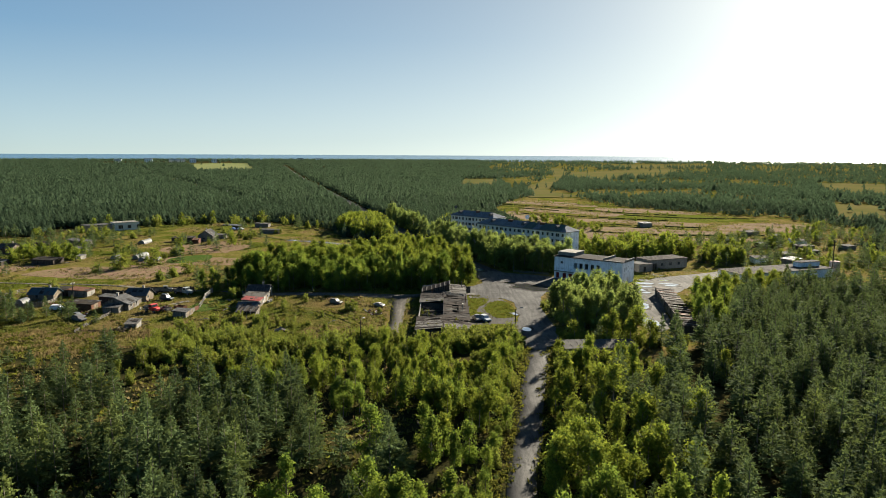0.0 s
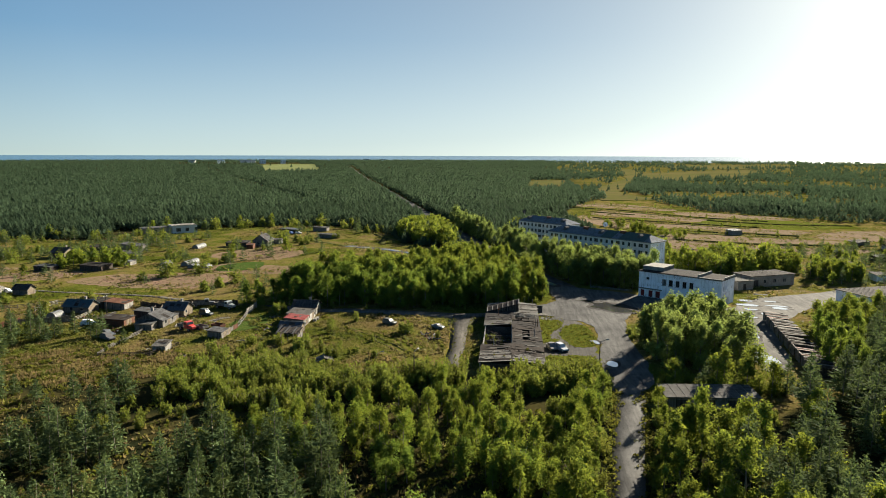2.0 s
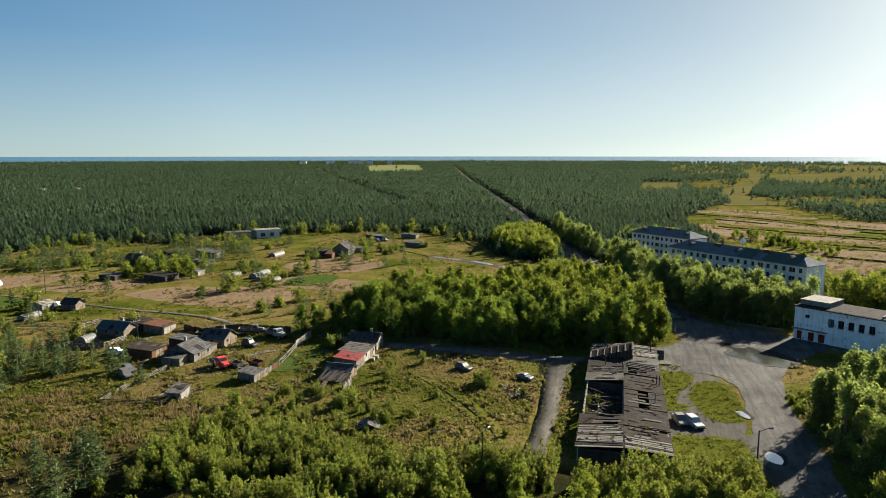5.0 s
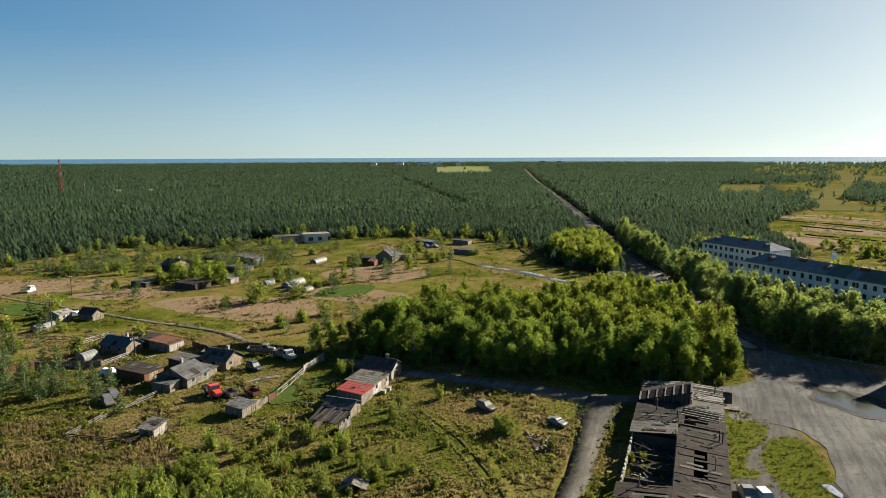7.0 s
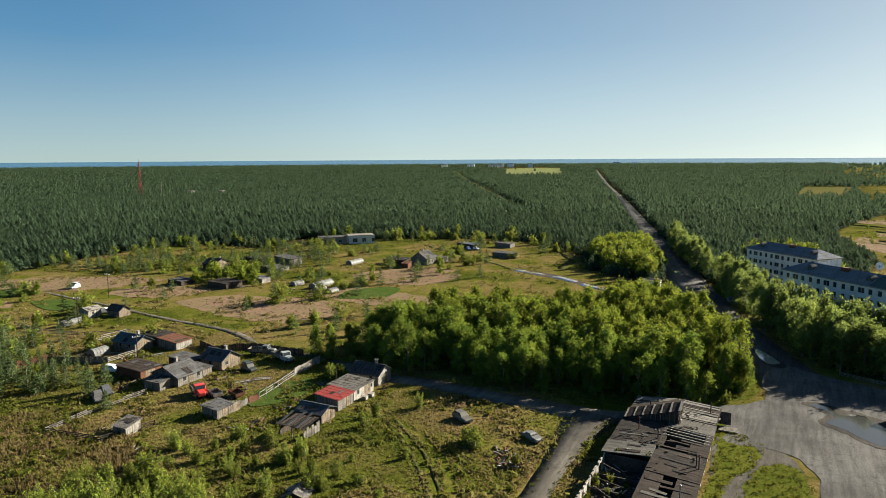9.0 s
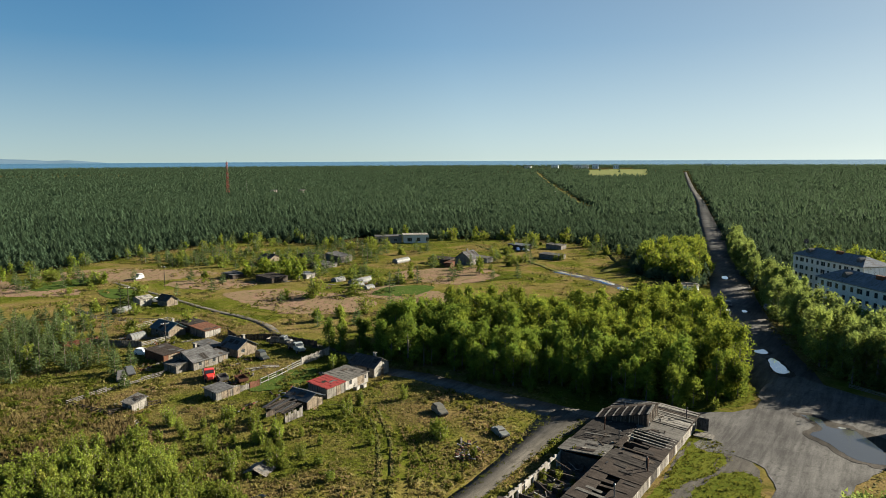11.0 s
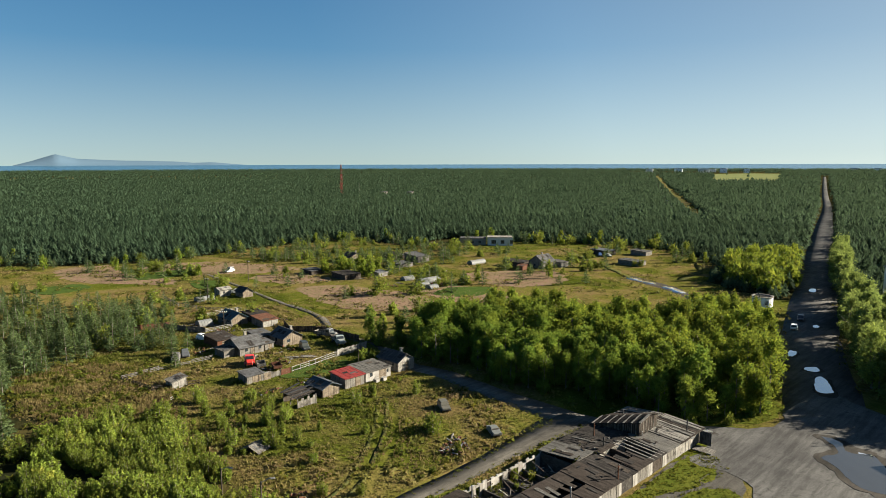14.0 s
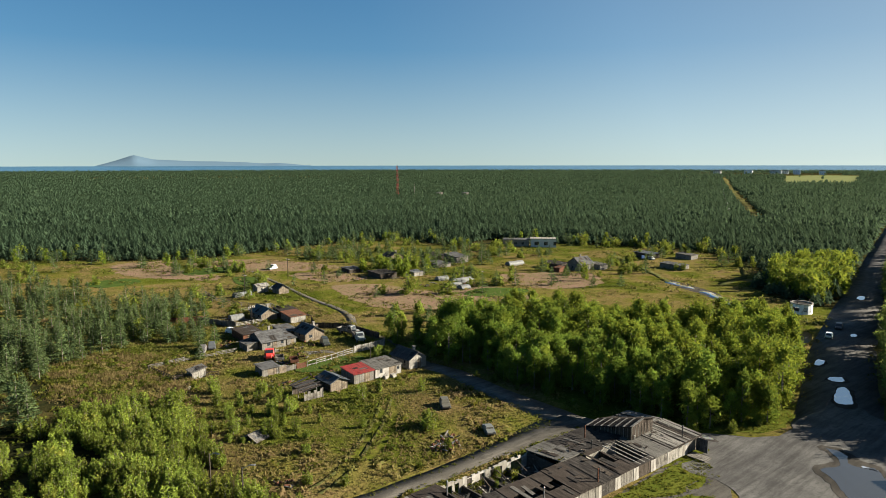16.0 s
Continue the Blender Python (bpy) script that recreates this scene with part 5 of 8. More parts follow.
def dish(name, x, y, z, r_, mat, label, rz=200):
    t = thing(name, x, y, rz, label, "satellite dish", "", z)
    bm = bmesh.new()
    rings = []
    for k in range(5):
        a = k / 4 * r_
        rings.append([bm.verts.new((a * math.cos(6.283 * j / 18), 0.28 * a * a / r_ - 0.2, a * math.sin(6.283 * j / 18) + r_ + 0.9)) for j in range(18)] if k else [bm.verts.new((0, -0.2, r_ + 0.9))])
    for j in range(18):
        bm.faces.new((rings[0][0], rings[1][j], rings[1][(j + 1) % 18]))
        for k in range(1, 4):
            bm.faces.new((rings[k][j], rings[k + 1][j], rings[k + 1][(j + 1) % 18], rings[k][(j + 1) % 18]))
    o = part("reflector", bm, mat, t)
    part("post", beam(bmesh.new(), (0, -0.15, 0), (0, -0.2, r_ + 0.9), 0.09, 8), TIN, t)
    bm = bmesh.new()
    for a in (0.5, 2.6, 4.7):
        beam(bm, (r_ * 0.9 * math.cos(a), 0.05, r_ * 0.9 * math.sin(a) + r_ + 0.9), (0, r_ * 0.8, r_ + 0.9), 0.03, 5)
    beam(bm, (0, r_ * 0.75, r_ + 0.9), (0, r_ * 0.95, r_ + 0.9), 0.1, 8)
    part("feed_arm", bm, TIN, t)
    return t


dish("satellite_dish", 35.4, 279.6, gz(40, 272) + 14.9, 0.9, PLASTER, "round white dish on the dormitory roof", 190)
dish("satellite_dish", 6.8, 343.0, gz(10, 335) + 14.6, 0.8, BLACK_SHEET, "dark round dish on the dormitory roof", 190)
dish("satellite_dish", -6.5, 279.5, None, 1.4, TIN, "large pale dish on a post by the street", 205)


# ---- fire station ----
def fire_station():
    t = thing("fire_station", 38.9, 229.6, -37.0, "abandoned whitewashed two-storey station with red gates", "building")
    L, D, h = 24.6, 10.0, 7.6
    holes = [(0.75, 1.85, 0.15, 2.1), (3.2, 4.5, 0.15, 2.1), (5.4, 6.8, 0.15, 2.1), (2.3, 3.3, 5.3, 6.1)]
    holes += [(7.3 + 2.05 * k, 8.5 + 2.05 * k, 4.2, 6.0) for k in range(5)]
    part("wall", wall_run(L, h, 0.45, holes), PLASTER, t)
    part("wall", wall_run(L, h, 0.45, [(2 + 3 * k, 3.2 + 3 * k, 4.2, 5.8) for k in range(7)], D - 0.45), PLASTER, t)
    part("wall", boxes((0, 0.45, 0.45, D - 0.45, 0, h)), PLASTER, t)
    side = part("wall", wall_run(D - 0.9, h, 0.45, [(1.0, 1.8, 4.4, 5.9), (2.6, 3.4, 4.4, 5.9), (4.3, 5.0, 4.1, 4.7), (4.3, 5.0, 5.6, 6.1), (2.8, 3.4, 1.2, 2.4), (4.0, 4.9, 0.0, 2.4)]), PLASTER, t)
    side.matrix_basis = pose(L, 0.45, 0, 0, 0, 90)
    for a, b, c, d in holes[:3]:
        gate = part("gate", boxes((a + 0.02, b - 0.02, 0.12, 0.2, c, d - 0.02), ((a + b) / 2 - 0.03, (a + b) / 2 + 0.03, 0.08, 0.12, c, d - 0.05), (a + 0.05, b - 0.05, 0.08, 0.12, (c + d) / 2 - 0.05, (c + d) / 2 + 0.05)), RED, t, "faded red metal gate")
    for a, b, c, d in holes[3:]:
        bm = boxes((a, a + 0.08, 0.25, 0.33, c, d), (b - 0.08, b, 0.25, 0.33, c, d), (a + 0.08, b - 0.08, 0.25, 0.33, c, c + 0.08), ((a + b) / 2 - 0.025, (a + b) / 2 + 0.025, 0.25, 0.33, c + 0.08, d))
        part("window_frame", bm, BOARD, t, "empty weathered window frame")
    part("sill", boxes(*[(a - 0.1, b + 0.1, -0.08, 0.1, c - 0.1, c - 0.004) for a, b, c, d in holes[4:]]), CONCRETE, t)
    # near-black walls added behind the openings so that the rooms look unlit
    part("inner_wall", boxes((0.45, L - 0.46, 2.6, 2.75, 3.51, 7.3), (0.46, 7.0, 2.0, 2.1, 0.0, 3.29)), SHADE_DARK, t)
    part("canopy", boxes((0.0, 7.4, -0.7, 0.0, 2.55, 2.75)), CONCRETE, t, "thin concrete canopy over the gates")
    part("floor_slab", boxes((0.45, L - 0.45, 0.45, D - 0.45, 3.3, 3.5)), CONCRETE, t)
    part("cross_wall", boxes((7.1, 7.35, 0.45, D - 0.45, 0, 7.3), (17.6, 17.85, 0.45, D - 0.45, 0, 7.3)), PLASTER, t)
    part("roof", boxes((-0.3, 17.6, -0.3, D + 0.2, h - 0.3 + 0.304, h + 0.25)), FELT_BROWN, t, "flat weathered felt roof with a slab edge")
    part("roof_felt", boxes((6.5, 17.4, 0.1, D - 0.2, h + 0.254, h + 0.3)), FELT, t)
    part("parapet", boxes((0.0, 6.4, 2.6, 3.0, h + 0.254, h + 1.3), (0.0, 0.4, 3.0, D - 0.4, h + 0.254, h + 1.3), (6.0, 6.4, 3.0, D - 0.4, h + 0.254, h + 1.3), (0, 6.4, D - 0.4, D, h + 0.254, h + 1.3), (-0.1, 6.5, 2.5, D + 0.1, h + 1.304, h + 1.42)), CONCRETE, t, "raised stair block on the roof")
    part("wing_roof", boxes((17.62, L + 0.25, -0.3, D + 0.2, h + 0.004, h + 0.18)), FELT_BROWN, t)
    part("wing_parapet", boxes((17.7, L + 0.2, -0.25, 0.15, h + 0.184, h + 0.4), (17.7, 18.1, 0.15, D, h + 0.184, h + 0.95), (L - 0.2, L + 0.2, 2.5, D, h + 0.184, h + 0.7)), CONCRETE, t)
    part("pilaster", boxes((17.2, 17.7, -0.12, 0.0, 0.0, h - 0.004)), PLASTER, t)
    return t


fire_station()


# ---- flat-roofed and ruined sheds ----
def flat_building(name, x, y, rz, L, D, h, wall_mat, roof_mat, label, openings=(), over=0.3, cat="shed", group="", slope=0.0):
    """A low building with a thick, slightly sloping roof and real openings in its front."""
    t = thing(name, x, y, rz, label, cat, group)
    part("wall", wall_run(L, h, 0.25, list(openings)), wall_mat, t)
    part("wall", boxes((0, L, D - 0.25, D, 0, h)), wall_mat, t)
    part("wall", boxes((0, 0.25, 0.25, D - 0.25, 0, h)), wall_mat, t)
    part("wall", boxes((L - 0.25, L, 0.25, D - 0.25, 0, h)), wall_mat, t)
    a, b = h + 0.004, h + slope + 0.004
    part("roof", solid([(-over, -over, a + 0.18), (L + over, -over, a + 0.18), (L + over, D + over, b + 0.18), (-over, D + over, b + 0.18)], [(0, 1, 2, 3)], 0.175), roof_mat, t)
    if slope > 0.05:
        part("upper_wall", solid([(0, 0.3, h), (0, D, h), (0, D, b), (L, 0.3, h), (L, D, h), (L, D, b)], [(0, 1, 2), (5, 4, 3), (1, 4, 5, 2), (0, 2, 5, 3)]), wall_mat, t)
    n = max(2, int(L / 1.4))
    rng = np.random.default_rng(int(abs(x * 10)) + 1)
    for k in range(1, n):
        if rng.uniform() < 0.75:
            q = L * k / n + rng.normal(0, 0.1)
            part("batten", plank(bmesh.new(), (q, -over, a + 0.2), (q, D + over, b + 0.2), 0.07, 0.07), BOARD, t)
    for o in openings:
        if o[2] < 0.1:
            part("door", boxes((o[0] + 0.02, o[1] - 0.02, 0.1, 0.16, 0.0, o[3] - 0.02), (o[0] + 0.1, o[1] - 0.1, 0.05, 0.1, 0.5, 0.65), (o[0] + 0.1, o[1] - 0.1, 0.05, 0.1, o[3] - 0.6, o[3] - 0.45)), BOARD_DARK, t)
        else:
            window(t, o[0], 0.1, o[2], o[1] - o[0], o[3] - o[2])
    return t


flat_building("long_shed", 25.8, 134.6, 4.0, 15.2, 5.0, 2.2, BOARD, FELT_GREY, "long low shed with a sagging flat roof", [(1.5, 3.5, 0, 1.8), (6, 8, 0, 1.8), (10, 12, 0, 1.8)], slope=0.35)
flat_building("workshop", 77.0, 244.6, 24.0, 17.5, 8.0, 3.6, CONCRETE, FELT_BROWN, "abandoned grey workshop with flat felt roof", [(1, 3, 0, 2.4), (5, 6.2, 1.2, 2.4), (9, 10.2, 1.2, 2.4), (13, 14.2, 1.2, 2.4)], cat="building")
flat_building("workshop", 71.5, 240.0, 24.0, 6.0, 6.0, 2.8, CONCRETE, FELT_GREY, "small grey annex beside the workshop", [(2, 3.2, 0, 2.0)], cat="building")
flat_building("workshop", 98.5, 216.5, 20.0, 40.0, 11.0, 3.2, PLASTER, FELT_BROWN, "long low whitewashed workshop with flat roof", [(2, 5.5, 0, 2.8), (10, 11.5, 1, 2.2), (15, 16.5, 1, 2.2), (20, 21.5, 1, 2.2)], cat="building")
flat_building("roof_cabin", 125.0, 231.0, 20.0, 9.0, 3.0, 4.9, PLASTER, FELT, "white cabin with a dark roof behind the workshop", [], cat="shed")


def barrel(name, x, y, r_, h, mat, label, cat="tank"):
    t = thing(name, x, y, 0, label, cat)
    part("shell", beam(bmesh.new(), (0, 0, 0), (0, 0, h), r_, 20), mat, t)
    bm = bmesh.new()
    for z in (0.3, h / 2, h - 0.1):
        beam(bm, (0, 0, z), (0, 0, z + 0.12), r_ + 0.05, 20)
    part("hoop", bm, RUST, t)
    part("lid", beam(bmesh.new(), (0, 0, h), (0, 0, h + 0.35), r_ + 0.06, 20, 0.2), (RUST if cat == "tank" else FELT_GREY), t)
    return t


barrel("water_tank", 141.5, 238.5, 1.7, 4.2, TIN, "rusty upright water tank beside the workshop")


def round_kiosk():
    """A round whitewashed kiosk with openings, a ring beam and a ruined roof."""
    t = thing("kiosk", -23.0, 318.0, 0, "round whitewashed kiosk with dark openings, roof gone", "kiosk")
    n, r_ = 16, 2.9
    for k in range(n):
        a = 360.0 * k / n
        w = 2 * r_ * math.tan(math.pi / n) * 0.5
        cut = {9: (0.0, 2.0), 11: (0.9, 2.0), 12: (0.9, 2.0), 14: (0.9, 2.0), 6: (0.9, 2.0)}.get(k)
        spans = [(0.0, 2.9)] if not cut else [(z0, z1) for z0, z1 in ((0.0, cut[0]), (cut[1], 2.9)) if z1 > z0]
        part("wall_segment", boxes(*[(r_ - 0.25, r_, -w, w, z0, z1) for z0, z1 in spans]), PLASTER, t).matrix_basis = pose(0, 0, 0, 0, 0, a)
        part("ring_beam", boxes((r_ - 0.35, r_ + 0.15, -w * 1.04, w * 1.04, 2.904, 3.15)), CONCRETE, t).matrix_basis = pose(0, 0, 0, 0, 0, a)
        if k % 3 == 0:
            part("roof_stub", boxes((r_ - 0.3, r_ - 0.1, -0.1, 0.1, 3.154, 3.5 + 0.1 * (k % 5))), BOARD_DARK, t).matrix_basis = pose(0, 0, 0, 0, 0, a)
    part("floor_slab", beam(bmesh.new(), (0, 0, 0.0), (0, 0, 0.12), r_ - 0.26, 16), SHADE_DARK, t)
    part("roof_deck", beam(bmesh.new(), (0, 0, 2.7), (0, 0, 2.85), r_ - 0.26, 16), FELT, t)
    return t


round_kiosk()


def ruin_row():
    """A collapsed row of wooden sheds with torn roof boards."""
    t = thing("ruined_shed_row", 57.2, 154.0, 80.5, "collapsed row of sheds with torn plank roof", "ruin")
    rng = np.random.default_rng(8)
    L, D = 47.0, 4.6
    part("wall", wall_run(L, 2.2, 0.2, [(3 + 5 * k, 4.6 + 5 * k, 0, 1.8) for k in range(9)]), BOARD, t)
    part("wall", wall_run(L, 1.7, 0.2, [(6 + 9 * k, 9 + 9 * k, 0.5, 1.7) for k in range(4)], -D), BOARD_DARK, t)
    for k in range(10):
        part("partition", boxes((k * 5.2, k * 5.2 + 0.15, -D + 0.2, -0.004, 0, 2.0)), BOARD_DARK, t)
    for k in range(88):
        x = k * 0.535 + rng.normal(0, 0.05)
        if rng.uniform() < (0.55 if 8 < x < 26 else 0.18):
            continue
        bm = plank(bmesh.new(), (x, 0.35 + rng.normal(0, 0.15), 2.3 + rng.normal(0, 0.07)), (x + rng.normal(0, 0.12), -D - 0.3 + rng.uniform(0, 1.5) * (rng.uniform() < 0.3), 1.95 + rng.normal(0, 0.12)), 0.56, 0.06)
        part("roof_board", bm, (BOARD_DARK, BOARD, FELT_BROWN, RUST, BOARD, BOARD_DARK)[int(rng.integers(6))], t)
    return t


ruin_row()


# ---- the ruined garage row ----

STRIP = roof_skin("bleached_felt_strip", (0.15, 0.142, 0.128), (0.19, 0.18, 0.163), (0.085, 0.08, 0.07))


def broken_wall(length, h, rng):
    """A wall along x whose top has crumbled, with a gap where the gate was."""
    bm = bmesh.new()
    x = 0.0
    while x < length:
        w = rng.uniform(0.25, 0.9)
        inside_gate = 0.7 < x < length - 0.8
        z0 = h * 0.74 if inside_gate and rng.uniform() < 0.75 else 0.0
        z1 = h * (rng.uniform(0.84, 1.0) if rng.uniform() < 0.6 else rng.uniform(0.77, 0.84))
        x1 = min(x + w, length)
        bmesh.ops.create_cube(bm, size=1.0, matrix=Matrix.LocRotScale(((x + x1) / 2, 0.1 + rng.normal(0, 0.012), (z0 + z1) / 2), Euler((0, rng.normal(0, 0.05), 0)), (x1 - x + 0.01, 0.2, z1 - z0)))
        x = x1
    return bm


def garage_row():
    t = thing("garage_row", -6.2, 154.4, -0.3, "long ruined garage row with broken felt roofs", "garages")
    rng = np.random.default_rng(21)
    W, N, pitch = 12.9, 13, 4.15
    L, mid, hw, hr = N * pitch, 6.45, 2.1, 2.75
    west = ["striped", "striped", "hole", "weeds", "weeds", "open", "open", "sheet", "patchy", "dark", "dark", "striped", "striped"]
    east = ["striped", "brown", "brown", "black", "half", "half", "brown", "black", "hole", "frame", "pale", "striped", "striped"]
    skins = {"striped": FELT_BROWN, "grey": FELT_GREY, "sheet": FELT_GREY, "patchy": FELT, "dark": FELT, "brown": FELT_BROWN, "black": FELT, "pale": FELT_GREY, "half": FELT_BROWN, "hole": FELT_BROWN, "frame": FELT}
    faces_ = [CONCRETE, BOARD, WHITEWASH, BOARD_PALE, CONCRETE, WHITEWASH, BOARD]
    part("spine_wall", boxes((mid - 0.12, mid + 0.12, 0, L, 0, 2.6)), CONCRETE, t)
    # partitions and floor slab are near-black, with the shade of the pits in their colour
    for k in range(N + 1):
        y = min(max(k * pitch, 0.1), L - 0.1)
        for a, b in ((0.22, mid - 0.124), (mid + 0.124, W - 0.22)):
            bare = b < mid and west[max(k - 1, 0)] in ("weeds", "open") and west[min(k, N - 1)] in ("weeds", "open")
            part("partition", boxes((a, b, y - 0.1, y + 0.1, 0, rng.uniform(0.5, 1.1) if bare else 2.05)), SHADE_DARK, t)
    part("floor_slab", boxes((0.3, W - 0.3, 0.1, L - 0.1, 0.0, 0.1)), SHADE_DARK, t)
    for k in range(N):
        y0, y1 = k * pitch, (k + 1) * pitch
        for east_side in (False, True):
            what = (east if east_side else west)[k]
            x_out, x_in = (W + 0.35, mid) if east_side else (-0.35, mid)
            sgn = 1 if east_side else -1
            # outer wall with a gate opening
            xw = W - 0.2 if east_side else 0.0
            ruined = what in ("weeds", "open")
            top = hw
            mat = (WHITEWASH, CONCRETE)[k % 2] if ruined else WHITEWASH if rng.uniform() < 0.45 else faces_[int(rng.integers(len(faces_)))]
            g0, g1 = 0.6, pitch - 0.6
            if ruined:
                bm = broken_wall(pitch - 0.04, hw, rng)
            else:
                bm = wall_run(pitch - 0.04, top, 0.2, [(g0 - 0.02, g1 - 0.02, 0.0, 1.85)])
            part("outer_wall", bm, mat, t).matrix_basis = pose(xw + 0.2, y0 + 0.02, 0, 0, 0, 90)
            if not ruined or rng.uniform() < 0.5:
                gm = GREEN if (east_side and k == 2) else (BOARD_DARK, BOARD, BOARD_DARK, BOARD_PALE, CONCRETE, BOARD, SHADE_DARK)[int(rng.integers(7))]
                xg = xw + (0.1 if east_side else 0.04)
                for ya, yb in ((y0 + g0 + 0.02, y0 + pitch / 2 - 0.02), (y0 + pitch / 2 + 0.02, y1 - 0.62)):
                    leaf = part("gate_leaf", boxes((xg, xg + 0.06, ya, yb, 0.02, 1.83)), gm, t)
                    part("brace", boxes((xg - 0.03, xg + 0.09, ya + 0.08, yb - 0.08, 0.4, 0.52)), gm, leaf)
            if ruined:
                bm = bmesh.new()
                ya = rng.uniform(y0 + 0.3, y1 - 0.3)
                plank(bm, (rng.uniform(0.3, 2.0), ya, rng.uniform(1.2, 2.0)), (rng.uniform(3.5, 6.0), ya + rng.normal(0, 0.8), rng.uniform(0.3, 1.6)), 0.1, 0.1)
                part("fallen_beam", bm, BOARD_DARK, t)
                for _ in range(16):
                    xa, yb, a_ = rng.uniform(0.5, mid - 0.6), rng.uniform(y0 + 0.3, y1 - 0.3), rng.uniform(0, 6.28)
                    le = rng.uniform(0.5, 1.8)
                    bm = plank(bmesh.new(), (xa, yb, rng.uniform(0.15, 0.5)), (xa + le * math.cos(a_), yb + le * math.sin(a_), rng.uniform(0.15, 0.9)), rng.uniform(0.08, 0.3), 0.05)
                    part("rubble", bm, (BOARD_DARK, SHADE_DARK, BOARD, FELT, BOARD_PALE)[int(rng.integers(5))], t)
                continue
            # roof deck, with holes where the felt has fallen in
            tilt = rng.normal(0, 0.05)
            zi, zo = hr + tilt, hw + 0.1 + tilt
            fr = [(0.0, 1.0)]
            if what == "hole":
                fr = [(0.0, 0.12), (0.62, 1.0)]
            elif what == "frame":
                fr = [(0.0, 0.06), (0.86, 1.0)]
            elif what == "half":
                fr = [(0.0, 0.35), (0.6, 1.0)]
            for a, b in fr:
                xa, xb = x_in + (x_out - x_in) * a, x_in + (x_out - x_in) * b
                za, zb = zi + (zo - zi) * a, zi + (zo - zi) * b
                q = [(xa, y0 + 0.02, za), (xb, y0 + 0.02, zb), (xb, y1 - 0.02, zb + rng.normal(0, 0.04)), (xa, y1 - 0.02, za)]
                bm = solid(q if east_side else q[::-1], [(0, 1, 2, 3)], 0.14)
                part("roof_panel", bm, skins[what], t)
            n_rib = {"striped": 7, "frame": 4, "hole": 5, "patchy": 7, "brown": 3, "black": 2, "dark": 4, "half": 3}.get(what, 2)
            for j in range(n_rib):
                yy = y0 + pitch * (j + 0.5) / n_rib + rng.normal(0, 0.08)
                a, b = (0.02, 0.98) if what in ("striped", "frame") else sorted(rng.uniform(0.05, 0.95, 2))
                if b - a < 0.1:
                    continue
                if what == "frame":
                    bm = plank(bmesh.new(), (x_in + (x_out - x_in) * a, yy, zi - 0.05), (x_in + (x_out - x_in) * b, yy, zo - 0.05 + 0.02), 0.14, 0.12)
                    part("rafter", bm, BOARD_PALE, t)
                else:
                    pa, pb = (x_in + (x_out - x_in) * a, yy, zi + (zo - zi) * a + 0.05), (x_in + (x_out - x_in) * b, yy + rng.normal(0, 0.15), zi + (zo - zi) * b + 0.05)
                    bm = plank(bmesh.new(), pa, pb, rng.uniform(0.35, 0.5) if what == "striped" else rng.uniform(0.3, 1.0), 0.04)
                    part("roof_strip", bm, (STRIP if what == "striped" and rng.uniform() < 0.8 else (FELT_GREY, FELT_BROWN, BOARD_DARK, FELT, FELT)[int(rng.integers(5))]), t)
    # raised loft near the far end
    y0, y1, x0, x1 = L - 11.0, L - 5.4, 0.5, 8.0
    part("loft", solid([(x0, y0, 2.0), (x1, y0, 2.0), (x1, y0, 4.6), (x0, y0, 2.4), (x0, y1, 2.0), (x1, y1, 2.0), (x1, y1, 4.6), (x0, y1, 2.4), (x1, (y0 + y1) / 2, 5.2)],
                       [(0, 1, 2, 3), (1, 5, 6, 8, 2), (5, 4, 7, 6), (4, 0, 3, 7)]), BOARD_DARK, t, "dark boarded loft raised above the roof")
    ym = (y0 + y1) / 2
    part("loft_roof", solid([(x0 - 0.5, y0 - 0.2, 2.45), (x1 + 0.25, y0 - 0.2, 4.75), (x1 + 0.25, ym, 5.38), (x0 - 0.5, ym, 2.9), (x1 + 0.25, y1 + 0.2, 4.75), (x0 - 0.5, y1 + 0.2, 2.45)], [(0, 1, 2, 3), (3, 2, 4, 5)], 0.1), FELT_BROWN, t)
    for k in range(11):
        xb = x0 + 0.6 + 0.7 * k
        f_ = (xb - x0) / (x1 - x0)
        part("wall_batten", boxes((xb, xb + 0.06, y0 - 0.05, y0 - 0.004, 2.3, 2.35 + 2.2 * f_)), BOARD, t)
    for k in range(7):
        part("wall_batten", boxes((x1 + 0.004, x1 + 0.05, y0 + 0.3 + 0.8 * k, y0 + 0.36 + 0.8 * k, 2.6, 4.55)), BOARD_PALE, t)
        f_ = k / 6
        part("roof_strip", plank(bmesh.new(), (x0 - 0.45 + f_ * 8.1, y0 - 0.18, 2.47 + f_ * 2.28), (x0 - 0.45 + f_ * 8.1, ym, 2.92 + f_ * 2.45), 0.4, 0.04), STRIP, t)
    part("ridge_board", boxes((mid + 1.9, W + 0.4, L - 5.1, L - 4.2, 2.58, 2.64)), FILM, t, "long pale new plank on the roof").matrix_basis = pose(0, 0, 0.6, 0, 5.0, 0)
    # stove pipes
    for x, y, h in [(3.2, 46.5, 1.9), (3.0, 38.5, 2.0), (6.2, 36.0, 1.5), (11.9, 50.5, 1.7), (12.2, 30.0, 1.4), (12.6, 29.2, 1.6), (11.5, 20.0, 1.6), (5.5, 48.5, 1.0), (8.2, 43.5, 0.8), (2.5, 12.0, 1.5)]:
        bm = beam(bmesh.new(), (x, y, 2.0), (x, y, 2.4 + h), 0.09, 8)
        beam(bm, (x, y, 2.4 + h), (x, y, 2.52 + h), 0.17, 8, 0.03)
        part("stove_pipe", bm, (RUST, TIN, BLACK_SHEET)[int(x * 10) % 3], t)
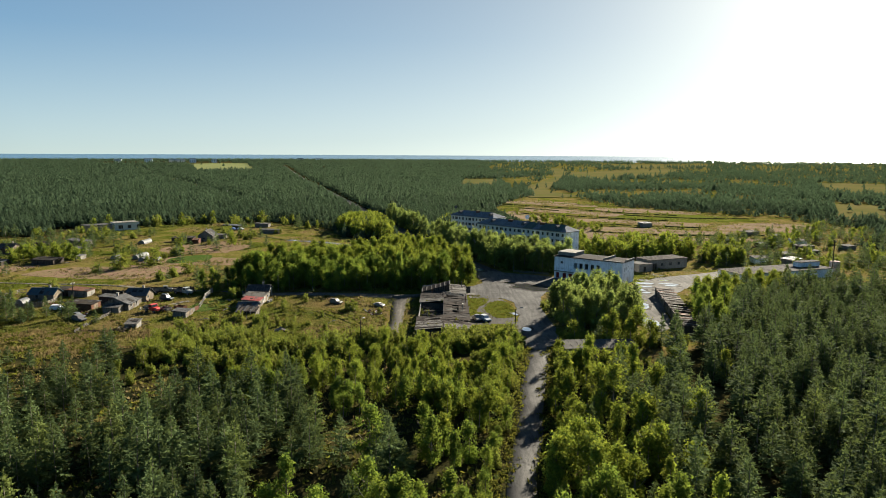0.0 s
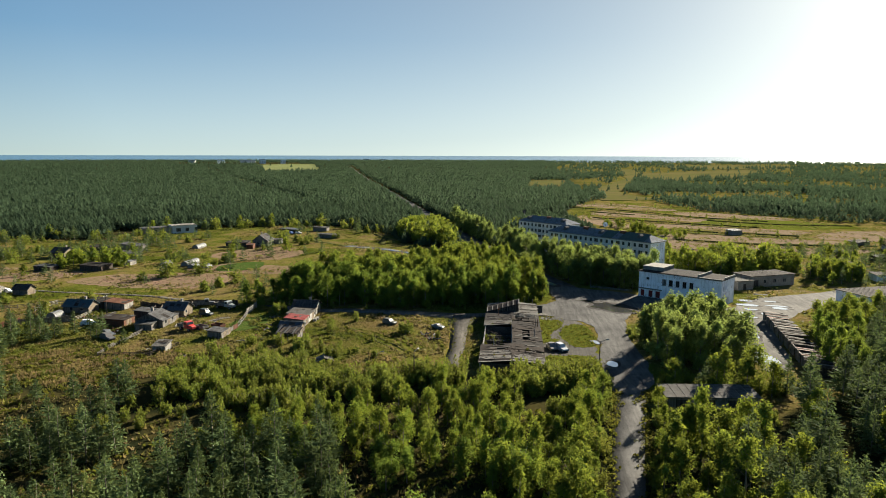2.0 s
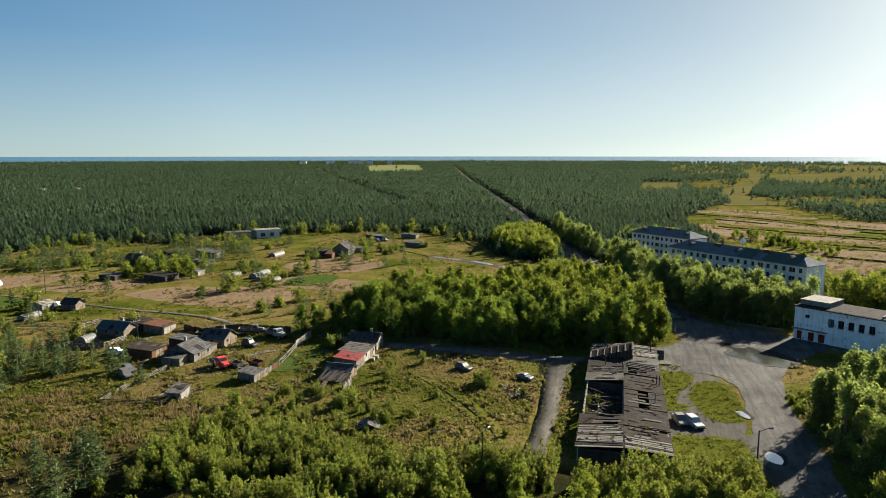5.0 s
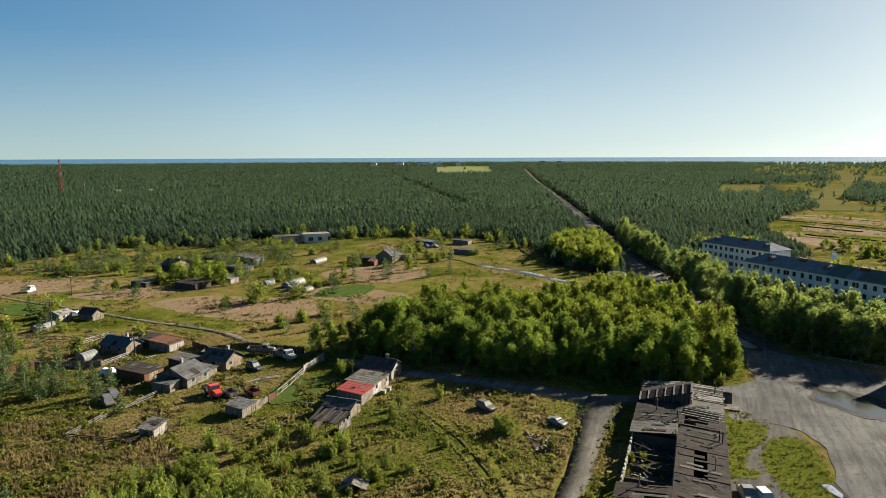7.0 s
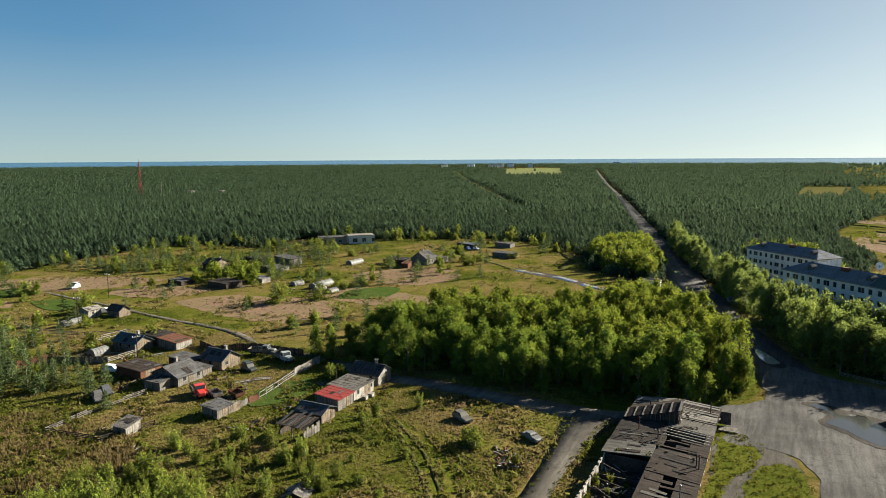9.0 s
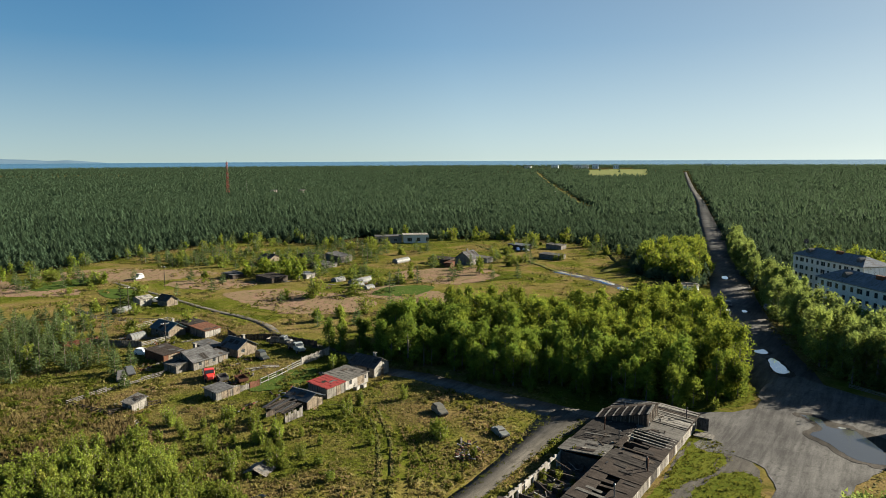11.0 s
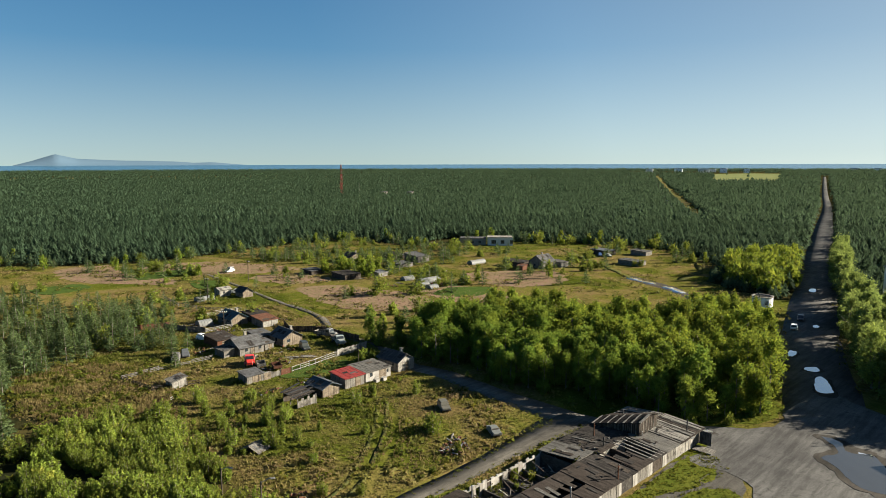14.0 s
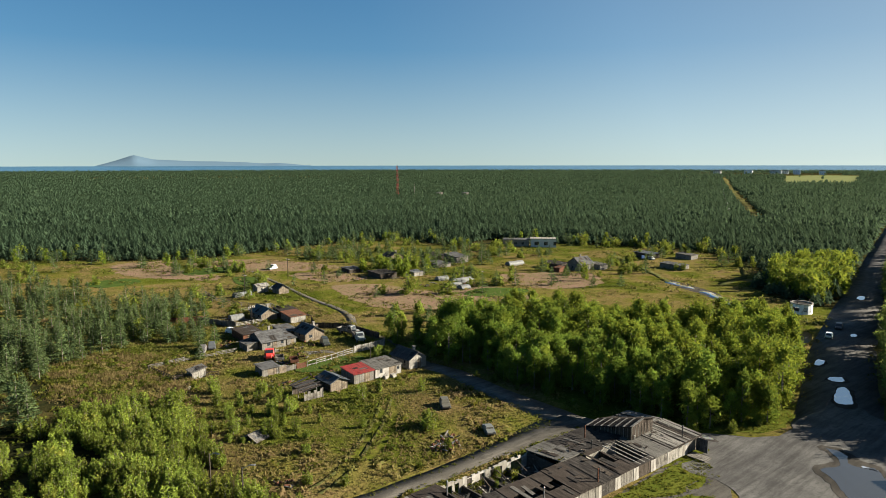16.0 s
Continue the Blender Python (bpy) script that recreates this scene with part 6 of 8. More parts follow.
    # rubbish on the roofs
    for _ in range(190):
        x, y = rng.uniform(0.5, W - 0.5), rng.uniform(0.5, L - 0.5)
        kk = int(y / pitch)
        what = (east if x > mid else west)[kk]
        zr = 0.2 if what in ("weeds", "open") else hr - (hr - hw) * abs(x - mid) / mid + 0.12
        if what in ("hole", "half", "frame"):
            continue
        a = rng.uniform(0, 6.28)
        le = rng.uniform(0.2, 0.9)
        bm = plank(bmesh.new(), (x, y, zr), (x + le * math.cos(a), y + le * math.sin(a), zr + rng.uniform(0.0, 0.15)), rng.uniform(0.1, 0.4), 0.06)
        part("debris", bm, (BOARD_DARK, FELT, BOARD_DARK, FELT_BROWN, BOARD, FELT, BLACK_SHEET)[int(rng.integers(7))], t)
    part("gate", boxes((W + 0.02, W + 1.9, L - 1.2, L - 1.1, 0.0, 2.1), (W + 0.1, W + 1.8, L - 1.26, L - 1.204, 0.5, 0.62)), SLATE, t, "gate standing open")
    part("ramp", boxes(*[(W + 0.3, W + 3.2, L - 4.2 + 0.5 * j, L - 3.78 + 0.5 * j, 0.0, 0.14) for j in range(4)]), BOARD, t, "plank ramp before the gate")
    return t


garage_row()


# ---- village houses ----
def gable_house(name, x0, x1, y0, y1, h, ridge, along, wall_mat, roof_mat, label, gable_mat=None, wins=(), doors=(), over=0.35, cat="house", group="", chimney=True, rz=0.0, ribs=True):
    """A gabled house. wins and doors: (side, place along the side, sill, width, height); sides are n, s, e, w."""
    cx, cy = (x0 + x1) / 2, (y0 + y1) / 2
    t = thing(name, cx, cy, rz, label, cat, group)
    wins = [(s, p, min(z, h - hh - 0.2), w, hh) for s, p, z, w, hh in wins]
    doors = [(s, p, z, w, min(hh, h - 0.2)) for s, p, z, w, hh in doors]
    a, b = (x1 - x0) / 2, (y1 - y0) / 2
    cuts = {s: [(p, p + w, z, z + hh) for s2, p, z, w, hh in (*wins, *doors) if s2 == s] for s in "nsew"}
    th = 0.16
    part("wall", wall_run(2 * a, h, th, cuts["s"]), wall_mat, t).matrix_basis = pose(-a, -b, 0)
    part("wall", wall_run(2 * a, h, th, cuts["n"]), wall_mat, t).matrix_basis = pose(a, b, 0, 0, 0, 180)
    part("wall", wall_run(2 * (b - th), h, th, cuts["e"]), gable_mat or wall_mat, t).matrix_basis = pose(a, -b + th, 0, 0, 0, 90)
    part("wall", wall_run(2 * (b - th), h, th, cuts["w"]), wall_mat, t).matrix_basis = pose(-a, b - th, 0, 0, 0, -90)
    spots = {"s": (-a, -b, 0), "n": (a, b, 180), "e": (a, -b + th, 90), "w": (-a, b - th, -90)}
    for s, p, z, w, hh in wins:
        ox, oy, r_ = spots[s]
        c, sn = math.cos(radians(r_)), math.sin(radians(r_))
        window(t, ox + c * p - sn * 0.06, oy + sn * p + c * 0.06, z, w, hh, r_)
    for s, p, z, w, hh in doors:
        ox, oy, r_ = spots[s]
        d = part("door", boxes((p + 0.02, p + w - 0.02, 0.03, 0.09, z + 0.01, z + hh - 0.02), (p + 0.08, p + w - 0.08, 0.0, 0.03, z + 0.35, z + 0.48), (p + 0.08, p + w - 0.08, 0.0, 0.03, z + hh - 0.5, z + hh - 0.37)), BOARD_TAN, t)
        d.matrix_basis = pose(ox, oy, 0, 0, 0, r_)
        part("handle", boxes((p + w - 0.2, p + w - 0.15, -0.03, 0.03, z + 0.9, z + 1.05)), TIN, d)
    n_, m_2 = (a, b) if along == "x" else (b, a)
    o = over

    def at_(u, v, z):
        return (u, v, z) if along == "x" else (-v, u, z)

    rise = ridge - h
    for s in (-1, 1):
        part("gable", solid([at_(s * n_, -m_2, h), at_(s * n_, m_2, h), at_(s * n_, 0, ridge), at_(s * (n_ - 0.12), -m_2, h), at_(s * (n_ - 0.12), m_2, h), at_(s * (n_ - 0.12), 0, ridge)],
                            [(0, 1, 2), (5, 4, 3), (0, 2, 5, 3), (1, 4, 5, 2), (0, 3, 4, 1)]), gable_mat or wall_mat, t)
        k = o * rise / m_2
        q = [at_(-n_ - o, s * (m_2 + o), h - k + 0.12), at_(n_ + o, s * (m_2 + o), h - k + 0.12), at_(n_ + o, 0, ridge + 0.12), at_(-n_ - o, 0, ridge + 0.12)]
        slope = part("roof_slope", solid(q, [(0, 1, 2, 3)], 0.1), roof_mat, t)
        rp = np.random.default_rng(int(abs(x0 * 13 + y0 * 7)) + s)
        for _ in range(4):
            u0, w_, f0 = rp.uniform(-n_ - o, n_ + o - 1.2), rp.uniform(0.7, 1.6), rp.uniform(0.02, 0.6)
            f1 = min(0.98, f0 + rp.uniform(0.25, 0.55))
            lo_, up_ = h - k + 0.14, ridge + 0.14
            cs_ = [at_(u, s * (m_2 + o) * (1 - f), lo_ + (up_ - lo_) * f + rp.uniform(0.0, 0.05)) for u, f in ((u0, f0), (u0 + w_, f0), (u0 + w_, f1), (u0, f1))]
            part("patch_sheet", solid(cs_, [(0, 1, 2, 3)], 0.015), (roof_mat, SLATE, FELT, roof_mat, BOARD_DARK, FELT)[int(rp.integers(6))], slope)
        if ribs:
            bm = bmesh.new()
            for u in np.arange(-n_ - o + 0.3, n_ + o, 1.1):
                plank(bm, at_(u, s * (m_2 + o), h - k + 0.125), at_(u, 0, ridge + 0.125), 0.035, 0.03)
            part("seam", bm, roof_mat, slope)
    bm = bmesh.new()
    plank(bm, at_(-n_ - o - 0.02, 0, ridge + 0.16), at_(n_ + o + 0.02, 0, ridge + 0.16), 0.22, 0.06)
    part("ridge_cap", bm, roof_mat, t)
    if chimney:
        c = at_(n_ * 0.3, m_2 * 0.3, 0)
        part("chimney", boxes((c[0] - 0.25, c[0] + 0.25, c[1] - 0.25, c[1] + 0.25, h, ridge + 0.7), (c[0] - 0.32, c[0] + 0.32, c[1] - 0.32, c[1] + 0.32, ridge + 0.7, ridge + 0.8)), CONCRETE, t)
    return t


def lean_to(name, x0, x1, y0, y1, lo, hi, down, wall_mat, roof_mat, label, front=None, cat="shed", doors=(), wins=(), group="", over=0.25, rz=0.0):
    """A shed with a single-pitch roof that falls towards one side (e or s)."""
    cx, cy = (x0 + x1) / 2, (y0 + y1) / 2
    t = thing(name, cx, cy, rz, label, cat, group)
    wins = [(s, p, min(z, lo - hh - 0.2), w, hh) for s, p, z, w, hh in wins]
    doors = [(s, p, z, w, min(hh, lo - 0.2)) for s, p, z, w, hh in doors]
    a, b, th = (x1 - x0) / 2, (y1 - y0) / 2, 0.12
    cuts = {s: [(p, p + w, z, z + hh) for s2, p, z, w, hh in (*wins, *doors) if s2 == s] for s in "es"}
    part("wall", wall_run(2 * a, lo, th, cuts["s"]), wall_mat, t).matrix_basis = pose(-a, -b, 0)
    part("wall", boxes((-a, a, b - th, b, 0, lo)), wall_mat, t)
    part("wall", wall_run(2 * (b - th), lo, th, cuts["e"]), front or wall_mat, t).matrix_basis = pose(a, -b + th, 0, 0, 0, 90)
    part("wall", boxes((-a, -a + th, -b + th, b - th, 0, lo)), wall_mat, t)
    zf = (lambda x, y: lo + (hi - lo) * (a - x) / (2 * a)) if down == "e" else (lambda x, y: lo + (hi - lo) * (y + b) / (2 * b))
    cs = [(-a, -b), (a, -b), (a, b), (-a, b)]
    part("upper_wall", solid([(x, y, lo) for x, y in cs] + [(x, y, zf(x, y) + 0.005) for x, y in cs], [(0, 1, 5, 4), (1, 2, 6, 5), (2, 3, 7, 6), (3, 0, 4, 7)] if hi > lo else [(0, 1, 2, 3)]), wall_mat, t)
    o = over
    cr = [(-a - o, -b - o), (a + o, -b - o), (a + o, b + o), (-a - o, b + o)]
    roof = part("roof", solid([(x, y, zf(x, y) + 0.12) for x, y in cr], [(0, 1, 2, 3)], 0.1), roof_mat, t)
    rp = np.random.default_rng(int(abs(x0 * 13 + y0 * 7)))
    for _ in range(4):
        qx, qy, wx, wy = rp.uniform(-a, a - 0.8), rp.uniform(-b, b - 0.8), rp.uniform(0.6, 1.7), rp.uniform(0.6, 1.7)
        cs_ = [(min(x, a), min(y, b)) for x, y in ((qx, qy), (qx + wx, qy), (qx + wx, qy + wy), (qx, qy + wy))]
        part("patch_sheet", solid([(x, y, zf(x, y) + 0.14 + rp.uniform(0, 0.05)) for x, y in cs_], [(0, 1, 2, 3)], 0.015), (roof_mat, SLATE, FELT, BOARD_DARK, roof_mat)[int(rp.integers(5))], roof)
    bm = bmesh.new()
    if down == "e":
        for y in np.arange(-b - o + 0.2, b + o, 1.1):
            plank(bm, (-a - o, y, zf(-a - o, y) + 0.14), (a + o, y, zf(a + o, y) + 0.125), 0.04, 0.03)
    else:
        for x in np.arange(-a - o + 0.2, a + o, 1.1):
            plank(bm, (x, -b - o, zf(x, -b - o) + 0.14), (x, b + o, zf(x, b + o) + 0.125), 0.04, 0.03)
    part("seam", bm, roof_mat, roof)
    spots = {"s": (-a, -b, 0), "e": (a, -b + th, 90)}
    for s, p, z, w, hh in wins:
        ox, oy, r_ = spots[s]
        c, sn = math.cos(radians(r_)), math.sin(radians(r_))
        window(t, ox + c * p - sn * 0.05, oy + sn * p + c * 0.05, z, w, hh, r_)
    for s, p, z, w, hh in doors:
        ox, oy, r_ = spots[s]
        d = part("door", boxes((p + 0.02, p + w - 0.02, 0.02, 0.07, z, z + hh - 0.02), (p + 0.08, p + w - 0.08, -0.01, 0.02, z + 0.35, z + 0.46), (p + 0.08, p + w - 0.08, -0.01, 0.02, z + hh - 0.5, z + hh - 0.4)), BOARD_TAN, t)
        d.matrix_basis = pose(ox, oy, 0, 0, 0, r_)
    return t


gable_house("cottage", -58.4, -52.0, 196.8, 201.4, 2.1, 3.4, "x", BOARD, BLACK_SHEET, "small grey cottage with a black sheet roof", BOARD_PALE, [("s", 4.4, 1.0, 0.8, 0.9)], [("e", 1.9, 0, 1.0, 1.8)])
lean_to("cottage", -57.0, -51.4, 187.9, 194.3, 2.0, 2.3, "e", WHITEWASH, FELT_GREY, "low whitewashed cottage with flat felt roof", WHITEWASH, "house", [("e", 3.2, 0, 1.9, 1.9)], [("e", 0.9, 0.9, 0.8, 0.9), ("e", 5.2, 0.9, 0.6, 0.8)])
lean_to("shed", -55.8, -51.1, 182.7, 187.3, 2.0, 2.4, "e", BOARD, RED, "grey plank shed with a bright red roof", BOARD, "shed", [("e", 2.2, 0, 1.4, 1.9)])
gable_house("shed", -55.2, -50.1, 176.8, 180.6, 1.7, 2.5, "x", BOARD_DARK, BLUE_SHEET, "brown shed with a blue-grey corrugated roof", BOARD_TAN, [], [("e", 0.8, 0, 1.9, 1.7)], cat="shed", chimney=False)
gable_house("cottage", -92.0, -86.1, 191.0, 196.2, 2.0, 3.5, "x", BOARD_TAN, BLUE_SHEET, "wooden cottage with a blue-grey sheet roof", BOARD_TAN, [("e", 0.8, 0.9, 1.0, 0.8), ("s", 2.2, 0.9, 1.0, 0.8)], [("e", 3.0, 0, 1.7, 1.75)])
gable_house("old_house", -93.2, -86.0, 179.8, 185.8, 1.9, 3.5, "y", BOARD, SLATE, "old grey house with a patched slate roof", BOARD, [("e", 1.0, 0.8, 0.9, 0.9), ("e", 4.4, 0.8, 0.9, 0.9)], [("e", 2.6, 0, 0.9, 1.8)])
lean_to("porch", -90.5, -86.4, 186.3, 188.6, 1.6, 1.9, "e", BOARD, SLATE, "grey plank porch beside the old house", None, "shed", [("e", 0.8, 0, 0.9, 1.75)])
lean_to("shed", -91.5, -87.2, 176.6, 179.3, 1.6, 1.9, "s", BOARD, FELT_GREY, "grey plank shed leaning on the old house", None, "shed", [("s", 1.0, 0, 1.2, 1.7)])
lean_to("shed", -103.0, -96.0, 179.5, 184.5, 1.8, 2.1, "e", RUST, FELT_BROWN, "rusty sheet-metal shed with flat brown roof", None, "shed", [("e", 1.0, 0, 2.4, 1.9)])
lean_to("shed", -98.5, -93.0, 188.5, 192.5, 1.7, 2.1, "e", BOARD_DARK, SLATE, "dark shed between the cottages", None, "shed", [("e", 1.5, 0, 1.4, 1.8)])
gable_house("cottage", -121.2, -113.8, 192.4, 197.1, 2.0, 3.4, "x", BOARD, TEAL, "cottage with a dark teal metal roof", BOARD_TAN, [("s", 2.0, 0.9, 0.9, 0.9), ("s", 5.0, 0.9, 0.9, 0.9)], [("e", 0.6, 0, 2.6, 1.8)])
lean_to("shed", -112.5, -106.7, 197.6, 202.2, 1.8, 2.3, "e", BOARD, RUST, "pale plank shed with a rusty roof", BOARD_PALE, "shed", [])
lean_to("shed", -119.5, -113.6, 198.6, 203.4, 2.0, 2.3, "e", BOARD_DARK, FELT, "dark lean-to behind the teal cottage", None, "shed", [("e", 1.0, 0, 1.6, 1.8)])
lean_to("hen_house", -77.6, -74.7, 159.6, 162.4, 1.3, 1.9, "s", BOARD_PALE, BOARD, "small pale plank hut in rough grass", None, "shed", [("s", 0.8, 0, 0.8, 1.2)])
lean_to("shed", -70.4, -67.0, 171.0, 174.6, 1.6, 1.9, "e", BOARD, SLATE, "grey shed with a dark sheet roof", BOARD, "shed", [("e", 1.0, 0, 2.0, 1.5), ("e", 3.6, 0, 1.6, 1.5)])
gable_house("shed", -40.0, -37.0, 155.4, 157.6, 0.3, 0.95, "y", BOARD_DARK, BOARD, "low collapsed plank shelter in the grass", None, [], [], cat="shed", chimney=False, rz=20)
gable_house("cabin", -158.6, -155.0, 210.0, 214.0, 2.3, 2.8, "y", BOARD_PALE, BOARD_PALE, "small grey cabin by the dirt track", None, [("e", 1.0, 0.9, 0.8, 0.8)], [("s", 1.0, 0, 0.9, 1.8)], chimney=False)
gable_house("cabin", -153.2, -148.3, 214.6, 218.2, 1.8, 3.0, "x", BOARD, BLACK_SHEET, "little cabin with a black roof", BOARD_TAN, [], [("e", 1.0, 0, 1.0, 1.7)], chimney=False)
gable_house("cabin", -193.0, -186.6, 287.0, 295.0, 2.4, 4.2, "x", BOARD_DARK, BLACK_SHEET, "dark cabin at the forest edge", BOARD_TAN, [("e", 1.2, 0.9, 0.9, 0.9)], [("e", 4, 0, 1.2, 1.9)])
gable_house("old_house", -122.0, -114.6, 331.8, 340.0, 2.8, 5.4, "y", BOARD, SLATE, "weathered grey house with steep slate roof", BOARD, [("e", 1.2, 0.9, 1.0, 1.0), ("e", 4.0, 0.9, 1.0, 1.0), ("s", 2.5, 0.9, 1.0, 1.0)], [])
lean_to("shed", -118.0, -112.0, 341.0, 346.0, 2.0, 2.4, "e", BOARD_PALE, FELT_GREY, "pale shed beside the weathered house", None, "shed")
lean_to("shed", -134.0, -124.0, 329.0, 334.5, 2.0, 2.4, "s", BOARD_DARK, FELT, "dark plank shed in the meadow", None, "shed")
lean_to("shed", -121.5, -118.5, 323.0, 326.0, 1.8, 2.2, "s", RUST, RUST, "small rust-red hut in the meadow", None, "shed")
lean_to("shed", -177.5, -171.0, 256.5, 262.5, 1.6, 1.9, "e", BOARD_DARK, SLATE, "low dark shed among bushes", None, "shed")
lean_to("shed", -160.5, -152.0, 258.5, 266.0, 1.8, 2.2, "e", BOARD_DARK, FELT, "low dark shed with flat roof", None, "shed")
lean_to("shed", -153.0, -148.5, 272.0, 276.5, 1.6, 1.9, "e", BOARD_PALE, TIN, "pale tin-roofed hut in the meadow", None, "shed")
lean_to("shed", -175.0, -166.0, 309.0, 316.0, 2.6, 3.6, "e", BOARD, SLATE, "grey slanting shed by the forest", None, "shed")
lean_to("shed", -168.0, -160.0, 293.0, 300.5, 1.5, 1.8, "e", BOARD, SLATE, "low grey shed in dry grass", None, "shed")
lean_to("shed", -190.0, -180.0, 308.0, 315.0, 1.8, 2.3, "e", BOARD_DARK, FELT, "dark shed under the trees", None, "shed")
lean_to("shed", -100.0, -90.0, 366.0, 372.0, 1.8, 2.1, "e", BOARD, SLATE, "low shed in the far meadow", None, "shed")
lean_to("shed", -128.0, -118.0, 388.0, 395.0, 2.0, 2.4, "e", BOARD_DARK, BLUE_SHEET, "blue-roofed shed at the forest edge", None, "shed")
lean_to("shed", -112.0, -104.0, 398.0, 404.0, 2.0, 2.4, "e", BOARD, FELT_GREY, "grey shed at the forest edge", None, "shed")
flat_building("block_ruin", -199.0, 371.0, 42.0, 14.0, 8.0, 3.6, CONCRETE, SLATE, "roofless grey block building among trees", [(2, 3.5, 1, 2.4), (6, 7.5, 1, 2.4), (10, 11.5, 1, 2.4)], cat="building")
flat_building("block_ruin", -186.5, 379.5, 42.0, 13.0, 8.0, 4.4, SILICATE, CONCRETE, "pale block building with flat concrete roof", [(2, 4.5, 1, 3), (7, 9, 1, 3), (12, 13.5, 1, 3)], cat="building")
# low sheds east of the station
for i, (x, y, a, b, h) in enumerate([(117, 277, 9, 5, 2.4), (127, 287, 7, 5, 2.2), (150, 309, 9, 5, 2.0), (126, 262, 8, 6, 2.6), (137, 260, 10, 5, 2.3), (143, 277, 8, 5, 2.0), (163, 300, 10, 5, 2.2), (171, 341, 8, 5, 2.2),
                                     (164, 356, 12, 6, 2.4), (121, 399, 8, 6, 3.0), (158, 285, 7, 5, 2.0), (172, 322, 8, 6, 2.0), (139, 325, 9, 5, 2.0), (183, 300, 7, 5, 2.1)]):
    lean_to("shed", x - a * 0.42, x + a * 0.42, y - b * 0.42, y + b * 0.42, h * 0.8, h * 0.8 + 0.3, "s", (BOARD, CONCRETE, BOARD_DARK, PLASTER)[i % 4], (FELT_GREY, FELT_BROWN, SLATE, FELT_BROWN, BLUE_SHEET)[i % 5],
            ("low grey allotment shed with flat roof", "tin-roofed concrete store in scrub", "dark plank store with slate roof", "pale plastered store with brown roof")[i % 4], None, "shed", group="allotment sheds", rz=(i * 37) % 50 - 10)


def hoop_house(x0, x1, y0, y1, h, label):
    """A greenhouse of bent hoops under film, its length along y."""
    cx, cy = (x0 + x1) / 2, (y0 + y1) / 2
    t = thing("greenhouse", cx, cy, 0, label, "greenhouse", "greenhouses")
    a, b = (x1 - x0) / 2, (y1 - y0) / 2
    n = 10
    prof = [(a * math.cos(math.pi * k / n), 0.3 + (h - 0.3) * math.sin(math.pi * k / n)) for k in range(n + 1)]
    pts_ = [(x, y, z) for y in (-b, b) for x, z in prof]
    part("film", solid(pts_, [(k, k + 1, n + 2 + k, n + 1 + k) for k in range(n)] + [tuple(range(n + 1)), tuple(range(2 * n + 1, n, -1))]), FILM, t)
    for y in np.linspace(-b, b, 6):
        bm = bmesh.new()
        for (xa, za), (xb, zb) in zip(prof[:-1], prof[1:]):
            beam(bm, (xa * 1.01, y, za + 0.02), (xb * 1.01, y, zb + 0.02), 0.04, 4)
        part("hoop", bm, BOARD, t)
    part("base_board", boxes((-a - 0.06, -a + 0.02, -b, b, 0, 0.35), (a - 0.02, a + 0.06, -b, b, 0, 0.35)), BOARD, t)
    return t


hoop_house(-136.5, -134.0, 272.5, 277.5, 1.6, "white film greenhouse in a garden")
hoop_house(-127.5, -124.6, 271.5, 282.0, 1.9, "long white film greenhouse in a garden")
hoop_house(-117.5, -114.5, 267.0, 271.0, 1.5, "small patched film greenhouse")
hoop_house(-122.5, -120.0, 267.0, 272.0, 1.6, "grey film greenhouse beside the garden")
hoop_house(-146.5, -143.5, 320.0, 329.0, 1.9, "long white greenhouse in the meadow")
hoop_house(-154.0, -151.8, 200.8, 206.8, 1.5, "low pale greenhouse by the cabins")
hoop_house(-121.5, -118.8, 186.0, 189.8, 1.7, "blue-grey film tunnel behind the fence")


# ---- fences ----
def fence(line, h=1.2, kind="rail", mat=None, label="weathered plank rail fence", group="fences"):
    """A fence along a line: posts with rails, or close boards."""
    mat = mat or BOARD
    x0, y0 = line[0]
    z0 = gz(x0, y0)
    t = thing("fence", x0, y0, 0, label, "fence", group)
    rng = np.random.default_rng(int(abs(x0 * 7 + y0)))
    for (ax, ay), (bx, by) in zip(line[:-1], line[1:]):
        L = math.hypot(bx - ax, by - ay)
        n = max(1, round(L / 2.2))
        pt = [((ax + (bx - ax) * k / n) - x0, (ay + (by - ay) * k / n) - y0) for k in range(n + 1)]
        zz_ = [gz(x + x0, y + y0) - z0 for x, y in pt]
        for (x, y), z in zip(pt, zz_):
            part("post", plank(bmesh.new(), (x, y, z - 0.1), (x + rng.normal(0, 0.04), y + rng.normal(0, 0.04), z + h + rng.uniform(0, 0.15)), 0.11, 0.11), mat, t)
        for k in range(n):
            (xa, ya), (xb, yb) = pt[k], pt[k + 1]
            if kind == "rail":
                for f_ in (0.3, 0.62, 0.92):
                    if rng.uniform() < 0.12:
                        continue
                    part("rail", plank(bmesh.new(), (xa, ya, zz_[k] + h * f_ + rng.normal(0, 0.03)), (xb, yb, zz_[k + 1] + h * f_ + rng.normal(0, 0.03)), 0.05, 0.13), mat, t)
            else:
                m = 5
                bm = bmesh.new()
                ang_ = math.atan2(yb - ya, xb - xa)
                for j in range(m):
                    u = (j + 0.5) / m
                    hh = h * rng.uniform(0.9, 1.05)
                    w = L / n / m * 0.94
                    bmesh.ops.create_cube(bm, size=1.0, matrix=Matrix.Translation((xa + (xb - xa) * u, ya + (yb - ya) * u, zz_[k] + hh / 2)) @ Matrix.Rotation(ang_, 4, "Z") @ Matrix.Diagonal((w, 0.05, hh, 1)))
                part("panel", bm, mat, t)
    return t


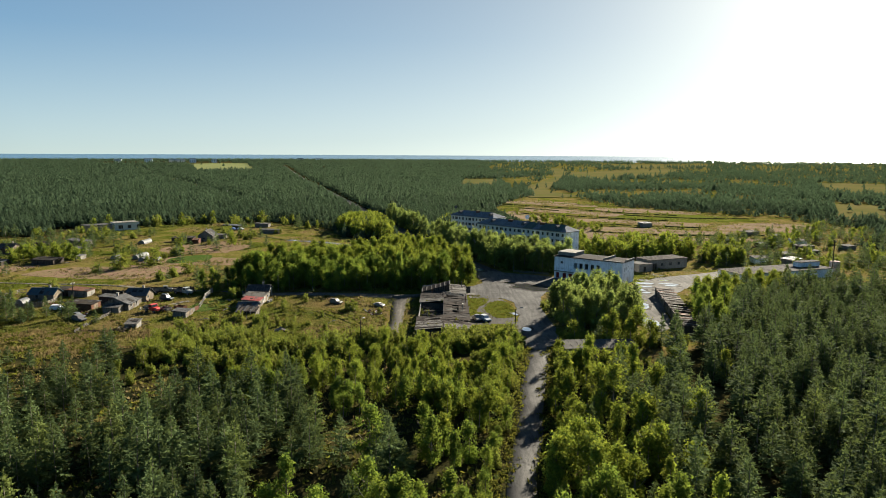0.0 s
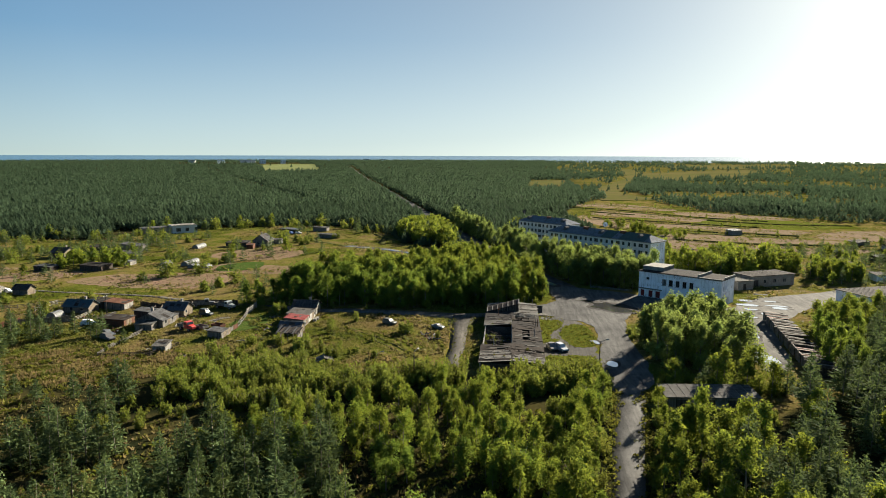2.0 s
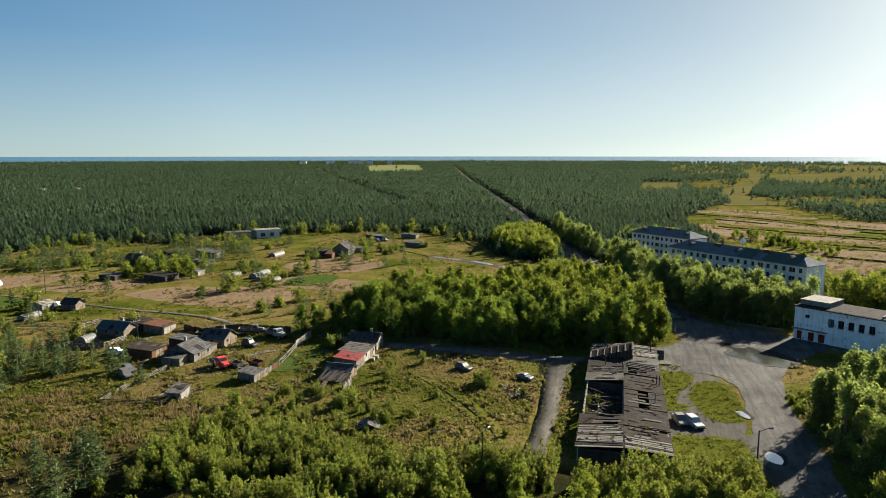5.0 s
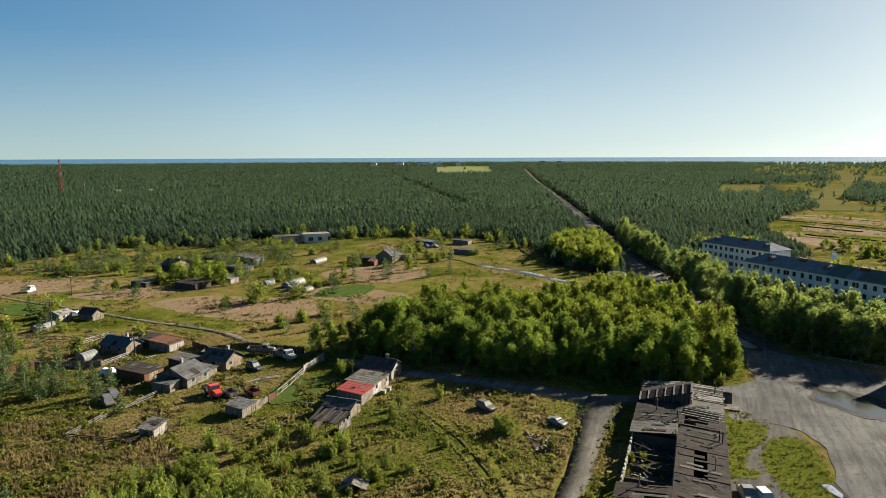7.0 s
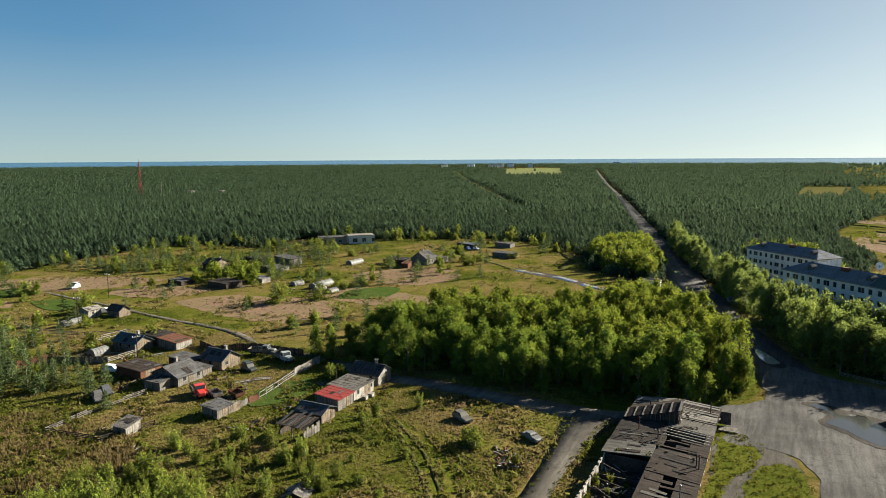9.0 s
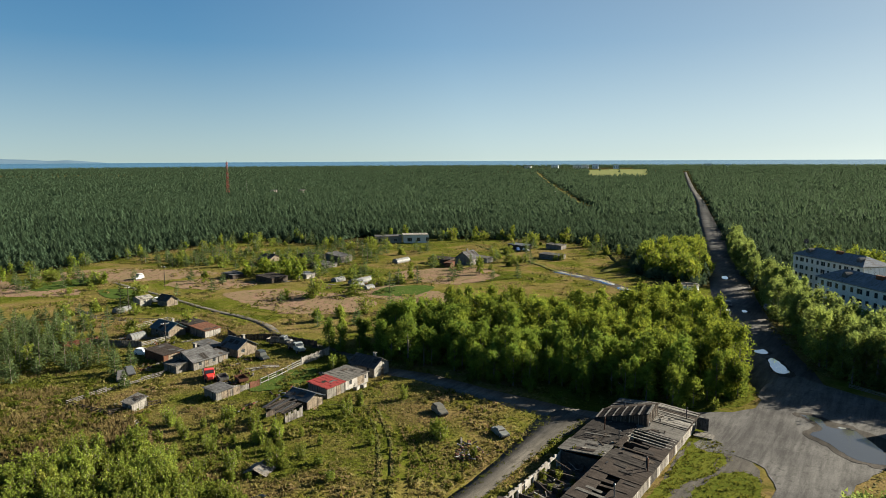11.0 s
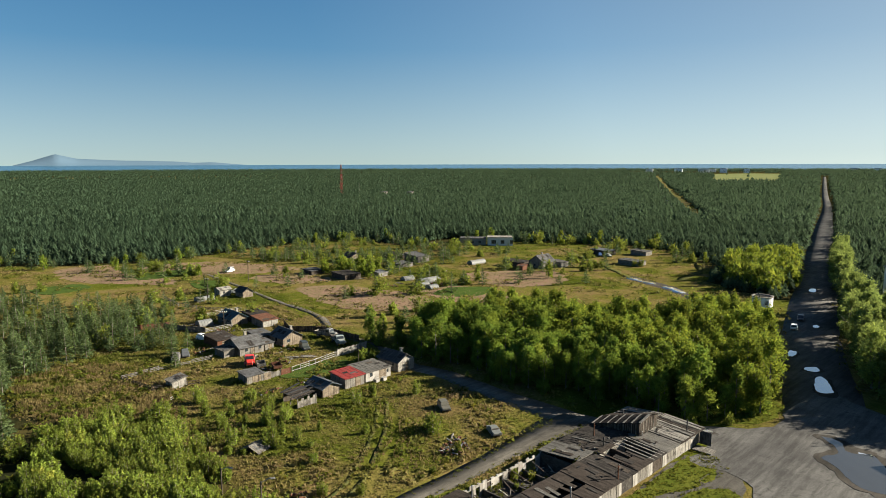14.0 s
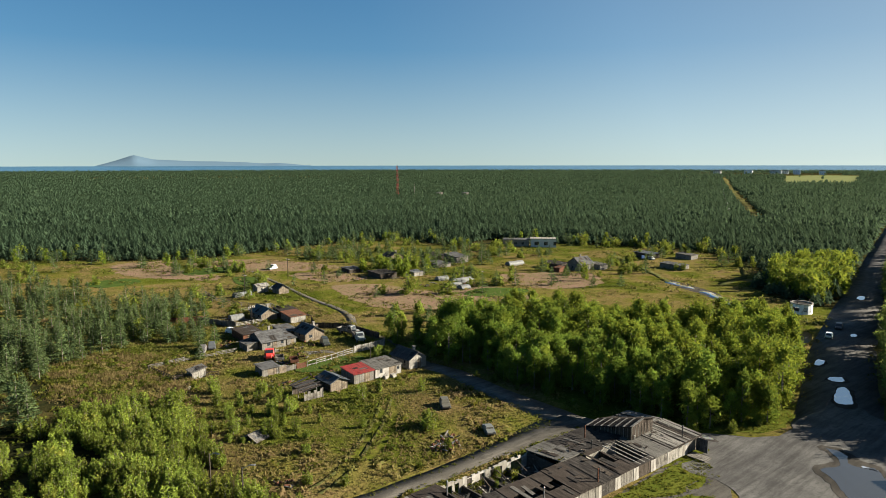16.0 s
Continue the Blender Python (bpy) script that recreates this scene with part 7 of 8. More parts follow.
fence([(-67.6, 174.8), (-67.4, 178.7)], 1.2, "board", BOARD, "grey board fence beside a shed")
fence([(-67.3, 181.3), (-68.2, 186.1), (-69.5, 191.6), (-70.1, 194.4)], 1.4, "rail", BOARD_PALE, "pale plank rail fence round the yard")
fence([(-70.5, 195.0), (-70.6, 198.0), (-71.1, 203.9)], 1.7, "board", BOARD_PALE, "tall bleached board fence along the lane")
fence([(-67.4, 178.9), (-67.3, 181.0)], 1.3, "board", RUST, "rusty sheet fence panel")
fence([(-87.3, 154.9), (-88.5, 162.7), (-88.5, 174.6)], 1.0, "rail", BOARD, "thin old rail fence in tall grass")
fence([(-87.3, 154.9), (-76.6, 156.6), (-74.3, 164.7)], 0.9, "rail", BOARD_DARK, "sagging dark rail fence in tall grass")
fence([(-130.3, 193.6), (-130.3, 203.0), (-124.0, 203.0)], 1.4, "rail", BOARD_PALE, "pale rail fence of a corral")
fence([(-112.4, 184.5), (-112.6, 192.0)], 1.2, "rail", BOARD_PALE, "pale rail fence before the cottage")
fence([(-124.5, 179.0), (-117.0, 182.0), (-112.6, 184.5)], 1.5, "board", BOARD, "grey board fence of the yard")
fence([(-133.0, 168.0), (-126.4, 173.7), (-124.8, 180.9)], 1.6, "board", RUST, "rusty sheet-metal fence round the yard")
fence([(-98.3, 200.3), (-91.9, 206.2), (-78, 207.0)], 1.5, "board", BOARD_DARK, "dark board fence behind the cottage")
fence([(-105.0, 203.0), (-98.3, 200.3)], 1.5, "board", BOARD_DARK, "dark board fence of the yard")
fence([(-165, 196), (-150, 194), (-138, 197), (-130.5, 203)], 1.1, "rail", BOARD, "thin rail fence across the meadow")
fence([(26, 241.0), (38, 235.2)], 0.7, "rail", BOARD, "low rail barrier under the trees")


# ---- vehicles ----
PAINTS = {}


def paint(c):
    if c not in PAINTS:
        PAINTS[c] = two_tone("car_paint", c, tuple(v * 0.9 for v in c), tuple(v * 0.7 for v in c), 1.0, 6.0, 0.4, 0.0, 0.5, 0.05)
    return PAINTS[c]


m_ = Mat("rubber", 0.9)
m_.colour((0.02, 0.02, 0.02))
RUBBER = m_.m


def wheel(parent, x, y, r_, w):
    tyre = part("tyre", beam(bmesh.new(), (x - w / 2, y, r_), (x + w / 2, y, r_), r_, 16), RUBBER, parent)
    part("rim", beam(bmesh.new(), (x - w / 2 - 0.01, y, r_), (x + w / 2 + 0.01, y, r_), r_ * 0.55, 10), TIN, tyre)


def loft(bm, sections):
    """Joins rings of points of equal length into a closed skin."""
    rings = [[bm.verts.new(p_) for p_ in s] for s in sections]
    n = len(rings[0])
    for a, b in zip(rings[:-1], rings[1:]):
        for k in range(n):
            bm.faces.new((a[k], a[(k + 1) % n], b[(k + 1) % n], b[k]))
    bm.faces.new(rings[0][::-1])
    bm.faces.new(rings[-1])
    bmesh.ops.recalc_face_normals(bm, faces=bm.faces[:])
    return bm


def ring(y, w, z0, z1, tuck=0.88):
    return [(-w / 2, y, z0), (w / 2, y, z0), (w / 2, y, z0 + (z1 - z0) * 0.6), (w / 2 * tuck, y, z1), (-w / 2 * tuck, y, z1), (-w / 2, y, z0 + (z1 - z0) * 0.6)]


def car(x, y, rz, colour, label, wagon=True, L=4.3, w=1.7, h=1.45, wreck=False):
    """A car whose nose points along its own -y."""
    t = thing("car", x, y, rz, label, "car", "")
    hb, m = 0.85, paint(colour)
    part("body", loft(bmesh.new(), [ring(-L / 2, w * 0.8, 0.35, 0.6), ring(-L / 2 + 0.15, w * 0.95, 0.25, 0.74), ring(-L * 0.2, w, 0.22, hb), ring(L * 0.38, w, 0.22, hb + 0.03), ring(L / 2 - 0.08, w * 0.96, 0.25, hb), ring(L / 2, w * 0.85, 0.4, 0.7)]), m, t)
    back = L * 0.46 if wagon else L * 0.3
    cab = [ring(-L * 0.2, w * 0.9, hb - 0.05, hb + 0.02, 0.95), ring(-L * 0.04, w * 0.86, hb - 0.05, h, 0.84), ring(back - 0.35, w * 0.86, hb - 0.05, h, 0.84), ring(back, w * 0.9, hb - 0.05, hb + 0.05, 0.95)]
    part("cabin", loft(bmesh.new(), cab), m, t)
    g_ = SHADE_DARK if wreck else GLASS
    part("windscreen", solid([(-w * 0.38, -L * 0.185, hb + 0.07), (w * 0.38, -L * 0.185, hb + 0.07), (w * 0.33, -L * 0.05, h - 0.04), (-w * 0.33, -L * 0.05, h - 0.04)], [(0, 1, 2, 3)], 0.02), g_, t)
    part("rear_window", solid([(w * 0.38, back - 0.03, hb + 0.1), (-w * 0.38, back - 0.03, hb + 0.1), (-w * 0.33, back - 0.29, h - 0.03), (w * 0.33, back - 0.29, h - 0.03)], [(0, 1, 2, 3)], 0.02), g_, t)
    for s in (-1, 1):
        for a, b in ((-L * 0.09, L * 0.1), (L * 0.13, back - 0.38)):
            part("side_window", boxes((s * w * 0.41 - 0.02, s * w * 0.41 + 0.02, a, b, hb + 0.08, h - 0.12)), g_, t)
        part("headlight", boxes((s * w * 0.34 - 0.14, s * w * 0.34 + 0.14, -L / 2 + 0.0, -L / 2 + 0.12, 0.56, 0.7)), TIN, t)
        part("tail_light", boxes((s * w * 0.4 - 0.1, s * w * 0.4 + 0.1, L / 2 - 0.12, L / 2 - 0.01, 0.6, 0.8)), RED, t)
        for yy in (-L * 0.31, L * 0.3):
            wheel(t, s * (w / 2 - 0.1), yy, 0.31, 0.2)
    part("bumper", boxes((-w * 0.42, w * 0.42, -L / 2 - 0.06, -L / 2 + 0.04, 0.33, 0.47), (-w * 0.42, w * 0.42, L / 2 - 0.04, L / 2 + 0.06, 0.33, 0.47)), RUBBER, t)
    return t


car(11.4, 172.0, 24, (0.36, 0.38, 0.4), "parked silver-white estate car in weeds", True)
car(9.3, 172.6, 14, (0.13, 0.125, 0.115), "stripped pale car wreck with open bonnet", False, wreck=True)
car(-6.2, 293.0, 196, (0.6, 0.62, 0.64), "silver car standing on the street", True)
car(-8.3, 305.0, 16, (0.03, 0.03, 0.035), "dark car at the edge of the street", True)
car(2.0, 306.0, 16, (0.06, 0.07, 0.09), "dark blue car under the street trees", True)
car(-106.0, 181.0, 105, (0.7, 0.71, 0.72), "white estate car on the grass", True)
car(-95.5, 171.5, 70, (0.07, 0.075, 0.08), "old grey car beside the house", False)
car(-93.5, 168.5, 60, (0.1, 0.095, 0.09), "dented pale car beside the house", True, wreck=True)
car(-81.2, 193.6, 75, (0.03, 0.035, 0.03), "dark box-shaped jeep in the yard", True, 3.9, 1.75, 1.8)
car(-157.0, 217.2, 100, (0.7, 0.71, 0.72), "white pickup truck at the end of the track", False)
car(-30.4, 188.5, 60, (0.09, 0.085, 0.065), "rusting olive jeep wreck in the meadow", True, 3.8, 1.7, 1.4, True)
car(-120.0, 384.0, 40, (0.08, 0.14, 0.28), "blue car by the forest sheds", True)
car(-116.5, 385.5, 60, (0.5, 0.5, 0.5), "grey car by the forest sheds", True)
car(-202.0, 238.0, 20, (0.34, 0.35, 0.35), "white van at the end of the track", True, 4.6, 1.8, 2.0)


def truck(x, y, rz, colour, label, L=6.5):
    t = thing("truck", x, y, rz, label, "truck")
    m = paint(colour)
    part("chassis", boxes((-0.45, 0.45, -L / 2, L / 2, 0.55, 0.75)), RUBBER, t)
    part("bonnet", loft(bmesh.new(), [ring(-L / 2, 1.1, 0.7, 1.2), ring(-L / 2 + 0.2, 1.3, 0.65, 1.45), ring(-L / 2 + 1.4, 1.5, 0.65, 1.55)]), m, t)
    part("cab", loft(bmesh.new(), [ring(-L / 2 + 1.35, 2.0, 0.7, 1.6), ring(-L / 2 + 1.6, 2.0, 0.7, 2.3), ring(-L / 2 + 2.7, 2.0, 0.7, 2.3), ring(-L / 2 + 2.8, 1.9, 0.7, 2.1)]), m, t)
    part("windscreen", solid([(-0.85, -L / 2 + 1.34, 1.62), (0.85, -L / 2 + 1.34, 1.62), (0.8, -L / 2 + 1.55, 2.18), (-0.8, -L / 2 + 1.55, 2.18)], [(0, 1, 2, 3)], 0.02), GLASS, t)
    for s in (-1, 1):
        part("side_window", boxes((s * 0.97 - 0.03, s * 0.97 + 0.03, -L / 2 + 1.75, -L / 2 + 2.5, 1.55, 2.1)), GLASS, t)
        part("mudguard", boxes((s * 0.9 - 0.2, s * 0.9 + 0.2, -L / 2 + 0.3, -L / 2 + 1.5, 0.85, 1.0)), m, t)
        part("headlight", beam(bmesh.new(), (s * 0.75, -L / 2 + 0.1, 1.1), (s * 0.75, -L / 2 + 0.3, 1.1), 0.13, 10), TIN, t)
        for yy in (-L / 2 + 0.9, L / 2 - 1.2):
            wheel(t, s * 0.85, yy, 0.48, 0.3)
    part("load_bed", boxes((-1.1, 1.1, -L / 2 + 2.95, L / 2, 0.9, 1.0), (-1.1, -1.03, -L / 2 + 2.95, L / 2, 1.004, 1.6), (1.03, 1.1, -L / 2 + 2.95, L / 2, 1.004, 1.6), (-1.03, 1.03, L / 2 - 0.07, L / 2, 1.004, 1.6)), BOARD, t)
    return t


truck(-79.5, 202.0, 70, (0.25, 0.27, 0.25), "old grey-green truck under the trees")
truck(-78.8, 178.2, 60, (0.5, 0.04, 0.03), "truck with a bright red cab in the yard", 5.2)
truck(-86.5, 203.5, 110, (0.08, 0.08, 0.07), "dark old truck in the shade", 6.0)


# ---- masts and poles ----
def mast():
    t = thing("radio_mast", -676.0, 647.0, 20, "red and white lattice radio mast in the forest", "mast")
    H, n = 44.0, 11
    m = (RUST, PLASTER)
    for k in range(n):
        z0, z1 = H * k / n, H * (k + 1) / n
        w0, w1 = 1.5 - 0.8 * k / n, 1.5 - 0.8 * (k + 1) / n
        bm = bmesh.new()
        c0 = [(sx * w0, sy * w0, z0) for sx, sy in ((-1, -1), (1, -1), (1, 1), (-1, 1))]
        c1 = [(sx * w1, sy * w1, z1) for sx, sy in ((-1, -1), (1, -1), (1, 1), (-1, 1))]
        for j in range(4):
            beam(bm, c0[j], c1[j], 0.16, 4)
            beam(bm, c0[j], c1[(j + 1) % 4], 0.08, 4)
            beam(bm, c0[(j + 1) % 4], c1[j], 0.08, 4)
            beam(bm, c1[j], c1[(j + 1) % 4], 0.08, 4)
        part("section", bm, RED if k % 3 != 2 else RUST, t)
    for z in (27, 34, 38, 41):
        part("antenna", beam(bmesh.new(), (1.3, -0.8, z), (1.3, -0.8, z + 2.2), 0.3, 10), CONCRETE, t)
    part("lightning_rod", beam(bmesh.new(), (0, 0, H), (0, 0, H + 3), 0.1, 5), TIN, t)


mast()
t = thing("mast_pole", -655.0, 660.0, 0, "thin pale antenna pole in the forest", "pole")
part("pole", beam(bmesh.new(), (0, 0, 0), (0, 0, 20), 0.25, 6, 0.15), CONCRETE, t)
for x, y in ((-640, 690), (-612, 712)):
    lean_to("hut", x - 4, x + 4, y - 3, y + 3, 8.0, 8.6, "s", BOARD, SLATE, "grey station hut in the forest", None, "hut")


def pole(x, y, h, label, lamp=0.0, rz=0.0, cross=True, r_=0.12):
    t = thing("street_lamp" if lamp else "utility_pole", x, y, rz, label, "street lamp" if lamp else "utility pole", "poles")
    part("pole", beam(bmesh.new(), (0, 0, 0), (0, 0, h), r_, 8, r_ * 0.7), BOARD_DARK, t)
    if lamp:
        part("arm", beam(bmesh.new(), (0, 0, h - 0.2), (lamp, 0, h + 0.25), 0.05, 6), TIN, t)
        part("lamp_head", loft(bmesh.new(), [ring(-0.12, 0.3, h + 0.12, h + 0.2), ring(0.0, 0.7, h + 0.1, h + 0.32), ring(0.12, 0.3, h + 0.12, h + 0.2)]), TIN, t).matrix_basis = pose(lamp + 0.3, 0, 0)
    elif cross:
        part("crossarm", boxes((-0.9, 0.9, -0.06, 0.06, h - 0.6, h - 0.46)), BOARD, t)
        for sx in (-0.8, -0.3, 0.3, 0.8):
            part("insulator", beam(bmesh.new(), (sx, 0, h - 0.46), (sx, 0, h - 0.24), 0.06, 6, 0.04), PLASTER, t)
    return t


pole(17.2, 153.4, 7.0, "dark street lamp beside the south track", 1.3, 20)
pole(-18.2, 145.9, 6.0, "wooden street lamp among the bushes", 1.0, 60)
pole(-25.2, 144.5, 5.5, "street lamp at the edge of the thicket", 1.0, 30)
pole(138.2, 234.2, 12.5, "tall dark pole beside the workshop", 0, 10, True, 0.22)
pole(66.0, 273.0, 9.0, "tall utility pole behind the station", 0, 30)
pole(70.0, 275.0, 8.0, "utility pole behind the station", 0, 30)
pole(-104.1, 185.4, 7.0, "wooden utility pole in the yard", 0, 80)
pole(-176.0, 232.0, 8.0, "utility pole by the dirt track", 0, 20)
pole(-149.0, 203.0, 8.0, "utility pole near the cabins", 0, 20)
pole(-57.0, 190.5, 5.4, "thin pole beside the white cottage", 0, 0, False, 0.07)
for k in range(12):
    u = k / 11
    pole(-196 - 470 * u, 610 + 880 * u, 11.0, "power line pole along the forest cut", 0, 60, True, 0.2)


# ---- junk in the meadow ----
def junk_heap(x, y, label, n, r_, seed):
    t = thing("scrap_heap", x, y, 0, label, "scrap heap")
    rng = np.random.default_rng(seed)
    for k in range(n):
        a, d = rng.uniform(0, 6.28), r_ * math.sqrt(rng.uniform())
        px, py = d * math.cos(a), d * math.sin(a)
        s = rng.uniform(0.14, 0.42)
        bm = bmesh.new()
        if k % 3 == 0:
            beam(bm, (px, py, 0.25), (px + rng.normal(0, 0.3), py + rng.normal(0, 0.3), 0.3 + s * 0.5), s * 0.6, 9, s * 0.5)
        else:
            plank(bm, (px, py, 0.15), (px + rng.normal(0, 0.6), py + rng.normal(0, 0.6), 0.2 + s * 0.6), s * 0.7, s * rng.uniform(0.1, 0.8))
        bmesh.ops.bevel(bm, geom=bm.edges[:], offset=0.03, segments=1, affect="EDGES")
        part("scrap", bm, (RUST, BLACK_SHEET, BOARD, RUST, TIN, BOARD_DARK)[k % 6], t)


junk_heap(-18.0, 178.3, "heap of rusty engine parts in the grass", 52, 2.4, 3)
junk_heap(-19.8, 180.3, "scattered pale scrap metal in the grass", 14, 1.6, 4)
junk_heap(-72.3, 180.0, "rusty scrap and boxes in the yard", 18, 2.0, 5)
junk_heap(-75.5, 184.5, "boards and scrap beside the garden", 16, 2.4, 6)
junk_heap(-120.5, 188.0, "blue-grey sheets piled in the yard", 14, 2.5, 7)
junk_heap(-21.5, 153.0, "dark scrap beside the thicket", 14, 1.4, 8)
car(-18.0, 187.4, 62, (0.12, 0.125, 0.115), "stripped grey jeep wreck sunk in the grass", False, 3.4, 1.6, 1.2, True)
# collapsed open shed by the meadow path
t = thing("open_shed", -51.0, 172.5, 0, "collapsed open shed with a broken board roof", "shed")
rng = np.random.default_rng(3)
for sx in (-2.3, 0, 2.3):
    for sy in (-1.9, 1.9):
        part("post", plank(bmesh.new(), (sx, sy, 0), (sx + rng.normal(0, 0.06), sy, 1.9), 0.14, 0.14), BOARD, t)
for k in range(9):
    part("roof_board", plank(bmesh.new(), (-2.6 + 0.62 * k, -2.3, 1.95 + rng.normal(0, 0.06)), (-2.5 + 0.62 * k + rng.normal(0, 0.1), 2.3 - rng.uniform(0, 1.0), 2.35 + rng.normal(0, 0.12)), 0.5, 0.05), (BLACK_SHEET, BOARD_DARK, FELT)[k % 3], t)
for k in range(6):
    part("wall_board", boxes((2.26, 2.32, -1.8 + 0.62 * k, -1.25 + 0.62 * k, 0.1, 1.3 + 0.4 * (k % 2))), BOARD, t)
part("back_wall", boxes((-2.4, -2.3, -1.9, 1.9, 0, 1.9)), BOARD_DARK, t)
for x, y in ((-50.2, 189.6), (-50.0, 191.3)):
    t = thing("crate", x, y, 8, "pale wooden box standing before the cottage", "box", "pale boxes")
    part("box", boxes((-0.4, 0.4, -0.55, 0.55, 0, 0.65), bevel=0.04), BOARD_PALE, t)
    part("lid", boxes((-0.43, 0.43, -0.58, 0.58, 0.654, 0.72)), BOARD_PALE, t)
def plank_pile(x, y, rz, n, length, label, mat=None, seed=1):
    t = thing("plank_pile", x, y, rz, label, "plank pile")
    rng = np.random.default_rng(seed)
    for k in range(n):
        yy, z = rng.uniform(-0.8, 0.8), 0.08 + 0.09 * (k // 4)
        part("plank", plank(bmesh.new(), (-length / 2 + rng.normal(0, 0.2), yy, z), (length / 2 + rng.normal(0, 0.2), yy + rng.normal(0, 0.2), z + rng.normal(0, 0.02)), 0.2, 0.05), mat or (BOARD_PALE, BOARD, BOARD_DARK)[k % 3], t)
    return t


plank_pile(-77.0, 187.0, 60, 9, 4.0, "loose weathered planks on the yard grass", None, 11)
plank_pile(-75.0, 190.5, 40, 7, 3.5, "grey boards lying beside the garden", None, 12)
plank_pile(-70.5, 177.5, 20, 8, 3.0, "pale boards stacked on a shed corner", BOARD_PALE, 13)
plank_pile(-82.5, 187.5, 80, 6, 2.4, "short boards before the old house", None, 14)
plank_pile(-80.0, 160.5, 50, 4, 2.2, "broken white planks in tall grass", BOARD_PALE, 15)
plank_pile(-70.0, 157.5, 120, 5, 2.0, "broken pale boards leaning in weeds", BOARD_PALE, 16)
plank_pile(-118.0, 190.2, 30, 9, 3.2, "sheets and boards behind the teal cottage", None, 17)
plank_pile(-108.0, 193.5, 70, 7, 2.6, "boards on the grass by the rusty shed", None, 18)
plank_pile(-112.0, 206.5, 10, 10, 4.2, "heap of dark boards by the track", BOARD_DARK, 19)


def trailer(x, y, rz, label, mat):
    """An open box trailer."""
    t = thing("trailer", x, y, rz, label, "trailer")
    part("floor", boxes((-0.9, 0.9, -1.5, 1.5, 0.55, 0.62)), mat, t)
    for x0, x1, y0, y1 in ((-0.9, -0.84, -1.5, 1.5), (0.84, 0.9, -1.5, 1.5), (-0.84, 0.84, -1.5, -1.44), (-0.84, 0.84, 1.44, 1.5)):
        part("side_board", boxes((x0, x1, y0, y1, 0.624, 1.15)), mat, t)
    for s in (-1, 1):
        wheel(t, s * 0.95, 0.0, 0.35, 0.18)
    part("drawbar", beam(bmesh.new(), (0, -1.5, 0.55), (0, -2.6, 0.45), 0.05, 6), RUST, t)
    return t


trailer(-72.0, 180.6, 70, "rusty open box trailer in the yard", RUST)
trailer(-75.6, 179.0, 65, "grey open trailer beside the red cab", BOARD)
trailer(-97.5, 199.0, 20, "old trailer by the dark fence", BOARD_DARK)
# town on the coast
for i, (x, y, w, h) in enumerate([(-1010, 2290, 26, 13), (-940, 2320, 34, 12), (-880, 2350, 22, 14), (-960, 2380, 50, 11), (-810, 2370, 18, 12), (-560, 2600, 24, 14), (-490, 2600, 18, 13), (-1100, 2260, 24, 11)]):
    t = thing("apartment_block", x, y, 20, "pale apartment block in the coast town", "apartment building", "coast town")
    part("wall", wall_run(w, h, 10, [(2 + 6 * k, 5 + 6 * k, 3 + 4 * r_, 5 + 4 * r_) for k in range(int(w / 6)) for r_ in range(int((h - 3) / 4))]), (PLASTER, SILICATE)[i % 2], t)
    part("roof", boxes((-0.5, w + 0.5, -0.5, 10.5, h + 0.01, h + 0.8)), SLATE, t)

for i, (x, y, lb) in enumerate([(-96, 176, "rusty scrap beside the old house"), (-84, 191, "dark scrap in the yard grass"), (-110, 188, "sheets and scrap by the fence"), (-125, 190, "old timber and scrap behind the fence"), (-60, 181, "scrap and boards behind the red-roofed shed"),
                                (-129, 262, "boards and scrap by the greenhouses"), (-120, 276, "pale scrap beside a greenhouse"), (-156, 252, "dark scrap beside a low shed"), (-117, 328, "collapsed boards beside the grey house"), (-172, 301, "scrap at the forest edge"), (-60, 171, "dark scrap in tall grass")]):
    junk_heap(x, y, lb, 18, 2.6, 210 + i)
for i, (x, y) in enumerate([(-115, 186), (-123, 186.5), (-100, 193), (-83, 182), (-62, 193), (-132, 268), (-118, 264), (-150, 264), (-140, 300)]):
    plank_pile(x, y, 37 * i, 8, 3.0, "weathered boards lying in the grass", None, 230 + i)


# ---- grass and weeds ----
def tufts(name, places, h, w, blades, seed, material, label):
    """Many small tufts of blades, joined into one mass."""
    rng = np.random.default_rng(seed)
    n = len(places)
    a = rng.uniform(0, 6.283, (n, blades))
    le = rng.uniform(0.5, 1.15, (n, blades)) * h * rng.uniform(0.6, 1.3, (n, 1))
    sp = rng.uniform(0.1, 0.7, (n, blades)) * w
    bx, by = places[:, :1] + np.cos(a) * sp * 0.5, places[:, 1:] + np.sin(a) * sp * 0.5
    z = ground_z(places[:, 0], places[:, 1])[:, None] - 0.02
    b = a + rng.uniform(1.0, 2.1, a.shape)
    hw = w * 0.28
    v = np.stack([np.stack([bx - np.cos(b) * hw, by - np.sin(b) * hw, z + 0 * bx], -1), np.stack([bx + np.cos(b) * hw, by + np.sin(b) * hw, z + 0 * bx], -1),
                  np.stack([bx + np.cos(a) * sp, by + np.sin(a) * sp, z + le], -1)], 2).reshape(-1, 3)
    return tagged(new(name, mesh_of(name, v, np.arange(len(v)).reshape(-1, 3), material)), label, "grass", "", "stuff")


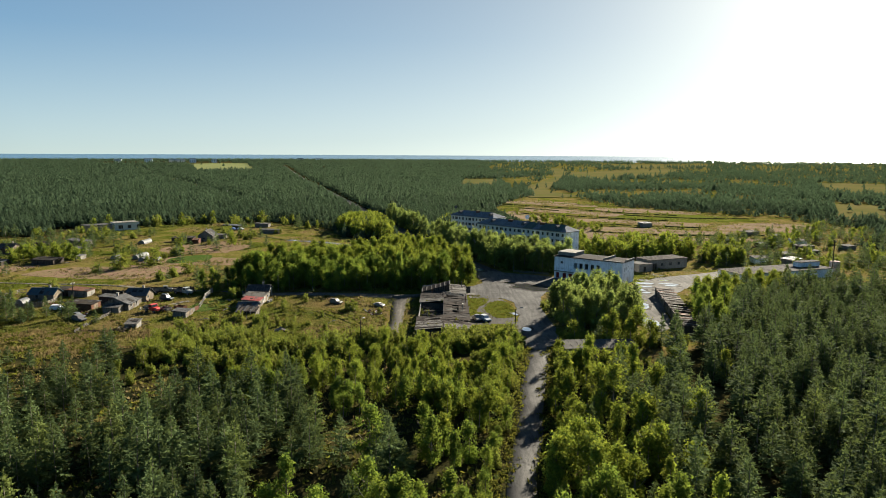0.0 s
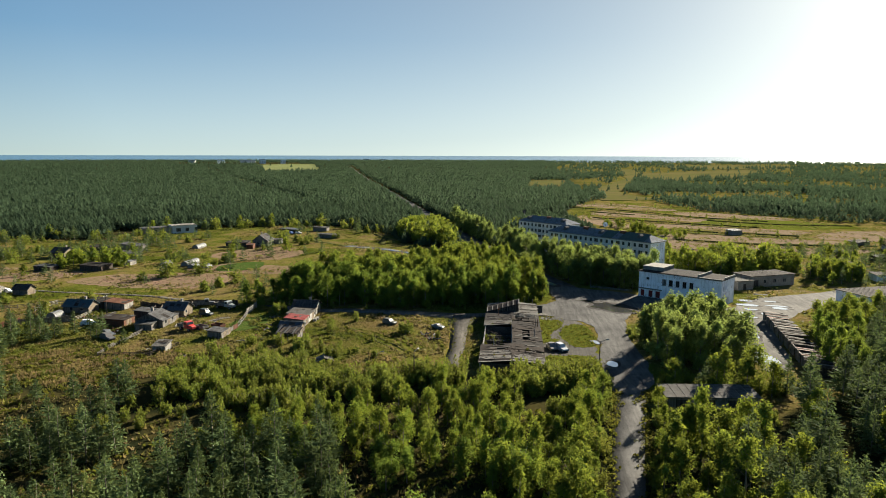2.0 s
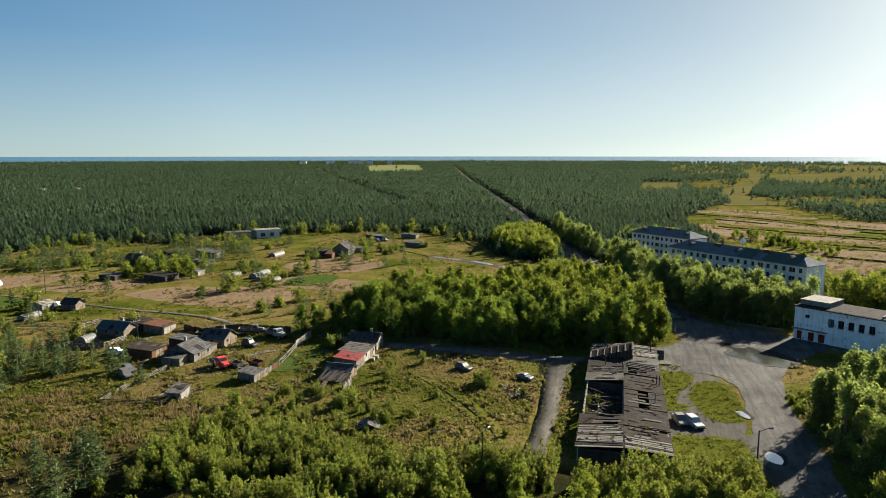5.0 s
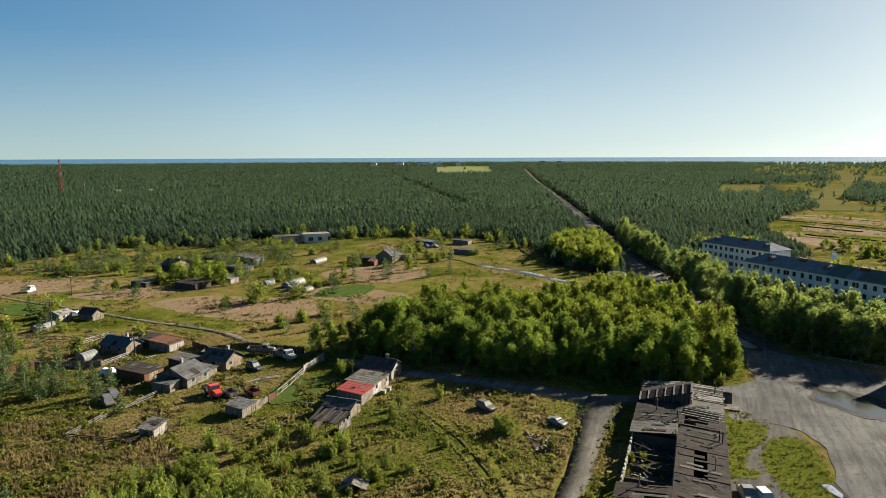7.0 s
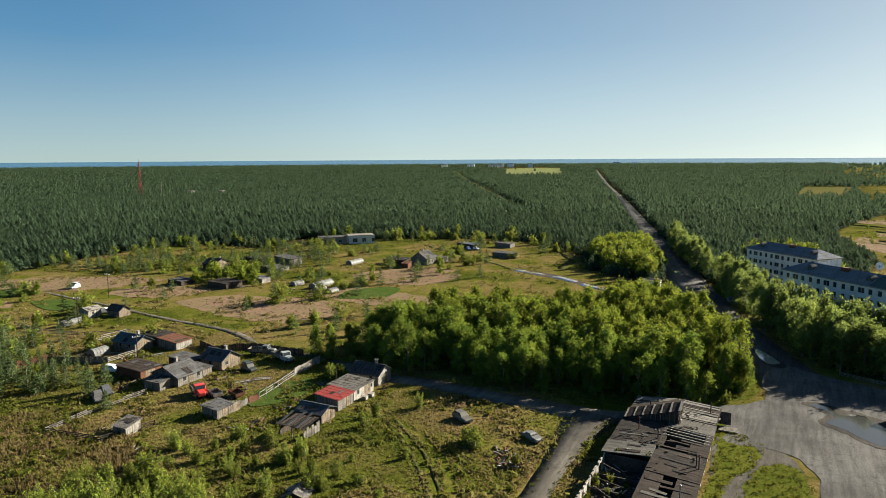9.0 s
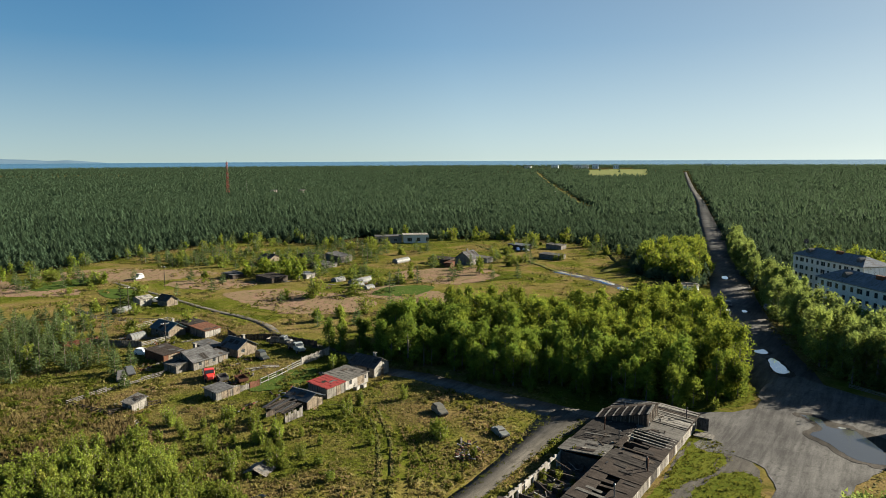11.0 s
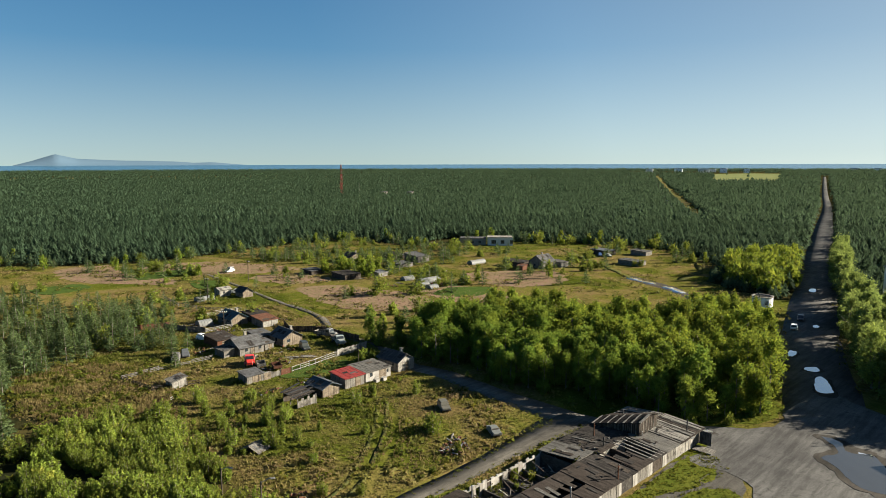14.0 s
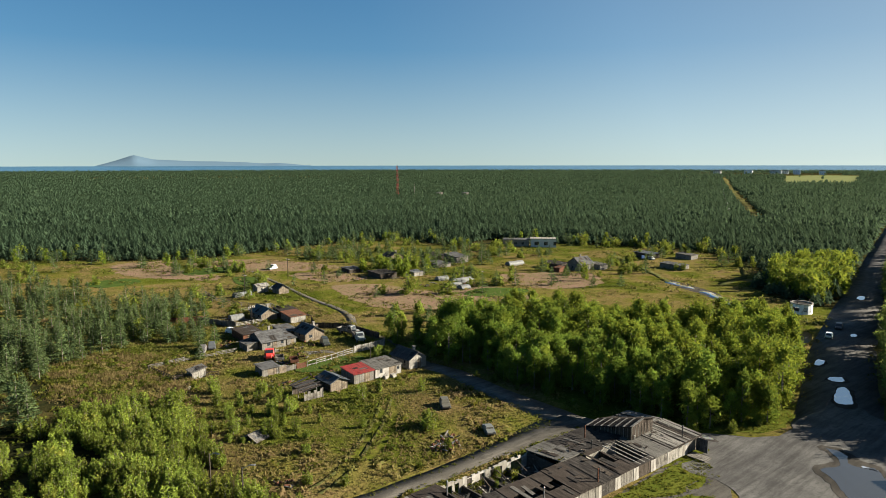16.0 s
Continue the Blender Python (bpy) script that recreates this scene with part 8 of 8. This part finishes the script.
ROADS = [(SOUTH_ROAD, 3.0), (STREET, 5.0), ([(5, 209.6), (1, 209.4), (-8, 204), (-18, 201.5), (-30, 201), (-44, 202.5), (-56, 201.5), (-66, 206)], 2.6),
         (LANE, 2.0), ([(-206, 229.5), (-166, 224), (-130, 218.5), (-104, 214.5), (-62, 205)], 0.7),
         ([(-41, 181), (-35, 178), (-29, 173), (-20, 161)], 0.5), ([(-39, 183), (-33, 179.5), (-27, 174.5), (-18, 162)], 0.5)]
FIELD = [(-135, 150), (-110, 142), (-90, 143), (-62, 146), (-12, 150), (-8, 156), (-7.6, 205), (-20, 199), (-50, 199), (-72, 208), (-130, 215)]
p = keep_off(scatter(FIELD, 0.52, 61, 0.8), *ROADS)
p = p[~inside(p, [(-6.4, 154), (7.0, 154), (7.0, 209), (-6.4, 209)])]
tufts("field_grass", p, 0.28, 0.45, 3, 62, GRASS, "rough yellow-green meadow grass")
p = keep_off(scatter([(-6.6, 154), (-6.6, 209), (-10.4, 200), (-10.6, 186), (-10.3, 160)], 0.6, 63), *ROADS[:2])
tufts("verge_weeds", np.concatenate([*[scatter(o, 0.42, 64 + i) for i, o in enumerate(LAWNS)], p, scatter([(-62, 203.8), (-30, 204), (-8, 208.5), (-8, 212), (-30, 207), (-62, 207)], 0.6, 74)]), 0.22, 0.4, 3, 75, WEED, "fresh green weeds beside the garages")
p = keep_off(scatter(MEADOW, 1.5, 68, 0.8), *ROADS)
p = p[~inside(p, FIELD) & (p[:, 1] < 420) & ~inside(p, JUNCTION) & ~inside(p, YARD) & ~inside(p, [(-7.4, 150), (23, 140), (26, 200), (44, 228), (40, 240), (12, 250), (7.6, 212), (-7.4, 212)])]
p = p[~inside(p, [(38, 230), (57.5, 215), (66, 223), (46, 238)]) & ~inside(p, [(15, 292), (47, 259), (53, 266), (22, 298)]) & ~inside(p, [(97, 215), (137, 231), (132, 243), (93, 228)])]
tufts("meadow_grass", p, 0.16, 1.1, 2, 69, GRASS, "dry meadow grass with rust-red patches")
p = keep_off(scatter(LEFT_WOOD + [(-60, 160)], 1.3, 70, 0.8), (SOUTH_ROAD, 3.0))
p = p[np.array([noise.noise((x * 0.045, y * 0.06, 3.0)) for x, y in p]) < -0.02]
tufts("wood_grass", p, 0.6, 0.8, 3, 71, GRASS, "tall grass under open larches")
# fireweed gone to seed
p = np.concatenate([scatter(o, 1.15, 72 + i, 0.9) for i, o in enumerate([[(-258, 190), (-225, 186), (-205, 196), (-190, 208), (-200, 214), (-230, 206), (-255, 212)], [(-150, 236), (-112, 228), (-96, 240), (-104, 256), (-140, 252)], [(-235, 215), (-200, 232), (-188, 262), (-212, 258), (-240, 240)], [(-182, 236), (-160, 240), (-158, 256), (-180, 254)], [(-120, 262), (-84, 258), (-80, 272), (-110, 280)],
     [(-57, 178), (-55.5, 186), (-58, 186), (-59, 176)], [(-130, 300), (-100, 290), (-90, 310), (-110, 330)], [(-50, 174), (-47.5, 178), (-49, 182), (-51, 175)]])])
for i, o in enumerate([[(-258, 190), (-225, 186), (-205, 196), (-190, 208), (-200, 214), (-230, 206), (-255, 212)], [(-150, 236), (-112, 228), (-96, 240), (-104, 256), (-140, 252)], [(-235, 215), (-200, 232), (-188, 262), (-212, 258), (-240, 240)], [(-182, 236), (-160, 240), (-158, 256), (-180, 254)], [(-120, 262), (-84, 258), (-80, 272), (-110, 280)], [(-130, 300), (-100, 290), (-90, 310), (-110, 330)]]):
    sheet("fireweed_bed", o, 0.05, FIREWEED, "mauve bed of fireweed gone to seed", "fireweed", 2.0, 0.9, 220 + i)
tufts("fireweed_patch", p, 0.25, 1.0, 2, 78, FIREWEED, "pinkish brown fireweed gone to seed")


# low weeds and tussocks
def tussocks(name, places, sizes, n, seed, material, label):
    """Small leafy mounds, joined into one mass."""
    rng = np.random.default_rng(seed)
    k = len(places)
    r_ = rng.uniform(*sizes, (k, 1))
    a, q = rng.uniform(0, 6.283, (k, n)), np.sqrt(rng.uniform(0, 1, (k, n)))
    x, y = places[:, :1] + np.cos(a) * q * r_, places[:, 1:] + np.sin(a) * q * r_
    z = ground_z(places[:, 0], places[:, 1])[:, None] + 0.08 + r_ * 0.5 * np.sqrt(1.02 - q * q) * rng.uniform(0.5, 1.1, (k, n))
    c = np.stack([x, y, z], -1).reshape(-1, 3)
    out = np.stack([np.cos(a) * q, np.sin(a) * q, 0.8 + 0 * q], -1).reshape(-1, 3)
    v = tri_cloud(rng, c, out, np.repeat(r_[:, 0], n) * 0.55)
    return tagged(new(name, mesh_of(name, v, np.arange(len(v)).reshape(-1, 3), material)), label, "weeds", "", "stuff")


p = keep_off(patchy(scatter(FIELD, 1.25, 81, 0.9), 0.11, -0.02, 2.0), *ROADS)
p = p[~inside(p, [(-60, 180), (-49, 170), (-49, 203), (-60, 203)])]
tussocks("field_weeds", p[::2], (0.35, 1.0), 12, 82, GRASS, "clumps of coarse meadow weeds")
tussocks("field_shoots", p[1::4], (0.35, 1.0), 12, 83, WEED, "clumps of fresh green weeds")
p = keep_off(patchy(scatter([(-128, 148), (-104, 137), (-84, 132), (-60, 142), (-14, 151), (-14, 186), (-46, 192), (-64, 168), (-100, 172)], 0.7, 91, 0.9), 0.07, 0.12, 5.0), *ROADS)
tufts("dry_grass", p, 0.4, 0.34, 4, 92, STRAW, "tall dry tan grass in the meadow")
TALL = [(-106, 140), (-104, 158), (-83, 162), (-62, 157), (-66, 146), (-82, 133)]
p = patchy(scatter(TALL, 0.6, 93, 0.9), 0.16, 0.02, 3.0)
tufts("tall_dry_grass", p, 0.75, 0.45, 5, 94, STRAW, "waving tall tan grass beside the larches")
p = patchy(scatter(TALL, 0.75, 95, 0.9), 0.16, -0.3, 7.0)
tufts("tall_green_grass", p, 0.5, 0.5, 4, 96, GRASS, "long yellow-green grass beside the larches")
p = patchy(scatter(TALL, 1.9, 97, 0.9), 0.12, -0.05, 4.0)
tussocks("tall_weeds", p, (0.4, 1.1), 14, 98, WEED, "dark green weeds in the tall grass")
p = keep_off(patchy(scatter(MEADOW, 3.0, 84, 0.9), 0.06, 0.02, 5.0), *ROADS)
p = p[~inside(p, FIELD) & ~inside(p, JUNCTION) & ~inside(p, YARD) & ~inside(p, [(-7.4, 150), (23, 140), (26, 200), (44, 228), (40, 240), (12, 250), (7.6, 212), (-7.4, 212)]) & (p[:, 1] < 640)]
tussocks("meadow_weeds", np.concatenate([p[::2], p[3::4]]), (0.5, 1.3), 8, 85, GRASS, "tussocks of tall dry grass")
tussocks("meadow_scrub", p[1::4], (0.5, 1.2), 8, 86, WEED, "low green scrub in the meadow")
p = np.concatenate([scatter(o, 1.3, 87 + i, 0.9) for i, o in enumerate(LAWNS)])
tussocks("lawn_weeds", p, (0.2, 0.55), 8, 88, WEED, "bright weeds beside the garages")
p = keep_off(patchy(scatter(LEFT_WOOD, 2.2, 89, 0.9), 0.1, -0.1, 7.0), (SOUTH_ROAD, 3.2))
tussocks("wood_weeds", p, (0.5, 1.1), 8, 90, WEED, "undergrowth below the larches")

# weeds that soften the edges of lawns, lanes and yards
def along(line, gap, spread, seed, closed=True):
    c = curve_round(line, gap, 0, 0, closed)
    return c + np.random.default_rng(seed).normal(0, spread, c.shape)


p = np.concatenate([*[along(o, 0.45, 0.45, 200 + i) for i, o in enumerate(LAWNS)], along([(-10.2, 201), (-10.6, 188), (-10.3, 176), (-10.2, 162)], 0.5, 0.35, 207, False),
                    along([(-14.5, 199), (-14.5, 186), (-13.2, 174), (-13.4, 160)], 0.5, 0.4, 208, False), along([(-62, 199), (-44, 200), (-30, 198.6), (-18, 198.8)], 0.6, 0.5, 209, False), along([(19, 143), (19.4, 152), (18.6, 165)], 0.5, 0.5, 210, False)])
tussocks("edge_weeds", p, (0.12, 0.4), 7, 211, WEED, "weeds creeping over the edges of the gravel")
p = np.concatenate([along([(x + dx, y) for x, y in SOUTH_ROAD[:5]], 0.45, 0.55, 219 + k, False) for k, dx in enumerate((-3.0, -2.5, 2.6, 3.2))])
tussocks("track_weeds", p, (0.25, 0.8), 9, 223, WEED, "weeds and brambles along the worn track")
p = np.concatenate([along([(-206, 231), (-166, 225.3), (-130, 220), (-104, 216), (-78, 208.6)], 0.8, 0.7, 212, False), along([(-206, 228), (-166, 222.6), (-130, 217), (-104, 213), (-78, 205.8)], 0.8, 0.7, 213, False)])
tussocks("path_weeds", p, (0.25, 0.6), 7, 214, GRASS, "dry grass leaning over the dirt track")
p = np.concatenate([scatter([(-6.5, 167.5), (-0.5, 167.5), (-0.5, 182), (-6.5, 182)], 1.5, 215, 0.6), scatter([(-6.6, 157), (6.4, 157), (6.4, 200), (-6.6, 200)], 6.5, 216, 0.6)])
v_ = plumes(217, 1.6, 0.4, 5, 14, 0.28)[1][0]
rg = np.random.default_rng(218)
V = np.concatenate([v_ * rg.uniform(0.4, 0.9) + np.array([x, y, gz(x, y) + (0.1 if x < -0.4 and 166 < y < 183 else 2.2)]) for i, (x, y) in enumerate(p)])
tagged(new("roof_weeds", mesh_of("roof_weeds", V, np.arange(len(V)).reshape(-1, 3), WEED)), "weeds and saplings growing in the ruined garages", "weeds", "", "stuff")
